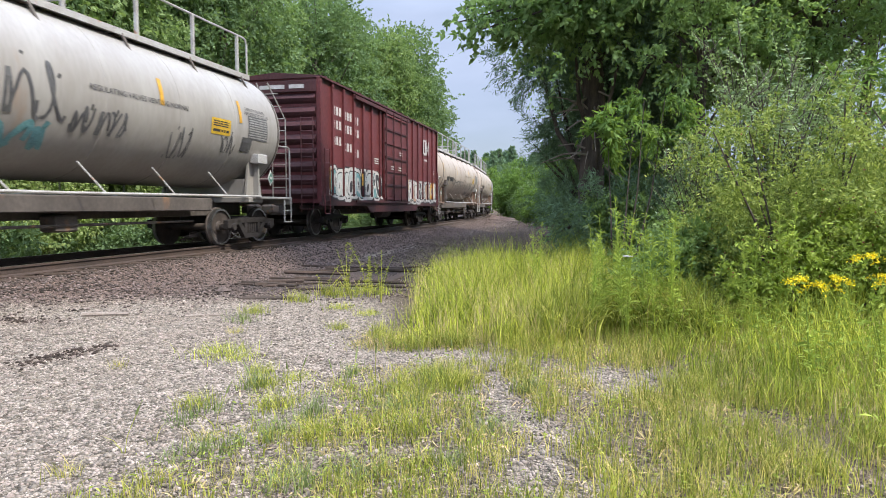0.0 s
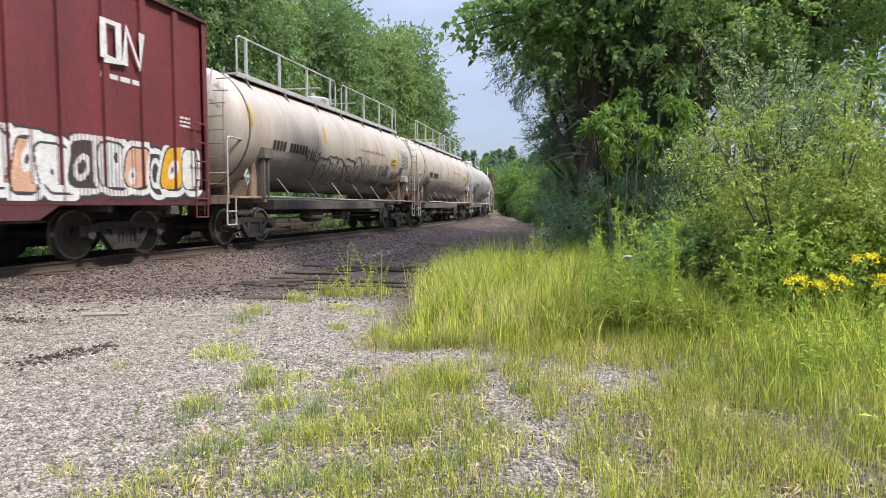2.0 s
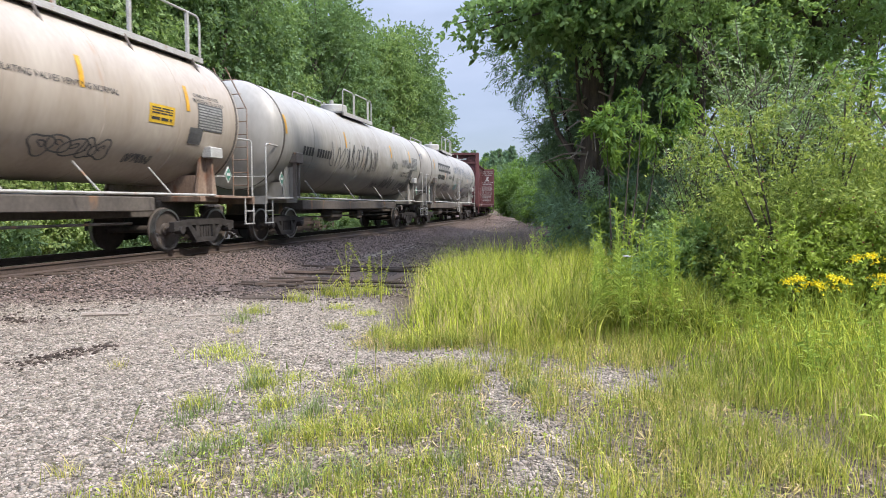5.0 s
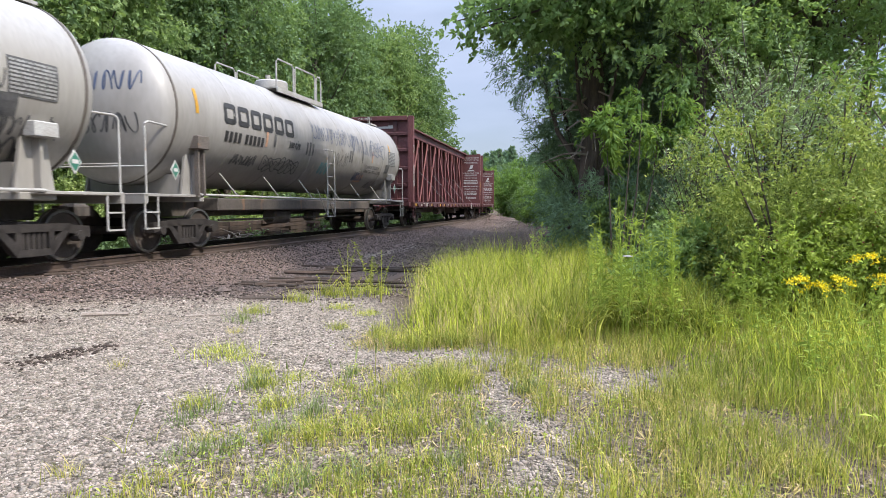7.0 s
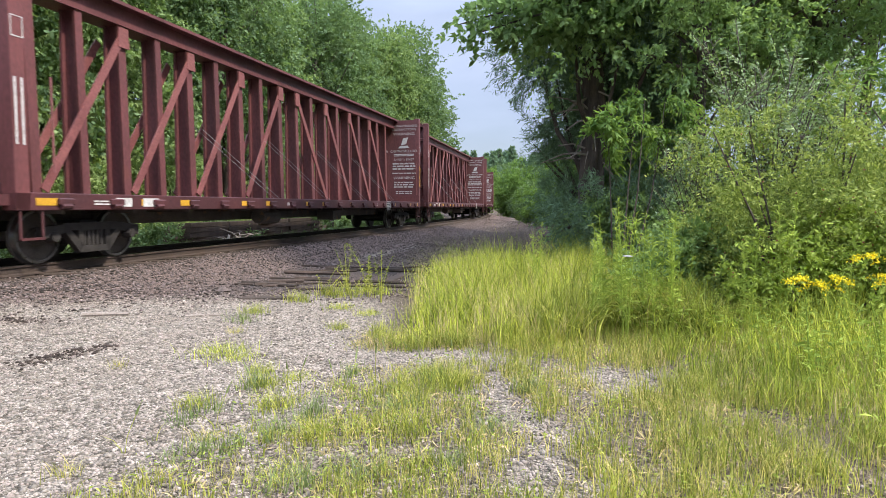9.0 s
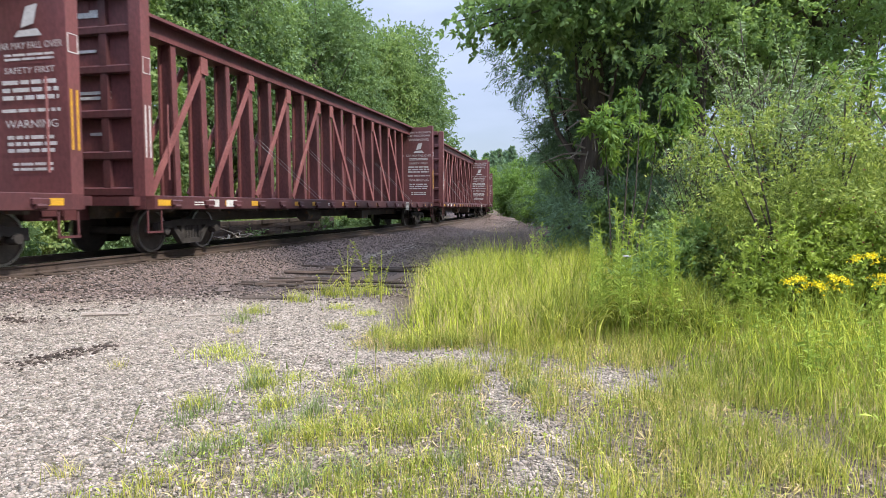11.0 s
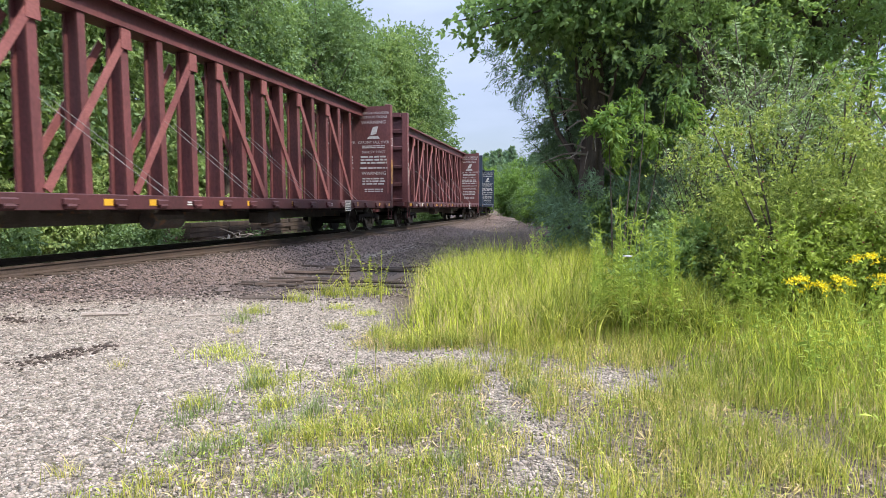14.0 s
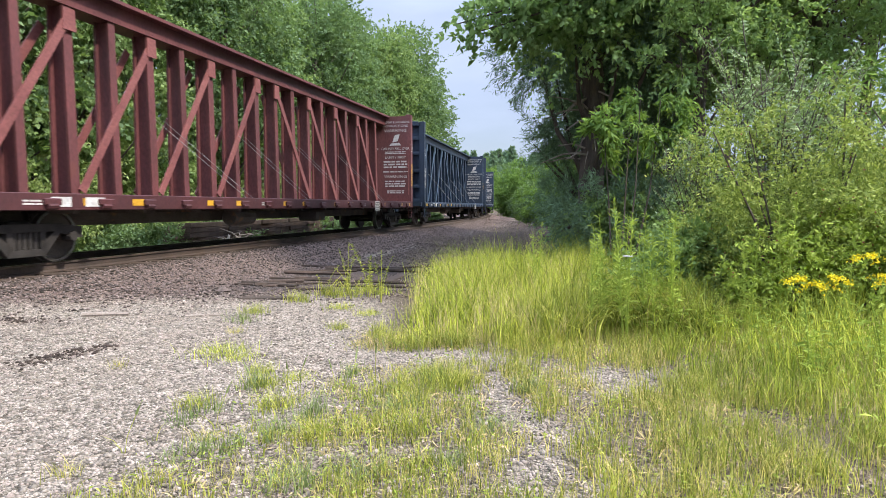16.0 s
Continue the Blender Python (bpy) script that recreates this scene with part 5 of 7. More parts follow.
for _k, _mid in enumerate((31.95, 55.8, 80.4, 104.9)):
    if _k == 0:
        CB = centerbeam_car("centerbeam_car", "empty oxide-red centre-beam flat car with ribbed bulkheads", M_red2, M_dred, M_pink, 20)
        _c = CB
    else:
        _c = copy_thing(CB, pose(0, 0, 0))
    add_car(_c, _mid, 9.3)
for _k, _mid in enumerate((129.4, 154.0, 178.6)):
    if _k == 0:
        CBB = centerbeam_car("centerbeam_car", "empty dark blue centre-beam flat car with ribbed bulkheads", M_blue, M_blue, M_bluel, 21)
        _c = CBB
    else:
        _c = copy_thing(CBB, pose(0, 0, 0))
    add_car(_c, _mid, 9.3)


def car_pose(mid, half, t):
    d = t - 8.0
    s = mid - (SPEED * d + ACC * d * d / 2 + JERK * d ** 3 / 6)
    a, b = on_track(s - half), on_track(s + half)
    p = (a + b) / 2
    return pose(p.x, p.y, RAIL, 0, 0, math.degrees(math.atan2(b.y - a.y, b.x - a.x)))


SWAY = []  # plants that stir in the breeze: (thing, degrees, phase)


def motions():
    for car, mid, half in CARS:
        walk(car, [(0.5 * i, car_pose(mid, half, 0.5 * i)) for i in range(33)])
    for w in (o for car, _, _ in CARS for o in car.children_recursive if o.name.startswith("wheelset")):
        x = w.location.x
        walk(w, [(i / 15, pose(x, 0, 0.457, 0, -87.5 * i, 0)) for i in range(241)])
    for ob, amp, ph in SWAY:
        m = ob.matrix_basis.copy()
        loc, rz = m.translation, math.degrees(m.to_euler().z)
        walk(ob, [(0.4 * i, pose(loc.x, loc.y, loc.z, amp * math.sin(1.9 * 0.4 * i + ph), amp * math.cos(1.3 * 0.4 * i + ph * 2), rz)) for i in range(41)])


# ---- plants ----
def rot_frame(d):
    """Unit side and up vectors for an array of directions."""
    ref = np.where(np.abs(d[:, 2:3]) > 0.9, np.array([[1.0, 0, 0]]), np.array([[0, 0, 1.0]]))
    u = np.cross(d, ref)
    u /= np.linalg.norm(u, axis=1, keepdims=True) + 1e-9
    return u, np.cross(u, d)


def unit(v):
    return v / (np.linalg.norm(v, axis=-1, keepdims=True) + 1e-9)


def leaf_quads(base, d, length, width, rs, fold=0.25):
    """Pointed leaves: base points, directions, lengths and widths as arrays. Each is one bent four-cornered face."""
    n_ = len(base)
    u, w = rot_frame(d)
    a = rs.uniform(0, 2 * np.pi, (n_, 1))
    s_ = u * np.cos(a) + w * np.sin(a)
    k = np.cross(d, s_)
    L, W = length[:, None], width[:, None]
    mid = base + d * L * 0.45 + k * L * fold * 0.3
    v = np.stack([base, mid + s_ * W / 2, base + d * L - np.array([[0, 0, 1]]) * L * fold * 0.4, mid - s_ * W / 2], 1)
    return v.reshape(-1, 3), np.arange(n_ * 4).reshape(-1, 4)


def leafy_twigs(start, direc, tlen, per, leaf, rs, droop=0.3, splay=0.9, wide=0.5):
    """Leaves set along twigs. Returns vertices and faces."""
    n_ = len(start)
    t = np.linspace(0.12, 1.0, per)[None, :, None] * np.ones((n_, 1, 1))
    p = start[:, None] + direc[:, None] * t * tlen[:, None, None]
    p[..., 2] -= droop * (t[..., 0] ** 2) * tlen[:, None]
    p = p.reshape(-1, 3) + rs.normal(0, leaf * 0.12, (n_ * per, 3))
    d = unit(np.repeat(direc, per, 0) * 0.6 + rs.normal(0, splay * 0.6, (n_ * per, 3)) - np.array([[0, 0, droop * 0.5]]))
    ln = leaf * rs.uniform(0.6, 1.25, n_ * per)
    return leaf_quads(p, d, ln, ln * wide, rs)


def clumpy_crown(rs, lobes, twigs, tlen, per, leaf, droop=0.3, wide=0.5, hollow=0.55, splay=0.9, gather=9):
    """Twigs over the outer parts of several lobes (x, y, z, rx, ry, rz), gathered in clumps, with gaps between."""
    lobes = np.array(lobes, float)
    vol = lobes[:, 3] * lobes[:, 4] * lobes[:, 5]
    nclump = max(8, twigs // gather)
    which = rs.choice(len(lobes), nclump, p=vol ** 0.75 / (vol ** 0.75).sum())
    d = unit(rs.normal(0, 1, (nclump, 3)))
    r = rs.uniform(hollow, 1.03, (nclump, 1))
    cc = lobes[which, :3] + d * r * lobes[which, 3:]
    pick = rs.randint(0, nclump, twigs)
    size = np.cbrt(vol[which][pick])[:, None]
    start = cc[pick] + rs.normal(0, 1, (twigs, 3)) * size * np.array([[0.11, 0.11, 0.075]])
    out = unit(d[pick] + rs.normal(0, 0.55, (twigs, 3)) + np.array([[0, 0, 0.1]]))
    return leafy_twigs(start, out, tlen * rs.uniform(0.6, 1.3, twigs), per, leaf, rs, droop, splay, wide), cc


def limbs(sh, rs, base, top, r0, targets, r1=0.02):
    """A bent tapering trunk and limbs that rise from it to the clumps."""
    base, top = Vector(base), Vector(top)
    k = 7
    pts = []
    for i in range(k):
        t = i / (k - 1)
        p = base.lerp(top, t)
        if 0 < i:
            p += Vector((rs.uniform(-1, 1), rs.uniform(-1, 1), 0)) * r0 * 0.9 * t
        pts.append(p)
    sh.tube(pts, r0, 10, r2=r0 * 0.25)
    sh.tube([pts[0] - Vector((0, 0, 0.15)), pts[0] + Vector((0, 0, 0.35))], r0 * 1.5, 10, r2=r0 * 1.0)
    for c in targets:
        c = Vector(c)
        t = min(0.95, max(0.15, (c.z - base.z) / max(0.1, top.z - base.z) - rs.uniform(0.12, 0.3)))
        q = pts[int(t * (k - 1))].lerp(pts[min(k - 1, int(t * (k - 1)) + 1)], t * (k - 1) % 1)
        m1 = q.lerp(c, 0.5) + Vector((rs.uniform(-0.2, 0.2), rs.uniform(-0.2, 0.2), -0.1 * (c - q).length))
        sh.tube([q, m1, c], r0 * 0.3 * (1 - 0.6 * t), 6, r2=r1)


def tree(name, label, seed, height, radius, trunk_r, lobes, twigs, tlen, per, leaf, leaf_m, droop=0.3, wide=0.5, nlimb=26, hollow=0.5, lean=(0, 0), splay=0.9, gather=9):
    rs = np.random.RandomState(seed)
    ob = tagged(new(name), label, "tree", "trees beside the track")
    (v, q), cc = clumpy_crown(rs, lobes, twigs, tlen, per, leaf, droop, wide, hollow, splay, gather)
    sh = Shape()
    limbs(sh, random.Random(seed), (0, 0, -0.1), (lean[0], lean[1], height * 0.82), trunk_r, cc[rs.choice(len(cc), min(nlimb, len(cc)), False)])
    part("trunk", sh, M_bark, ob, smooth=True)
    part("crown", quick_mesh("crown", v, q, leaf_m), None, ob)
    return ob


def lobe_set(seed, height, radius, low, n_=11):
    rs = random.Random(seed)
    out = [(0, 0, height * 0.72, radius * 0.75, radius * 0.75, height * 0.27)]
    for i in range(n_):
        a, t = i * 2.4 + rs.uniform(-0.4, 0.4), (i + 0.5) / n_
        z = low + (height - low) * (0.1 + 0.8 * t)
        rr = radius * (0.75 - 0.5 * t * t) * rs.uniform(0.8, 1.15)
        out.append((math.cos(a) * rr, math.sin(a) * rr, z, radius * rs.uniform(0.3, 0.45), radius * rs.uniform(0.3, 0.45), height * rs.uniform(0.08, 0.13)))
    return out


def put(thing, x, y, rz=0.0, s=1.0, first=False, dz=-0.03):
    m = pose(x, y, ground_z(x, y) + dz, 0, 0, rz)
    if first:
        thing.matrix_basis = m @ Matrix.Diagonal((s, s, s, 1))
        return thing
    c = copy_thing(thing, m)
    c.scale = (s, s, s)
    return c


# trees on the far bank of the track
BANK = []
for _k, (_h, _r, _lm) in enumerate(((16.5, 4.6, L_far), (15.0, 4.2, L_mid), (17.0, 5.0, L_far))):
    BANK.append(tree("bank_tree", "tall leafy deciduous tree on the bank behind the track", 40 + _k, _h, _r, 0.24, lobe_set(60 + _k, _h, _r, 2.2, 26), 4200, 0.6, 9, 0.21, _lm, wide=0.7, hollow=0.62, gather=3, droop=0.2))
_rr = random.Random(8)
_first = {0: True, 1: True, 2: True}
for _i, (_s, _lat, _sc) in enumerate(((4, -10, 1), (9.5, -12.5, 1.02), (13, -9.5, 0.98), (18.5, -11.5, 1.05), (23, -9.5, 0.95), (28, -12, 1.03), (33, -9.2, 0.98), (39, -11, 1.02), (45, -9, 1.0), (51, -10.5, 1.12), (57, -8.0, 1.16), (63, -7.6, 1.12), (70, -7.4, 1.05), (77, -7.6, 0.95), (8, -18, 1.1), (17, -18, 1.12), (27, -19, 1.12), (37, -18, 1.1), (48, -17, 1.1), (59, -16, 1.06), (70, -15, 0.98))):
    _p = on_track(_s, _lat)
    _t = BANK[_i % 3]
    put(_t, _p.x, _p.y, _rr.uniform(0, 360), _sc, first=_first[_i % 3])
    _first[_i % 3] = False


def shrub(name, label, seed, lobes, twigs, tlen, per, leaf, leaf_m, wide=0.5, droop=0.25, stems=9, group="shrubs along the verge", splay=0.9, berries=0, gather=9):
    rs = np.random.RandomState(seed)
    ob = tagged(new(name), label, "shrub", group)
    (v, q), cc = clumpy_crown(rs, lobes, twigs, tlen, per, leaf, droop, wide, 0.25, splay, gather)
    part("foliage", quick_mesh("foliage", v, q, leaf_m), None, ob)
    sh = Shape()
    rr = random.Random(seed)
    for c in cc[rs.choice(len(cc), min(stems, len(cc)), False)]:
        b = Vector((c[0] * 0.25, c[1] * 0.25, -0.05))
        c = Vector(c)
        sh.tube([b, b.lerp(c, 0.5) + Vector((rr.uniform(-0.1, 0.1), rr.uniform(-0.1, 0.1), 0.1)), c], 0.022, 5, r2=0.006)
    tagged(part("stem", sh, M_bark, ob), kind="stuff")
    if berries:
        bs = Shape()
        for c in v[rs.choice(len(v), berries, False)]:
            bs.lathe([(-0.011, 0.0), (0, 0.012), (0.011, 0.0)], 5, axis="z", at=tuple(c))
        tagged(part("berry", bs, M_berry, ob, "small red berries"), kind="stuff")
    return ob


def mound(seed, w, d, h, n_=6):
    rs = random.Random(seed)
    return [(rs.uniform(-w, w) * 0.6, rs.uniform(-d, d) * 0.6, h * rs.uniform(0.25, 0.62), w * rs.uniform(0.35, 0.6), d * rs.uniform(0.35, 0.6), h * rs.uniform(0.25, 0.4)) for _ in range(n_)]


# undergrowth behind the track
UNDER = [shrub("undergrowth_shrub", "leafy green shrub in the undergrowth behind the track", 70 + k, mound(80 + k, 2.0, 2.0, hh, 9), 1300, 0.45, 9, 0.14, lm, wide=0.6) for k, (hh, lm) in enumerate(((2.4, L_bank), (3.2, L_bank), (1.5, L_far)))]
_first = [True, True, True]
for _i in range(34):
    _s = 4 + _i * 2.1 + _rr.uniform(-0.6, 0.6)
    _k = _i % 3
    _p = on_track(_s, -6.2 - (1.4 if _k == 1 else 0.6 if _k == 0 else -0.6) + _rr.uniform(-0.5, 0.4))
    put(UNDER[_k], _p.x, _p.y, _rr.uniform(0, 360), _rr.uniform(0.8, 1.1), first=_first[_k])
    _first[_k] = False

# verge on the near side far off, and the distant wood
FARB = [shrub("verge_thicket", "sunlit thicket of young deciduous growth beside the line", 90 + k, mound(95 + k, 3.2, 3.2, hh, 11), 1900, 0.7, 10, 0.24, lm, wide=0.6, stems=14) for k, (hh, lm) in enumerate(((9.0, L_bright), (7.5, L_far)))]
for _i, (_x, _y, _s) in enumerate(((9.9, 84, 0.9), (9.3, 76, 0.6), (8.3, 66, 0.5), (7.6, 56, 0.42), (6.9, 47, 0.4), (12.5, 93, 1.25), (14, 80, 1.1), (11.4, 64, 0.9), (10.2, 54, 0.8), (8.8, 44, 0.6), (7.6, 36, 0.45), (17, 92, 1.25), (7.0, 110, 1.1), (14, 108, 1.3), (22, 84, 1.25))):
    put(FARB[_i % 2], _x, _y, _rr.uniform(0, 360), _s, first=_i < 2)
for _i in range(22):
    _p = on_track(2 + _i * 3.6, -11.5 - (_i % 2) * 2.5)
    put(UNDER[1], _p.x, _p.y, _rr.uniform(0, 360), _rr.uniform(1.6, 2.2))


def conifer(seed):
    rs = np.random.RandomState(seed)
    ob = tagged(new("distant_conifer"), "dark distant conifer on the wooded skyline", "tree", "conifers of the distant wood")
    h = 17.0
    n_ = 560
    z = h * (0.08 + 0.92 * rs.rand(n_) ** 0.8)
    r = (h - z) * 0.32 + 0.25
    a = rs.uniform(0, 2 * np.pi, n_)
    st = np.stack([np.cos(a) * r * 0.25, np.sin(a) * r * 0.25, z], 1)
    d = unit(np.stack([np.cos(a), np.sin(a), rs.uniform(-0.25, 0.3, n_)], 1))
    v, q = leafy_twigs(st, d, r * rs.uniform(0.6, 1.15, n_), 6, 0.75, rs, 0.25, 0.6, 0.45)
    part("crown", quick_mesh("crown", v, q, L_dark), None, ob)
    part("trunk", Shape().tube([(0, 0, -0.2), (0, 0, h * 0.95)], 0.22, 8, r2=0.03), M_bark, ob)
    return ob


CON = [conifer(5), conifer(6)]
for _i in range(110):
    _x, _y = -46 + _i * 1.15 + _rr.uniform(-1, 1), 205 + _rr.uniform(-22, 14)
    _c = put(CON[_i % 2], _x, _y, _rr.uniform(0, 360), _rr.uniform(0.82, 1.12), first=_i < 2)

# ---- the wood on the near side ----
PINE_L = [(0.0, 0.2, 9.5, 1.7, 1.7, 3.5)]
for _i in range(30):
    _a, _z = _i * 2.4, 1.0 + _i * 0.42
    _r = 1.9 * (1.08 - _z / 18)
    if _z < 2.0 or _z < 4.6 and math.sin(_a) < 0.35:
        continue  # the bare stretch of trunk on the open side
    PINE_L.append((math.cos(_a) * _r * 0.8, math.sin(_a) * _r * 0.8, _z, 1.2, 1.2, 0.6))
for _i in range(5):
    PINE_L.append((-0.5 + 0.5 * _i, -1.3 - 0.2 * (_i % 2), 1.3, 0.85, 0.8, 0.75))
PINE = tree("pine_tree", "dark shaggy pine with drooping boughs and a bare lower trunk", 21, 14.0, 3.4, 0.34, PINE_L, 8500, 0.4, 18, 0.16, L_dark, droop=0.12, wide=0.13, nlimb=40, hollow=0.15, splay=0.9, gather=6)
_sn, _sr = Shape(), random.Random(14)
for _i in range(24):
    _a, _z = _sr.uniform(2.6, 6.6), _sr.uniform(2.3, 4.4)
    _l = _sr.uniform(0.4, 1.3)
    _b = Vector((math.cos(_a) * 0.2, math.sin(_a) * 0.2, _z))
    _e = Vector((math.cos(_a) * _l, math.sin(_a) * _l, _z + _sr.uniform(-0.6, 0.35)))
    _sn.tube([_b, _b.lerp(_e, 0.5) + Vector((0, 0, 0.08)), _e], 0.028, 5, r2=0.008)
tagged(part("dead_snag", _sn, M_deadwood, PINE, "bleached broken lower branches"), kind="stuff")
put(PINE, 3.5, 15.0, 0, 1.0, True)
put(PINE, 4.3, 17.0, 90, 0.85)
put(PINE, 6.4, 18.5, 130, 1.05)
put(PINE, 6.6, 22.5, 230, 1.0)

OAK_L = lobe_set(31, 12.5, 4.0, 3.9, 22)
OAK = tree("broadleaf_tree", "broad-leaved tree with overhanging leafy branches", 22, 12.5, 4.0, 0.17, OAK_L, 3900, 0.55, 13, 0.135, L_oak, wide=0.55, nlimb=36, hollow=0.3, gather=5)
put(OAK, 5.35, 13.4, 75, 1.0, True)
put(OAK, 8.3, 14.4, 200, 1.0)
put(OAK, 12.5, 19, 20, 1.2)
put(OAK, 9.5, 24, 250, 1.2)
put(OAK, 8.5, 30, 90, 1.0)
put(OAK, 15, 34, 170, 1.2)

# the leafy bough that hangs over the opening
rs_ = np.random.RandomState(77)
bough = tagged(new("hanging_bough"), "drooping bough of broad green leaves against the sky", "branch", "trees beside the track")
_st, _dr = [], []
_limb = Shape()
for _e in ((0.3, 13.1, 5.15), (0.75, 13.3, 5.6), (0.65, 13.0, 4.95), (1.25, 13.3, 4.95), (1.6, 13.5, 4.85), (1.1, 13.1, 5.9), (1.8, 13.0, 5.8), (2.4, 13.2, 6.4), (2.3, 13.5, 5.2), (3.0, 13.0, 6.8), (3.3, 13.0, 5.3)):
    _e = Vector(_e)
    _b = Vector((5.2, 13.2, _e.z + 0.9))
    _limb.tube([_b, _b.lerp(_e, 0.5) + Vector((0, 0, 0.25)), _e], 0.05, 6, r2=0.012)
    for _i in range(30):
        _t = 0.3 + 0.7 * (_i / 29) ** 0.8
        _p = _b.lerp(_e, _t)
        for _j in range(3):
            _st.append((_p.x + rs_.normal(0, 0.16), _p.y + rs_.normal(0, 0.4), _p.z + 0.4 * _t * (1 - _t) + rs_.normal(0, 0.16)))
            _dr.append((-0.4 + rs_.normal(0, 0.5), rs_.normal(0, 0.6), -0.15 + rs_.normal(0, 0.35)))
_v, _q = leafy_twigs(np.array(_st), unit(np.array(_dr)), rs_.uniform(0.15, 0.4, len(_st)), 8, 0.17, rs_, 0.25, 1.0, 0.6)
part("foliage", quick_mesh("foliage", _v, _q, L_oak), None, bough)
part("limb", _limb, M_bark, bough)

# light compound-leaved sapling
SUMAC = shrub("sapling", "young sapling with long light-green leaves", 33, [(0, 0, 2.95, 0.5, 0.5, 0.3), (-0.35, 0, 2.6, 0.4, 0.4, 0.25), (0.6, -0.2, 3.35, 0.55, 0.5, 0.3), (0.9, 0.1, 2.8, 0.45, 0.4, 0.25)], 170, 0.34, 13, 0.14, L_bright, wide=0.32, droop=0.5, stems=4, group="saplings")
put(SUMAC, 3.0, 11.0, 0, 1.0, True)
put(SUMAC, 6.9, 11.4, 250, 1.1)


MAPLE = shrub("young_tree", "slender young broad-leaved tree with sunlit foliage", 36, [(0, 0, 4.7, 0.9, 0.7, 0.45), (-0.75, 0, 4.05, 0.6, 0.5, 0.35), (0.7, 0.2, 4.2, 0.7, 0.6, 0.4), (0.2, 0.1, 5.5, 0.8, 0.7, 0.5), (-0.6, 0.1, 5.2, 0.6, 0.5, 0.35), (1.2, 0.1, 5.0, 0.6, 0.5, 0.4)], 420, 0.36, 12, 0.11, L_oak, wide=0.5, droop=0.3, stems=9, group="saplings", gather=4)
put(MAPLE, 5.0, 11.8, 0, 1.0, True)
put(MAPLE, 7.9, 12.2, 140, 0.95)


def shoots(name, label, seed, n_, height, spread, per, leaf, leaf_m, wide=0.35, category="shrub", group="shrubs along the verge", curve=0.25, m_stem=None, splay=0.55, least=0.55, rise=0.9):
    """Upright arching shoots with leaves all along them."""
    rs = np.random.RandomState(seed)
    ob = tagged(new(name), label, category, group)
    sh = Shape()
    V, Q, o = [], [], 0
    for i in range(n_):
        h = height * rs.uniform(least, 1.05)
        a = rs.uniform(0, 6.28)
        lean = np.array([math.cos(a), math.sin(a), 0]) * spread * rs.uniform(0.15, 1.0)
        b = np.array([math.cos(a), math.sin(a), 0]) * spread * 0.25 * rs.rand()
        t = np.linspace(0, 1, 6)[:, None]
        pts = b + lean * t ** (1 + curve * 3) + np.array([[0, 0, h]]) * (t - 0.12 * curve * t ** 3)
        sh.tube([tuple(p) for p in pts], 0.004 + 0.004 * h, 5, r2=0.0025, caps=False)
        tt = rs.uniform(0.15, 1.0, per)
        p = np.stack([np.interp(tt, t[:, 0], pts[:, k]) for k in range(3)], 1)
        aa = rs.uniform(0, 6.28, per)
        d = unit(np.stack([np.cos(aa), np.sin(aa), rs.uniform(rise * 0.2, rise, per)], 1) + rs.normal(0, splay * 0.3, (per, 3)))
        ln = leaf * rs.uniform(0.6, 1.2, per) * (1.15 - 0.5 * tt)
        v, q = leaf_quads(p, d, ln, ln * wide, rs, 0.5)
        V.append(v), Q.append(q + o)
        o += len(v)
    tagged(part("stem", sh, m_stem or leaf_m, ob), kind="stuff")
    part("foliage", quick_mesh("foliage", np.concatenate(V), np.concatenate(Q), leaf_m), None, ob)
    return ob


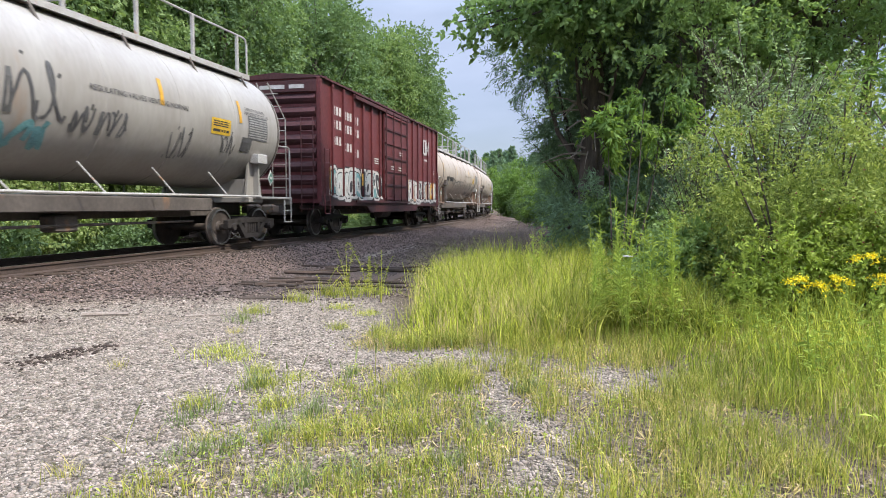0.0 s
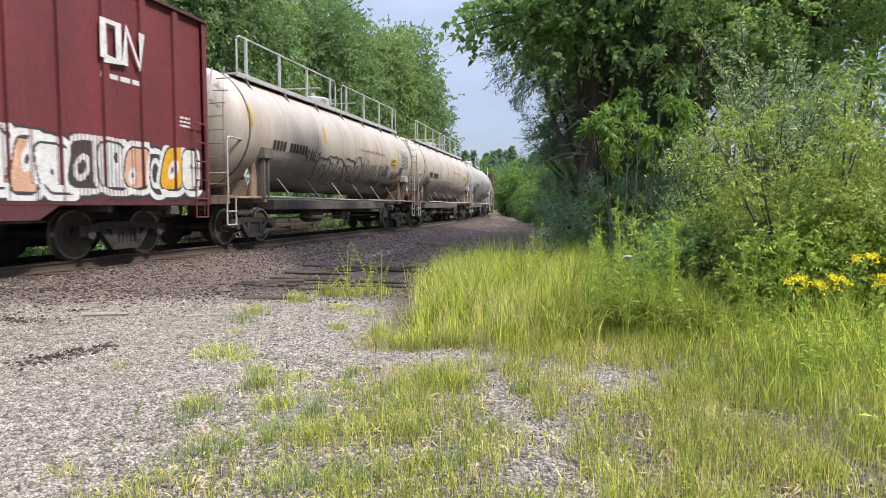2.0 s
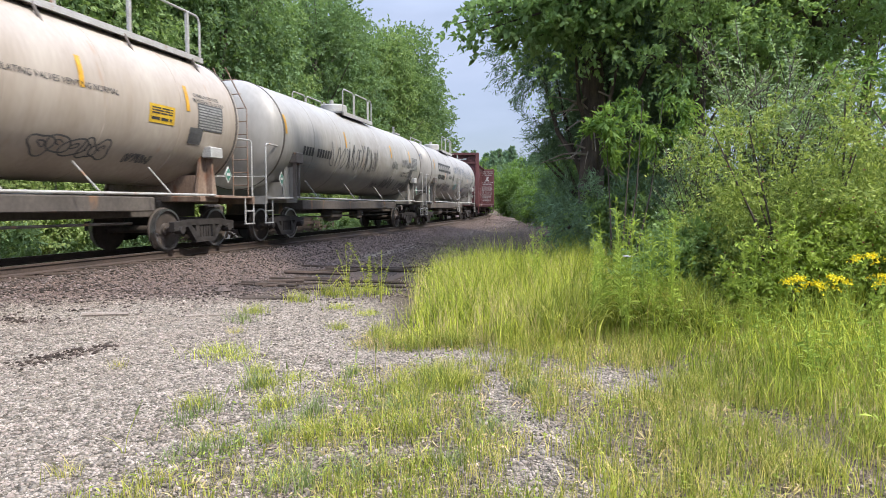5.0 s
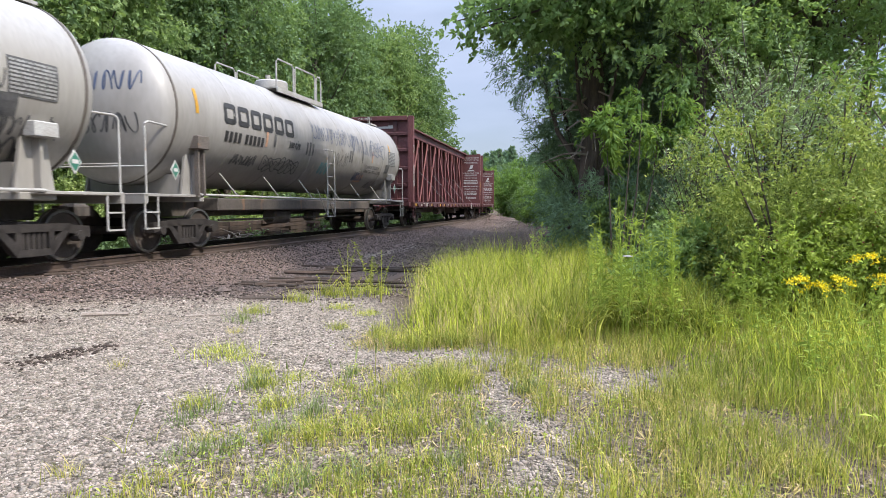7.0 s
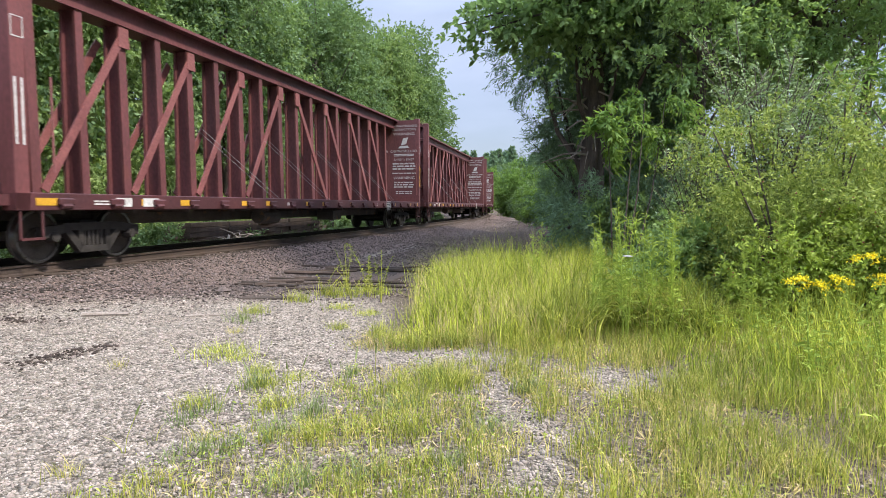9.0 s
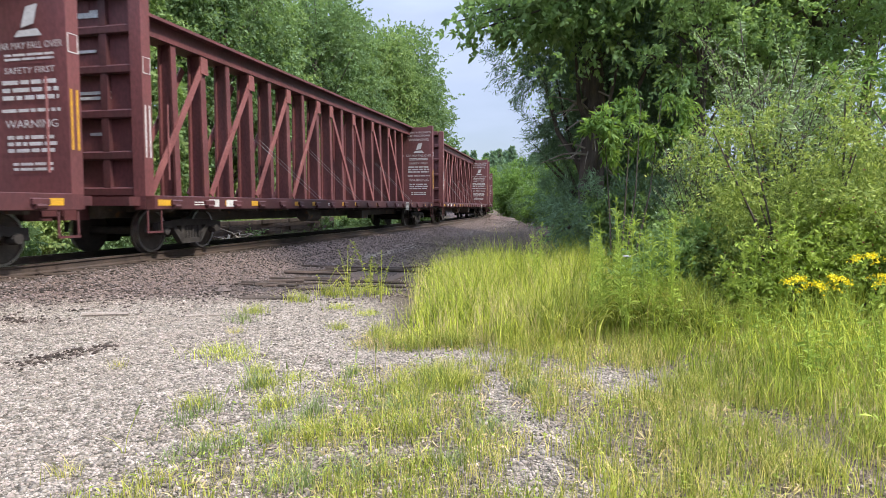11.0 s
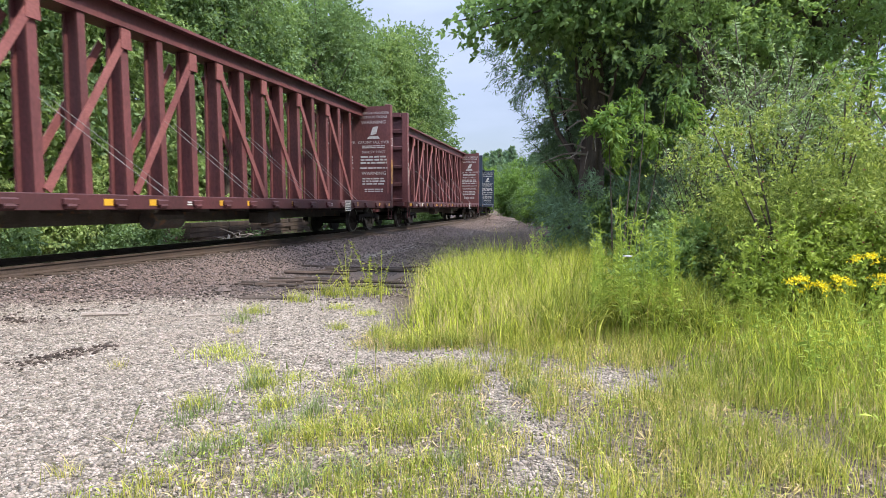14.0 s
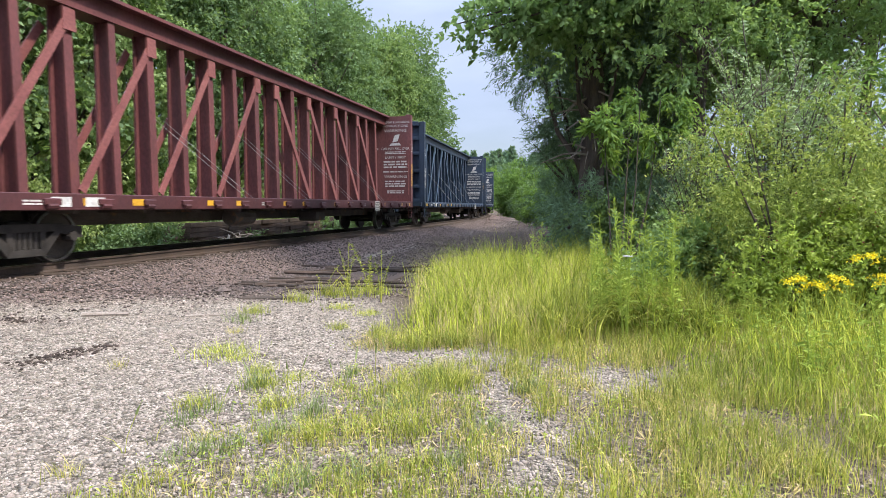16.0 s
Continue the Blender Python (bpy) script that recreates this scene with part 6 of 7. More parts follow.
def silver_shrub():
    """Arching stems with side branches that carry two ranks of slender leaves."""
    rs = np.random.RandomState(51)
    ob = tagged(new("silver_shrub"), "tall arching shrub with slender silvery green leaves", "shrub", "shrubs along the verge")
    sh, P, D = Shape(), [], []

    def leafy(a, b, sag, n_):
        side_ = unit(np.cross(b - a, np.array([0, 0, 1.0]) + rs.normal(0, 0.3, 3)))
        for i in range(n_):
            t = 0.12 + 0.88 * (i + rs.rand() * 0.5) / n_
            P.append(a + (b - a) * t - np.array([0, 0, sag * t * t]))
            D.append(side_ * (1 if i % 2 else -1) + unit(b - a) * 0.55 + rs.normal(0, 0.22, 3) + np.array([0, 0, 0.25]))

    for i in range(30):
        h, ang = 3.9 * rs.uniform(0.5, 1.05), rs.uniform(0, 6.28)
        out = np.array([math.cos(ang), math.sin(ang), 0]) * rs.uniform(0.15, 0.8)
        t = np.linspace(0, 1, 7)[:, None]
        pts = out * 0.15 + out * t ** 1.7 + np.array([[0, 0, h]]) * (t - 0.1 * t ** 3)
        sh.tube([tuple(p) for p in pts], 0.02, 5, r2=0.004, caps=False)
        leafy(pts[3], pts[6], 0.0, 26)
        for j in range(9):
            u = rs.uniform(0.25, 0.95)
            a_ = np.array([np.interp(u, t[:, 0], pts[:, k]) for k in range(3)])
            az = rs.uniform(0, 6.28)
            ln = rs.uniform(0.35, 0.85) * (1.2 - 0.6 * u)
            b_ = a_ + np.array([math.cos(az), math.sin(az), rs.uniform(0.7, 1.7)]) * ln * 0.75
            sh.tube([tuple(a_), tuple((a_ + b_) / 2 + np.array([0, 0, 0.03])), tuple(b_)], 0.007, 4, r2=0.003, caps=False)
            leafy(a_, b_, 0.1 * ln, int(38 * ln) + 6)
    ln = 0.09 * rs.uniform(0.6, 1.2, len(P))
    v, q = leaf_quads(np.array(P), unit(np.array(D)), ln, ln * 0.3, rs, 0.6)
    tagged(part("stem", sh, M_bark, ob), kind="stuff")
    part("foliage", quick_mesh("foliage", v, q, L_olive), None, ob)
    return ob


OLIVE = silver_shrub()
put(OLIVE, 4.5, 8.8, 0, 1.06, True)
put(OLIVE, 3.7, 9.0, 110, 0.75)
put(OLIVE, 5.3, 9.4, 200, 0.95)
put(OLIVE, 6.6, 9.2, 300, 0.8)
ROSE_L = mound(53, 1.3, 1.1, 2.1, 6)
_rl = random.Random(56)
for _i in range(22):
    ROSE_L.append((_rl.uniform(-1.25, 1.25), _rl.uniform(-1.0, 1.0), _rl.uniform(0.5, 2.2), 0.36, 0.36, 0.24))
ROSE = shrub("berry_shrub", "dense green shrub dotted with small red berries", 52, ROSE_L, 3000, 0.32, 14, 0.052, L_rose, wide=0.42, stems=18, berries=220, gather=5, splay=1.1)
put(ROSE, 4.3, 7.7, 0, 1.0, True)
put(ROSE, 5.4, 7.4, 120, 1.05)
put(ROSE, 6.4, 6.6, 310, 1.1)
put(ROSE, 5.0, 8.6, 40, 1.15)
put(ROSE, 7.4, 7.9, 80, 1.3)
BRAMBLE = shrub("bramble", "sunlit yellow-green bramble at the front of the shrubs", 57, mound(58, 0.75, 0.6, 1.75, 10), 620, 0.3, 11, 0.07, L_weed, wide=0.42, stems=10, berries=90, gather=5, splay=1.1)
put(BRAMBLE, 3.8, 7.0, 0, 0.9, True)
put(BRAMBLE, 4.5, 6.8, 130, 1.0)
put(BRAMBLE, 5.1, 6.9, 250, 1.05)
DARKU = shrub("shade_shrub", "dark shaded shrub under the trees", 54, mound(55, 1.7, 1.5, 2.6, 8), 1300, 0.45, 12, 0.12, L_oak, wide=0.5, stems=14)
put(DARKU, 4.2, 13.8, 0, 0.8, True)
put(DARKU, 4.4, 11.4, 90, 0.8)
put(DARKU, 3.5, 8.9, 60, 0.62)
put(DARKU, 6.6, 11.8, 180, 1.0)
put(DARKU, 8.8, 10.8, 270, 1.1)
put(DARKU, 5.3, 17.5, 30, 1.1)
put(DARKU, 6.2, 21, 140, 1.2)
put(DARKU, 7.4, 26, 200, 1.2)
put(DARKU, 10.5, 9.6, 10, 1.2)


# ---- grasses and weeds ----
def blades(pts, h, w, bend, rs, az=None, k=3):
    """Bent tapering blades: vertices and faces."""
    n_ = len(pts)
    a = rs.uniform(0, 2 * np.pi, n_) if az is None else az
    d = np.stack([np.cos(a), np.sin(a), 0 * a], 1)
    f_ = a + np.pi / 2 + rs.normal(0, 0.5, n_)
    s_ = np.stack([np.cos(f_), np.sin(f_), 0 * a], 1)
    V = []
    for i in range(k + 1):
        t = i / k
        p = pts + d * (h * bend * t ** 2)[:, None] + np.array([[0, 0, 1.0]]) * (h * (t - 0.35 * bend * t ** 3))[:, None]
        ww = (w * (1 - t * 0.93) / 2)[:, None]
        V += [p - s_ * ww, p + s_ * ww]
    v = np.stack(V, 1)
    f = np.array([(2 * i, 2 * i + 1, 2 * i + 3, 2 * i + 2) for i in range(k)])
    q = f[None] + (np.arange(n_) * 2 * (k + 1))[:, None, None]
    return v.reshape(-1, 3), q.reshape(-1, 4)


def grass_patch(name, label, pts, h, w, bend, m_, seed):
    rs = np.random.RandomState(seed)
    pts = np.array([(x, y, ground_z(x, y) - 0.01) for x, y in pts])
    n_ = len(pts)
    v, q = blades(pts, h(pts[:, 0], pts[:, 1]) * rs.uniform(0.55, 1.1, n_), w * rs.uniform(0.6, 1.3, n_), rs.uniform(0.1, bend, n_), rs)
    return tagged(new(name, quick_mesh(name, v, q, m_)), label, "grass", kind="stuff")


def tufted(rs, n_, inside, box, tuft=0.07, per=12):
    """Points gathered in tufts inside a region."""
    out = []
    while len(out) < n_:
        x, y = rs.uniform(box[0], box[1]), rs.uniform(box[2], box[3])
        p = inside(x, y)
        if rs.rand() > p:
            continue
        m_ = rs.randint(3, per)
        out += [(x + a, y + b) for a, b in rs.normal(0, tuft, (m_, 2))]
    return out[:n_]


def tall_zone(x, y):
    left = -0.5 + 0.12 * math.sin(y * 3) + 0.03 * (y - 8)
    front = 6.7 + 0.2 * math.sin(x * 4) + 0.5 * noise.noise((x * 2.3, 1.0, 4.0)) + (0.2 if x < 0 else 0)
    if x < left - 0.35 or y < front:
        return 0.0
    right = smooth01(3.4 - x, 0, 0.6)
    return right * (1.0 if y < 11.5 else 0.6) * smooth01(x, left - 0.4, left + 0.7) ** 1.5


rs_ = np.random.RandomState(101)
grass_patch("tall_grass", "tall bright green meadow grass at the edge of the lot", tufted(rs_, 15000, tall_zone, (-0.9, 3.4, 6.6, 13.5)), lambda x, y: (0.42 + 0.26 * np.clip((y - 6.8) / 0.9, 0, 1) + 0.27 * np.clip((y - 7.5) / 2, 0, 1)) * (0.42 + 0.58 * np.clip((x + 0.75) / 1.3, 0, 1)) * (0.92 + 0.28 * np.sin(x * 3.1 + y * 2.3) * np.sin(y * 4.7 - x * 1.7)), 0.011, 1.15, L_grass, 102)
grass_patch("tall_grass", "tall yellow-green grass going to seed", tufted(rs_, 3000, tall_zone, (-0.9, 3.4, 6.6, 12)), lambda x, y: 0.55 + 0.2 * np.clip((y - 7) / 2, 0, 1), 0.009, 0.6, L_dry, 103)


grass_patch("arching_grass", "broad arching green blades at the front of the tall grass", tufted(rs_, 2600, lambda x, y: tall_zone(x, y) * smooth01(x, 0.6, 1.6), (0.6, 3.6, 6.4, 8.2), 0.05, 14), lambda x, y: 0.75 + 0 * x, 0.016, 1.5, L_green, 111)
grass_patch("arching_grass", "short arching blades along the ragged edge of the tall grass", tufted(rs_, 2600, lambda x, y: smooth01(noise.noise((x * 1.7, y * 1.7, 6)), -0.1, 0.3), (-0.75, 2.8, 6.4, 7.5), 0.06, 14), lambda x, y: 0.26 + 0 * x, 0.009, 1.5, L_green, 112)


def rough_zone(x, y):
    """Waist-high rough growth towards the wood."""
    return smooth01(x, 1.5 + (6.5 - y) * 0.25, 3.2) if 3.0 < y < 10 else 0.0


grass_patch("rough_grass", "rank grass and weeds beside the shrubs", tufted(rs_, 14000, rough_zone, (1.2, 7, 3.2, 9.5)), lambda x, y: 0.2 + 0.45 * np.clip((x - 1.6) / 2.4, 0, 1) + 0.2 * np.clip((y - 5) / 3, 0, 1), 0.01, 0.7, L_grass, 104)
grass_patch("rough_grass", "dry straw among the rank grass", tufted(rs_, 4500, rough_zone, (1.2, 7, 3.0, 8)), lambda x, y: 0.22 + 0.2 * np.clip((x - 1.6) / 2.4, 0, 1), 0.006, 0.8, L_dry, 105)


def low_zone(x, y):
    n1 = noise.noise((x * 1.6, y * 1.6, 9)) * 0.5 + 0.5
    g = grassy(x, y)
    return max(0.0, min(1.0, g * (0.25 + 1.2 * smooth01(n1, 0.35, 0.65))))


grass_patch("low_grass", "short green weeds and grass growing through gravel", tufted(rs_, 30000, low_zone, (-2.4, 4.2, 0.5, 7.2), 0.05, 14), lambda x, y: 0.09 + 0.11 * np.clip(x / 2 + 0.5, 0, 1), 0.006, 0.95, L_low, 106)
grass_patch("low_grass", "dry straw-coloured stubble among the weeds", tufted(rs_, 9000, low_zone, (-2.3, 4.2, 1.0, 7.2), 0.06, 10), lambda x, y: 0.07 + 0.06 * np.clip(x / 2 + 0.5, 0, 1), 0.0045, 1.1, L_dry, 107)
grass_patch("green_grass", "fresh green blades scattered over the lot", tufted(rs_, 17000, low_zone, (-2.3, 4.2, 1.0, 7.2), 0.035, 16), lambda x, y: 0.14 + 0.14 * np.clip(x / 2 + 0.5, 0, 1), 0.0065, 0.7, L_green, 108)
grass_patch("bank_grass", "grass along the foot of the far bank", tufted(rs_, 9000, lambda x, y: 1.0 if track_lat(x, y)[0] < -3.6 else 0.0, (-22, -5, 3, 40), 0.15, 14), lambda x, y: 0.4 + 0 * x, 0.03, 0.6, L_far, 109)

# dark blue-green clumps of coarse grass standing in the gravel
for n_, (cx, cy, cr, ch) in enumerate(((-1.49, 5.03, 0.17, 0.20), (-1.68, 4.37, 0.20, 0.15), (-1.73, 4.21, 0.12, 0.08), (-1.30, 3.69, 0.16, 0.16), (-1.06, 3.96, 0.14, 0.20), (-0.87, 4.29, 0.14, 0.22), (-0.33, 4.34, 0.20, 0.20), (-0.07, 5.19, 0.16, 0.22), (-0.44, 3.34, 0.17, 0.20), (0.28, 4.01, 0.20, 0.18), (-2.55, 8.03, 0.22, 0.22), (-0.81, 5.46, 0.12, 0.14), (-1.50, 3.64, 0.14, 0.12), (-0.79, 3.27, 0.15, 0.18), (0.64, 4.87, 0.16, 0.20), (0.05, 3.48, 0.14, 0.14))):
    grass_patch("grass_clump", "clump of dark blue-green grass growing in gravel",
                tufted(rs_, 85, lambda x, y, cx=cx, cy=cy, cr=cr: max(0.0, 1.0 - math.hypot(x - cx, (y - cy) * 0.8) / cr), (cx - cr, cx + cr, cy - cr * 1.3, cy + cr * 1.3), 0.03, 10),
                lambda x, y, ch=ch: ch + 0 * x, 0.0075, 1.05, L_blue, 300 + n_)



def tuft(seed, n_, h, r, m_, w=0.006):
    rs = np.random.RandomState(seed)
    p = np.concatenate([rs.normal(0, r, (n_, 2)), np.zeros((n_, 1))], 1)
    v, q = blades(p, h * rs.uniform(0.5, 1.1, n_), w * rs.uniform(0.6, 1.3, n_), rs.uniform(0.2, 0.9, n_), rs)
    return tagged(new("grass_tuft", quick_mesh("grass_tuft", v, q, m_)), "small tuft of green grass growing in the gravel", "grass tuft", kind="stuff")


T1, T2, T3 = tuft(1, 260, 0.17, 0.14, L_grass), tuft(2, 160, 0.22, 0.09, L_green, 0.007), tuft(3, 60, 0.16, 0.05, L_low)
for _i, (_t, _x, _y, _s) in enumerate(((T1, -2.2, 6.25, 1.15), (T2, -2.55, 8.6, 1.0), (T3, -2.06, 3.4, 1.0), (T1, -1.95, 6.0, 0.8), (T2, -1.45, 5.1, 0.9), (T2, -1.6, 5.5, 0.8), (T2, -1.8, 4.55, 0.85), (T3, -2.95, 5.7, 0.9), (T1, -1.0, 8.6, 0.8), (T1, -1.5, 9.1, 0.9), (T2, -1.25, 7.6, 0.8), (T2, -1.2, 4.5, 1.0), (T1, -1.25, 5.3, 0.7), (T2, -0.8, 3.9, 1.0), (T2, -1.75, 10.2, 1.5), (T1, -1.2, 10.6, 1.6), (T2, -2.2, 9.6, 1.2), (T1, -0.9, 3.3, 0.8), (T3, -1.5, 3.9, 1.0), (T3, -2.4, 7.3, 1.0), (T2, -0.3, 4.9, 1.2), (T2, -0.2, 4.0, 1.1), (T2, 0.1, 5.0, 1.3))):
    put(_t, _x, _y, _rr.uniform(0, 360), _s, first=_t.location.length < 1e-6)

# tall leafy weeds, some with yellow blooms
GOLD = [shoots("goldenrod", "tall leafy goldenrod stalk not yet in bloom", 200 + k, 2, 1.42, 0.14, 90, 0.15, L_weed, wide=0.12, least=0.85, rise=1.5, category="weed", group="tall weeds at the verge", curve=0.1) for k in range(3)]
_gp = [(1.62, 6.9, 0.8), (1.8, 7.1, 0.88), (1.97, 6.8, 1.12), (2.05, 7.2, 0.9), (2.2, 7.0, 0.95), (2.35, 7.3, 0.86), (2.42, 6.7, 0.95), (2.52, 6.8, 0.9), (3.18, 6.6, 0.85), (3.55, 6.6, 1.06), (2.0, 7.6, 0.8), (1.35, 9.2, 0.9), (3.9, 6.1, 0.7), (4.3, 5.7, 0.75), (2.75, 7.2, 0.75), (4.6, 6.2, 0.8), (1.9, 7.3, 0.95), (2.3, 6.75, 0.92), (2.1, 7.45, 0.98)]
for _i, (_x, _y, _s) in enumerate(_gp):
    put(GOLD[_i % 3], _x, _y, _rr.uniform(0, 360), _s, first=_i < 3)


def bloom(seed):
    ob = shoots("blooming_goldenrod", "goldenrod with bright yellow flower plumes", seed, 4, 0.98, 0.3, 30, 0.1, L_weed, wide=0.18, category="weed", group="yellow flowers at the verge", curve=0.2)
    rs = np.random.RandomState(seed)
    for i in range(3):
        a = rs.uniform(0, 6.28)
        c = np.array([math.cos(a) * 0.2 * rs.rand(), math.sin(a) * 0.2 * rs.rand(), 0.86 + 0.16 * rs.rand()])
        P = []
        for j in range(5):
            b_ = a + rs.normal(0, 0.9)
            n_ = 32
            t = rs.rand(n_, 1)
            P.append(c + np.array([math.cos(b_), math.sin(b_), 0.25]) * t * 0.17 - np.array([[0, 0, 0.09]]) * t ** 2 + rs.normal(0, 0.009, (n_, 3)))
        P = np.concatenate(P)
        v, q = leaf_quads(P, unit(rs.normal(0, 1, P.shape)), np.full(len(P), 0.018), np.full(len(P), 0.014), rs)
        tagged(part("flower_plume", quick_mesh("flower_plume", v, q, M_flower), None, ob, "bright yellow flower plume"), kind="stuff")
    return ob


BL = bloom(300)
for _i, (_x, _y, _s) in enumerate(((2.84, 4.85, 1.0), (3.46, 4.9, 0.97), (3.62, 5.1, 1.12))):
    put(BL, _x, _y, _i * 80, _s, first=_i == 0)
# thin leaning weed at the edge of the ballast
LW = [shoots("leaning_weed", "spindly weed leaning over the ballast edge", 400 + k, 3, 1.05, 0.5, 75, 0.08, L_green, wide=0.22, category="weed", group="weeds at the ballast", curve=0.3) for k in range(2)]
for _i, (_x, _y, _r, _s) in enumerate(((-1.2, 10.3, 160, 1.05), (-1.6, 10.6, 20, 0.8), (-1.9, 10.2, 250, 0.6), (-0.95, 9.7, 200, 0.8), (-1.4, 9.9, 100, 0.6))):
    put(LW[_i % 2], _x, _y, _r, _s, first=_i < 2)
# single foxtail stalks in the gravel
def foxtail(seed):
    rr_ = random.Random(seed)
    ob = tagged(new("foxtail_grass"), "thin foxtail stalk with a dark bristly seed head", "grass stalk", "foxtails in the gravel")
    st_ = Shape()
    dx, dy, h_ = rr_.uniform(-0.1, 0.1), rr_.uniform(-0.05, 0.05), rr_.uniform(0.2, 0.3)
    st_.tube([(0, 0, -0.02), (dx * 0.3, dy * 0.3, h_ * 0.5), (dx, dy, h_)], 0.002, 5)
    part("stalk", st_, L_green, ob)
    hd = Shape().tube([(dx, dy, h_), (dx * 1.15, dy * 1.1, h_ + 0.03), (dx * 1.5, dy * 1.3, h_ + 0.075)], 0.008, 6, r2=0.003)
    part("seed_head", hd, L_blue, ob, "dark bristly seed head")
    v, q = blades(np.zeros((5, 3)), np.full(5, h_ * 0.7), np.full(5, 0.006), np.full(5, 0.7), np.random.RandomState(seed))
    tagged(part("blade", quick_mesh("blade", v, q, L_green), None, ob), kind="stuff")
    return ob


FOX = [foxtail(k) for k in range(4)]
for _i, (_x, _y) in enumerate(((-1.16, 4.95), (-1.3, 4.45), (-1.05, 4.6), (-0.85, 5.0), (-1.2, 4.85), (-0.55, 5.1), (-0.42, 5.4), (-0.15, 5.25), (-1.5, 4.1), (-0.7, 4.7), (-0.3, 5.8), (0.1, 5.6), (-1.9, 3.7), (0.3, 5.2))):
    put(FOX[_i % 4], _x, _y, _rr.uniform(0, 360), _rr.uniform(0.8, 1.2), first=_i < 4)
# white umbel
q_ = shoots("white_umbel", "thin weed with a small flat white flower head", 450, 1, 1.0, 0.05, 8, 0.08, L_weed, category="weed", group="tall weeds at the verge")
um = Shape()
for _i in range(40):
    _a, _r = _i * 2.4, 0.008 * math.sqrt(_i)
    um.box(math.cos(_a) * _r - 0.006, math.cos(_a) * _r + 0.006, math.sin(_a) * _r - 0.006, math.sin(_a) * _r + 0.006, 1.0, 1.01)
part("flower_head", um, M_white, q_, "white flower head")
put(q_, 1.95, 6.7, 0, 0.95, True)

# ---- clutter on the ground ----
def stick(x0, y0, x1, y1, r, label, m_=M_deadwood, name="stick"):
    z0, z1 = ground_z(x0, y0) + r * 0.7, ground_z(x1, y1) + r * 0.7
    mid = ((x0 + x1) / 2 + 0.02, (y0 + y1) / 2 + 0.03, (z0 + z1) / 2)
    return tagged(new(name, Shape().tube([(x0, y0, z0), mid, (x1, y1, z1)], r, 7, r2=r * 0.75).mesh(name, m_)), label, "stick", "wood scraps on the lot")


stick(-4.55, 7.95, -4.03, 8.1, 0.034, "weathered broken stick lying on the gravel")
stick(-3.35, 8.2, -2.95, 8.35, 0.016, "thin weathered twig lying on the gravel")
stick(-6.6, 10.5, -6.0, 10.7, 0.03, "dark scrap of wood on the ballast", M_tie)
stick(-6.3, 7.9, -5.9, 8.1, 0.015, "thin weathered twig lying on the gravel")
for _x0, _y0, _rz, _l in ((-2.75, 9.75, 8, 0.8), (-1.1, 10.9, 12, 2.2), (-0.6, 12.4, 20, 2.4), (-0.9, 13.6, 80, 2.4)):
    _t = new("old_tie", Shape().box(-_l / 2, _l / 2, -0.11, 0.11, -0.1, 0.07, bevel=0.015).mesh("old_tie", M_tie))
    _t.matrix_basis = pose(_x0, _y0, ground_z(_x0, _y0) - 0.045, 0, 0, _rz)
    tagged(_t, "old dark wooden tie half buried at the ballast edge", "railroad tie", "discarded ties")
for _i, (_x, _y, _s) in enumerate(((-3.62, 10.4, 0.12), (-0.25, 6.95, 0.07), (0.2, 7.0, 0.06), (0.35, 6.9, 0.05))):
    _v = STONE_V * np.array([1.3, 1, 0.6]) * _s * (1 + 0.2 * np.sin(np.arange(21).reshape(7, 3) + _i))
    _o = new("rock", Shape().add(_v.tolist(), STONE_F.tolist()).mesh("rock", M_bstone))
    _o.matrix_basis = pose(_x, _y, ground_z(_x, _y) + 0.02, 0, 0, _i * 50)
    tagged(_o, "dark rock lying on the gravel", "rock", "rocks on the lot")
# dark scraps of wood strewn over the near-black patch
_wr = random.Random(31)
for _i in range(22):
    _x, _y = _wr.uniform(-3.2, -0.6), _wr.uniform(10.8, 15.0)
    _a, _l = _wr.uniform(-0.5, 0.5), _wr.uniform(0.25, 0.7)
    stick(_x - math.cos(_a) * _l, _y - math.sin(_a) * _l, _x + math.cos(_a) * _l, _y + math.sin(_a) * _l, _wr.uniform(0.02, 0.05), "dark rotting scrap of wood on near-black ground", M_tie, "wood_scrap")
# stack of old ties beyond the track
_me = Shape().box(-1.3, 1.3, -0.115, 0.115, -0.09, 0.09, bevel=0.015).mesh("discarded_tie", M_tie)
for _k in range(5):
    for _j in range(6):
        _p = on_track(23.7 + _k * 2.65 + _rr.uniform(-0.1, 0.1), -4.4 - 0.26 * _j)
        for _l in range(5 if _j < 4 else 4):
            _o = new("discarded_tie", _me)
            _o.matrix_basis = pose(_p.x, _p.y, ground_z(_p.x, _p.y) + 0.09 + 0.185 * _l, 0, 0, 90 + math.degrees(heading(30)) + _rr.uniform(-3, 3))
            tagged(_o, "old grey-brown wooden tie in a stack beyond the track", "railroad tie", "stacked ties")
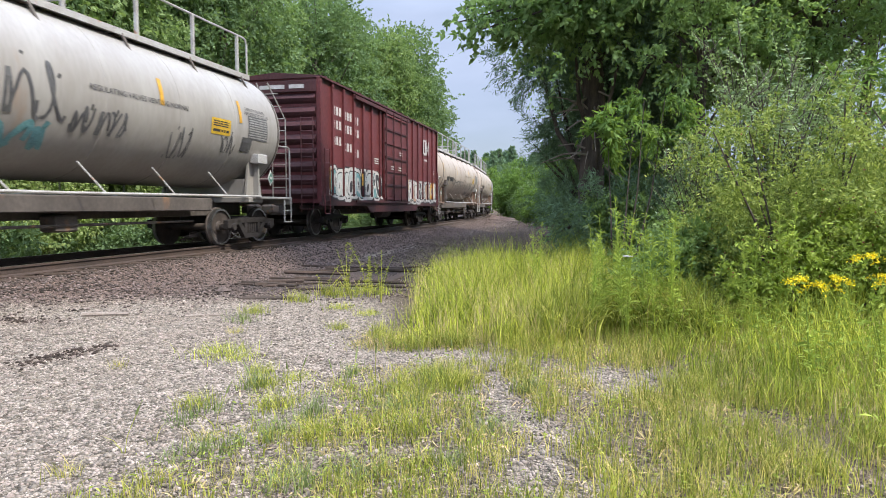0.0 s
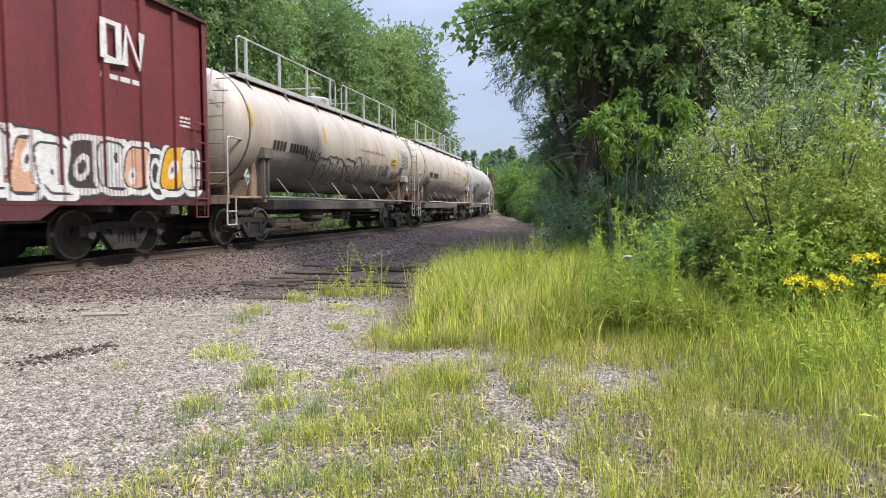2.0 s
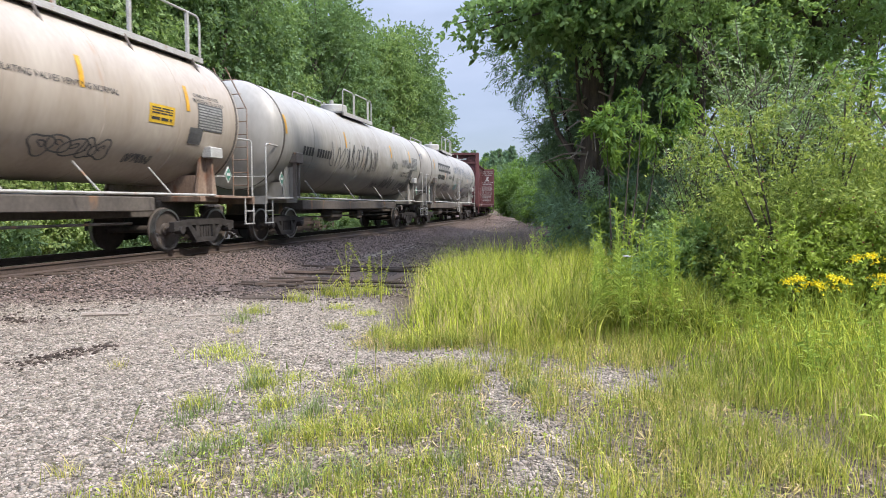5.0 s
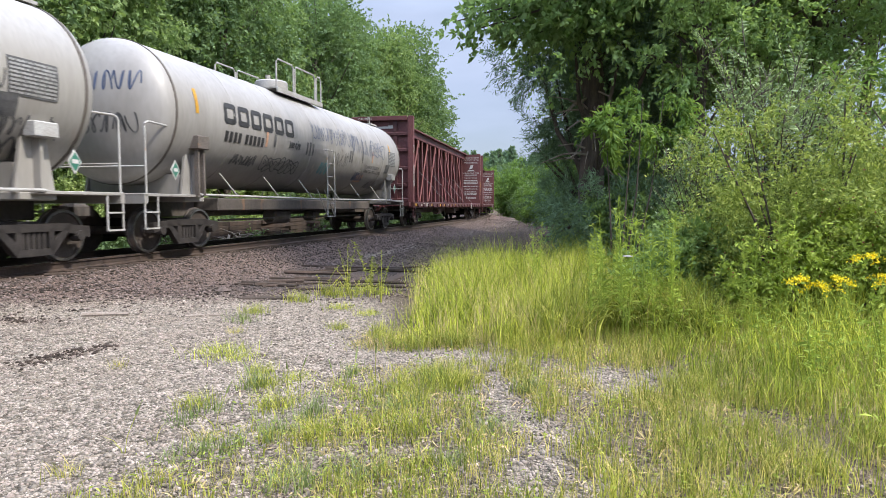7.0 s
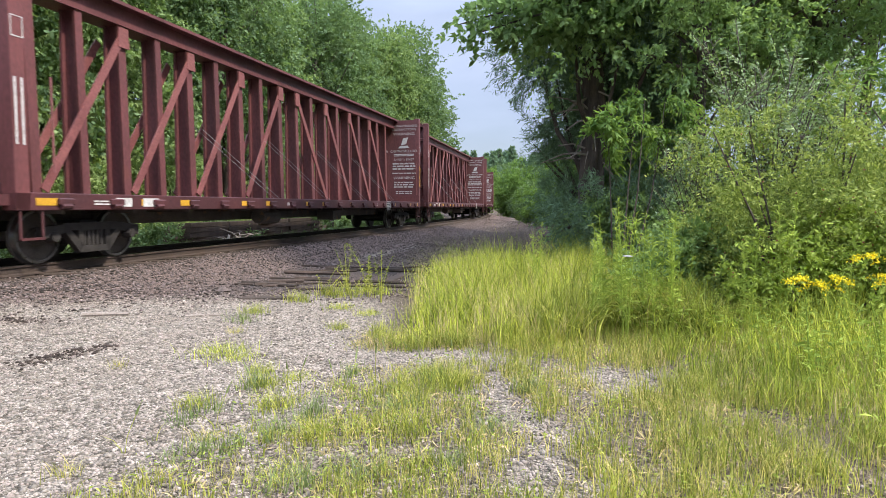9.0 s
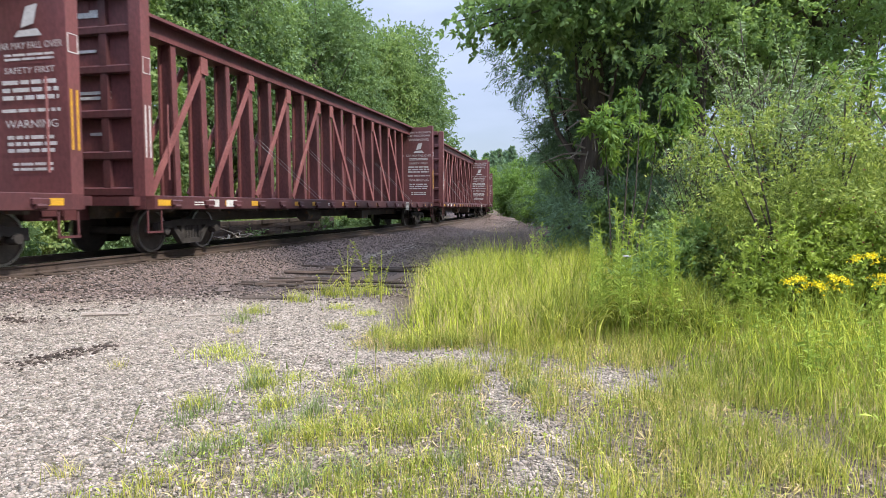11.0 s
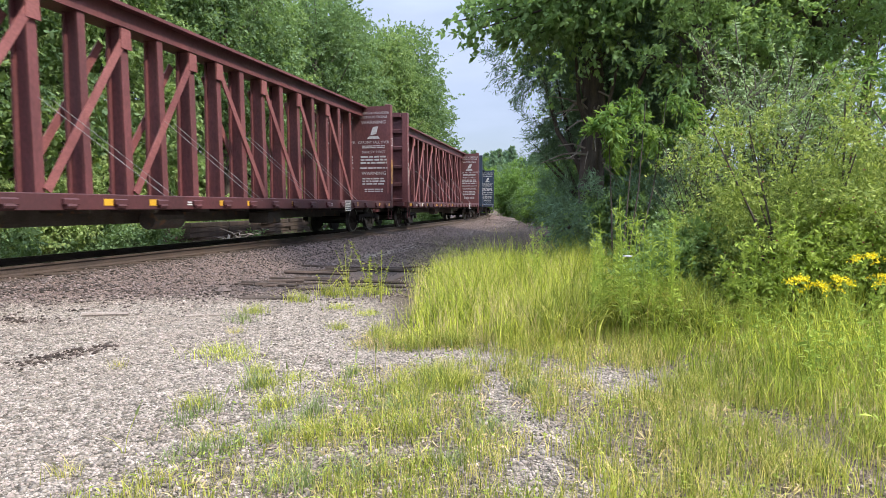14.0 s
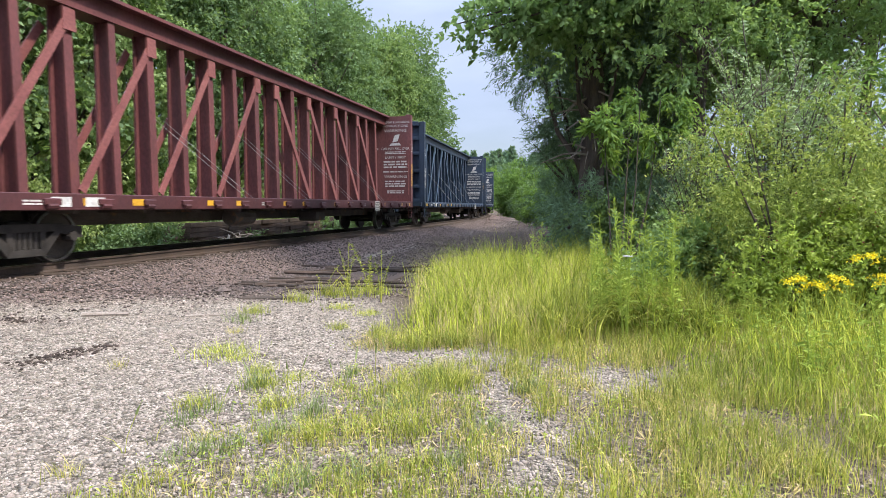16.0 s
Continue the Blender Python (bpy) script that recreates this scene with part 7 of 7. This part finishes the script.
# bleached dead branches
db = Shape()
for _i in range(9):
    _a = _rr.uniform(0, 6.28)
    _p = Vector((_rr.uniform(-0.4, 0.4), _rr.uniform(-0.3, 0.3), 0.05))
    _e = _p + Vector((math.cos(_a) * 0.9, math.sin(_a) * 0.9, _rr.uniform(0.1, 0.6)))
    db.tube([_p, _p.lerp(_e, 0.5) + Vector((0, 0, 0.1)), _e], 0.04, 6, r2=0.012)
_o = tagged(new("dead_branch", db.mesh("dead_branch", M_deadwood)), "bleached dead branches lying beyond the track", "branch")
_p = on_track(24.4, -3.6)
_o.matrix_basis = pose(_p.x, _p.y, ground_z(_p.x, _p.y), 0, 0, 0)

SWAY += [(bough, 0.15, 0.3), (BL, 1.0, 1.0)] + [(g, 1.6, k * 1.3) for k, g in enumerate(GOLD)] + [(g, 2.2, k * 2.1) for k, g in enumerate(LW)] + [(OLIVE, 0.6, 2.0), (SUMAC, 0.8, 0.7)]


def ground_leaves(name, label, n_, zone, box, lo, hi, zmax, m_, seed, slim=0.3):
    """Small broad leaves of creeping weeds."""
    rs = np.random.RandomState(seed)
    xy = tufted(rs, n_, zone, box, 0.06, 16)
    p = np.array([(x, y, ground_z(x, y)) for x, y in xy])
    p[:, 2] += zmax * rs.rand(n_) ** 2
    dd = unit(rs.normal(0, 1, (n_, 3)) * np.array([[1, 1, 0.5]]) + np.array([[0, 0, 0.3]]))
    ln = rs.uniform(lo, hi, n_)
    v, q = leaf_quads(p, dd, ln, ln * slim, rs)
    return tagged(new(name, quick_mesh(name, v, q, m_)), label, "weeds", kind="stuff")


ground_leaves("creeping_weed", "small green leaves of low creeping weeds", 16000, low_zone, (-1.9, 4.2, 1.5, 7.2), 0.015, 0.04, 0.12, L_weed, 120)
ground_leaves("dry_litter", "dry brown plant litter on the ground", 12000, low_zone, (-1.9, 4.2, 1.5, 7.2), 0.03, 0.09, 0.03, L_dry, 121, 0.12)
ground_leaves("rank_weed", "leafy weeds among the rank grass", 12000, rough_zone, (1.2, 6.5, 3.2, 9), 0.04, 0.11, 0.5, L_weed, 122, 0.16)
grass_patch("straw_rim", "brown straw at the foot of the tall grass", tufted(rs_, 2200, lambda x, y: 1.0 if abs(y - 6.85 - 0.2 * math.sin(x * 4)) < 0.35 else 0.0, (-0.8, 2.6, 6.4, 7.4)), lambda x, y: 0.15 + 0 * x, 0.005, 1.3, L_dry, 123)


motions()
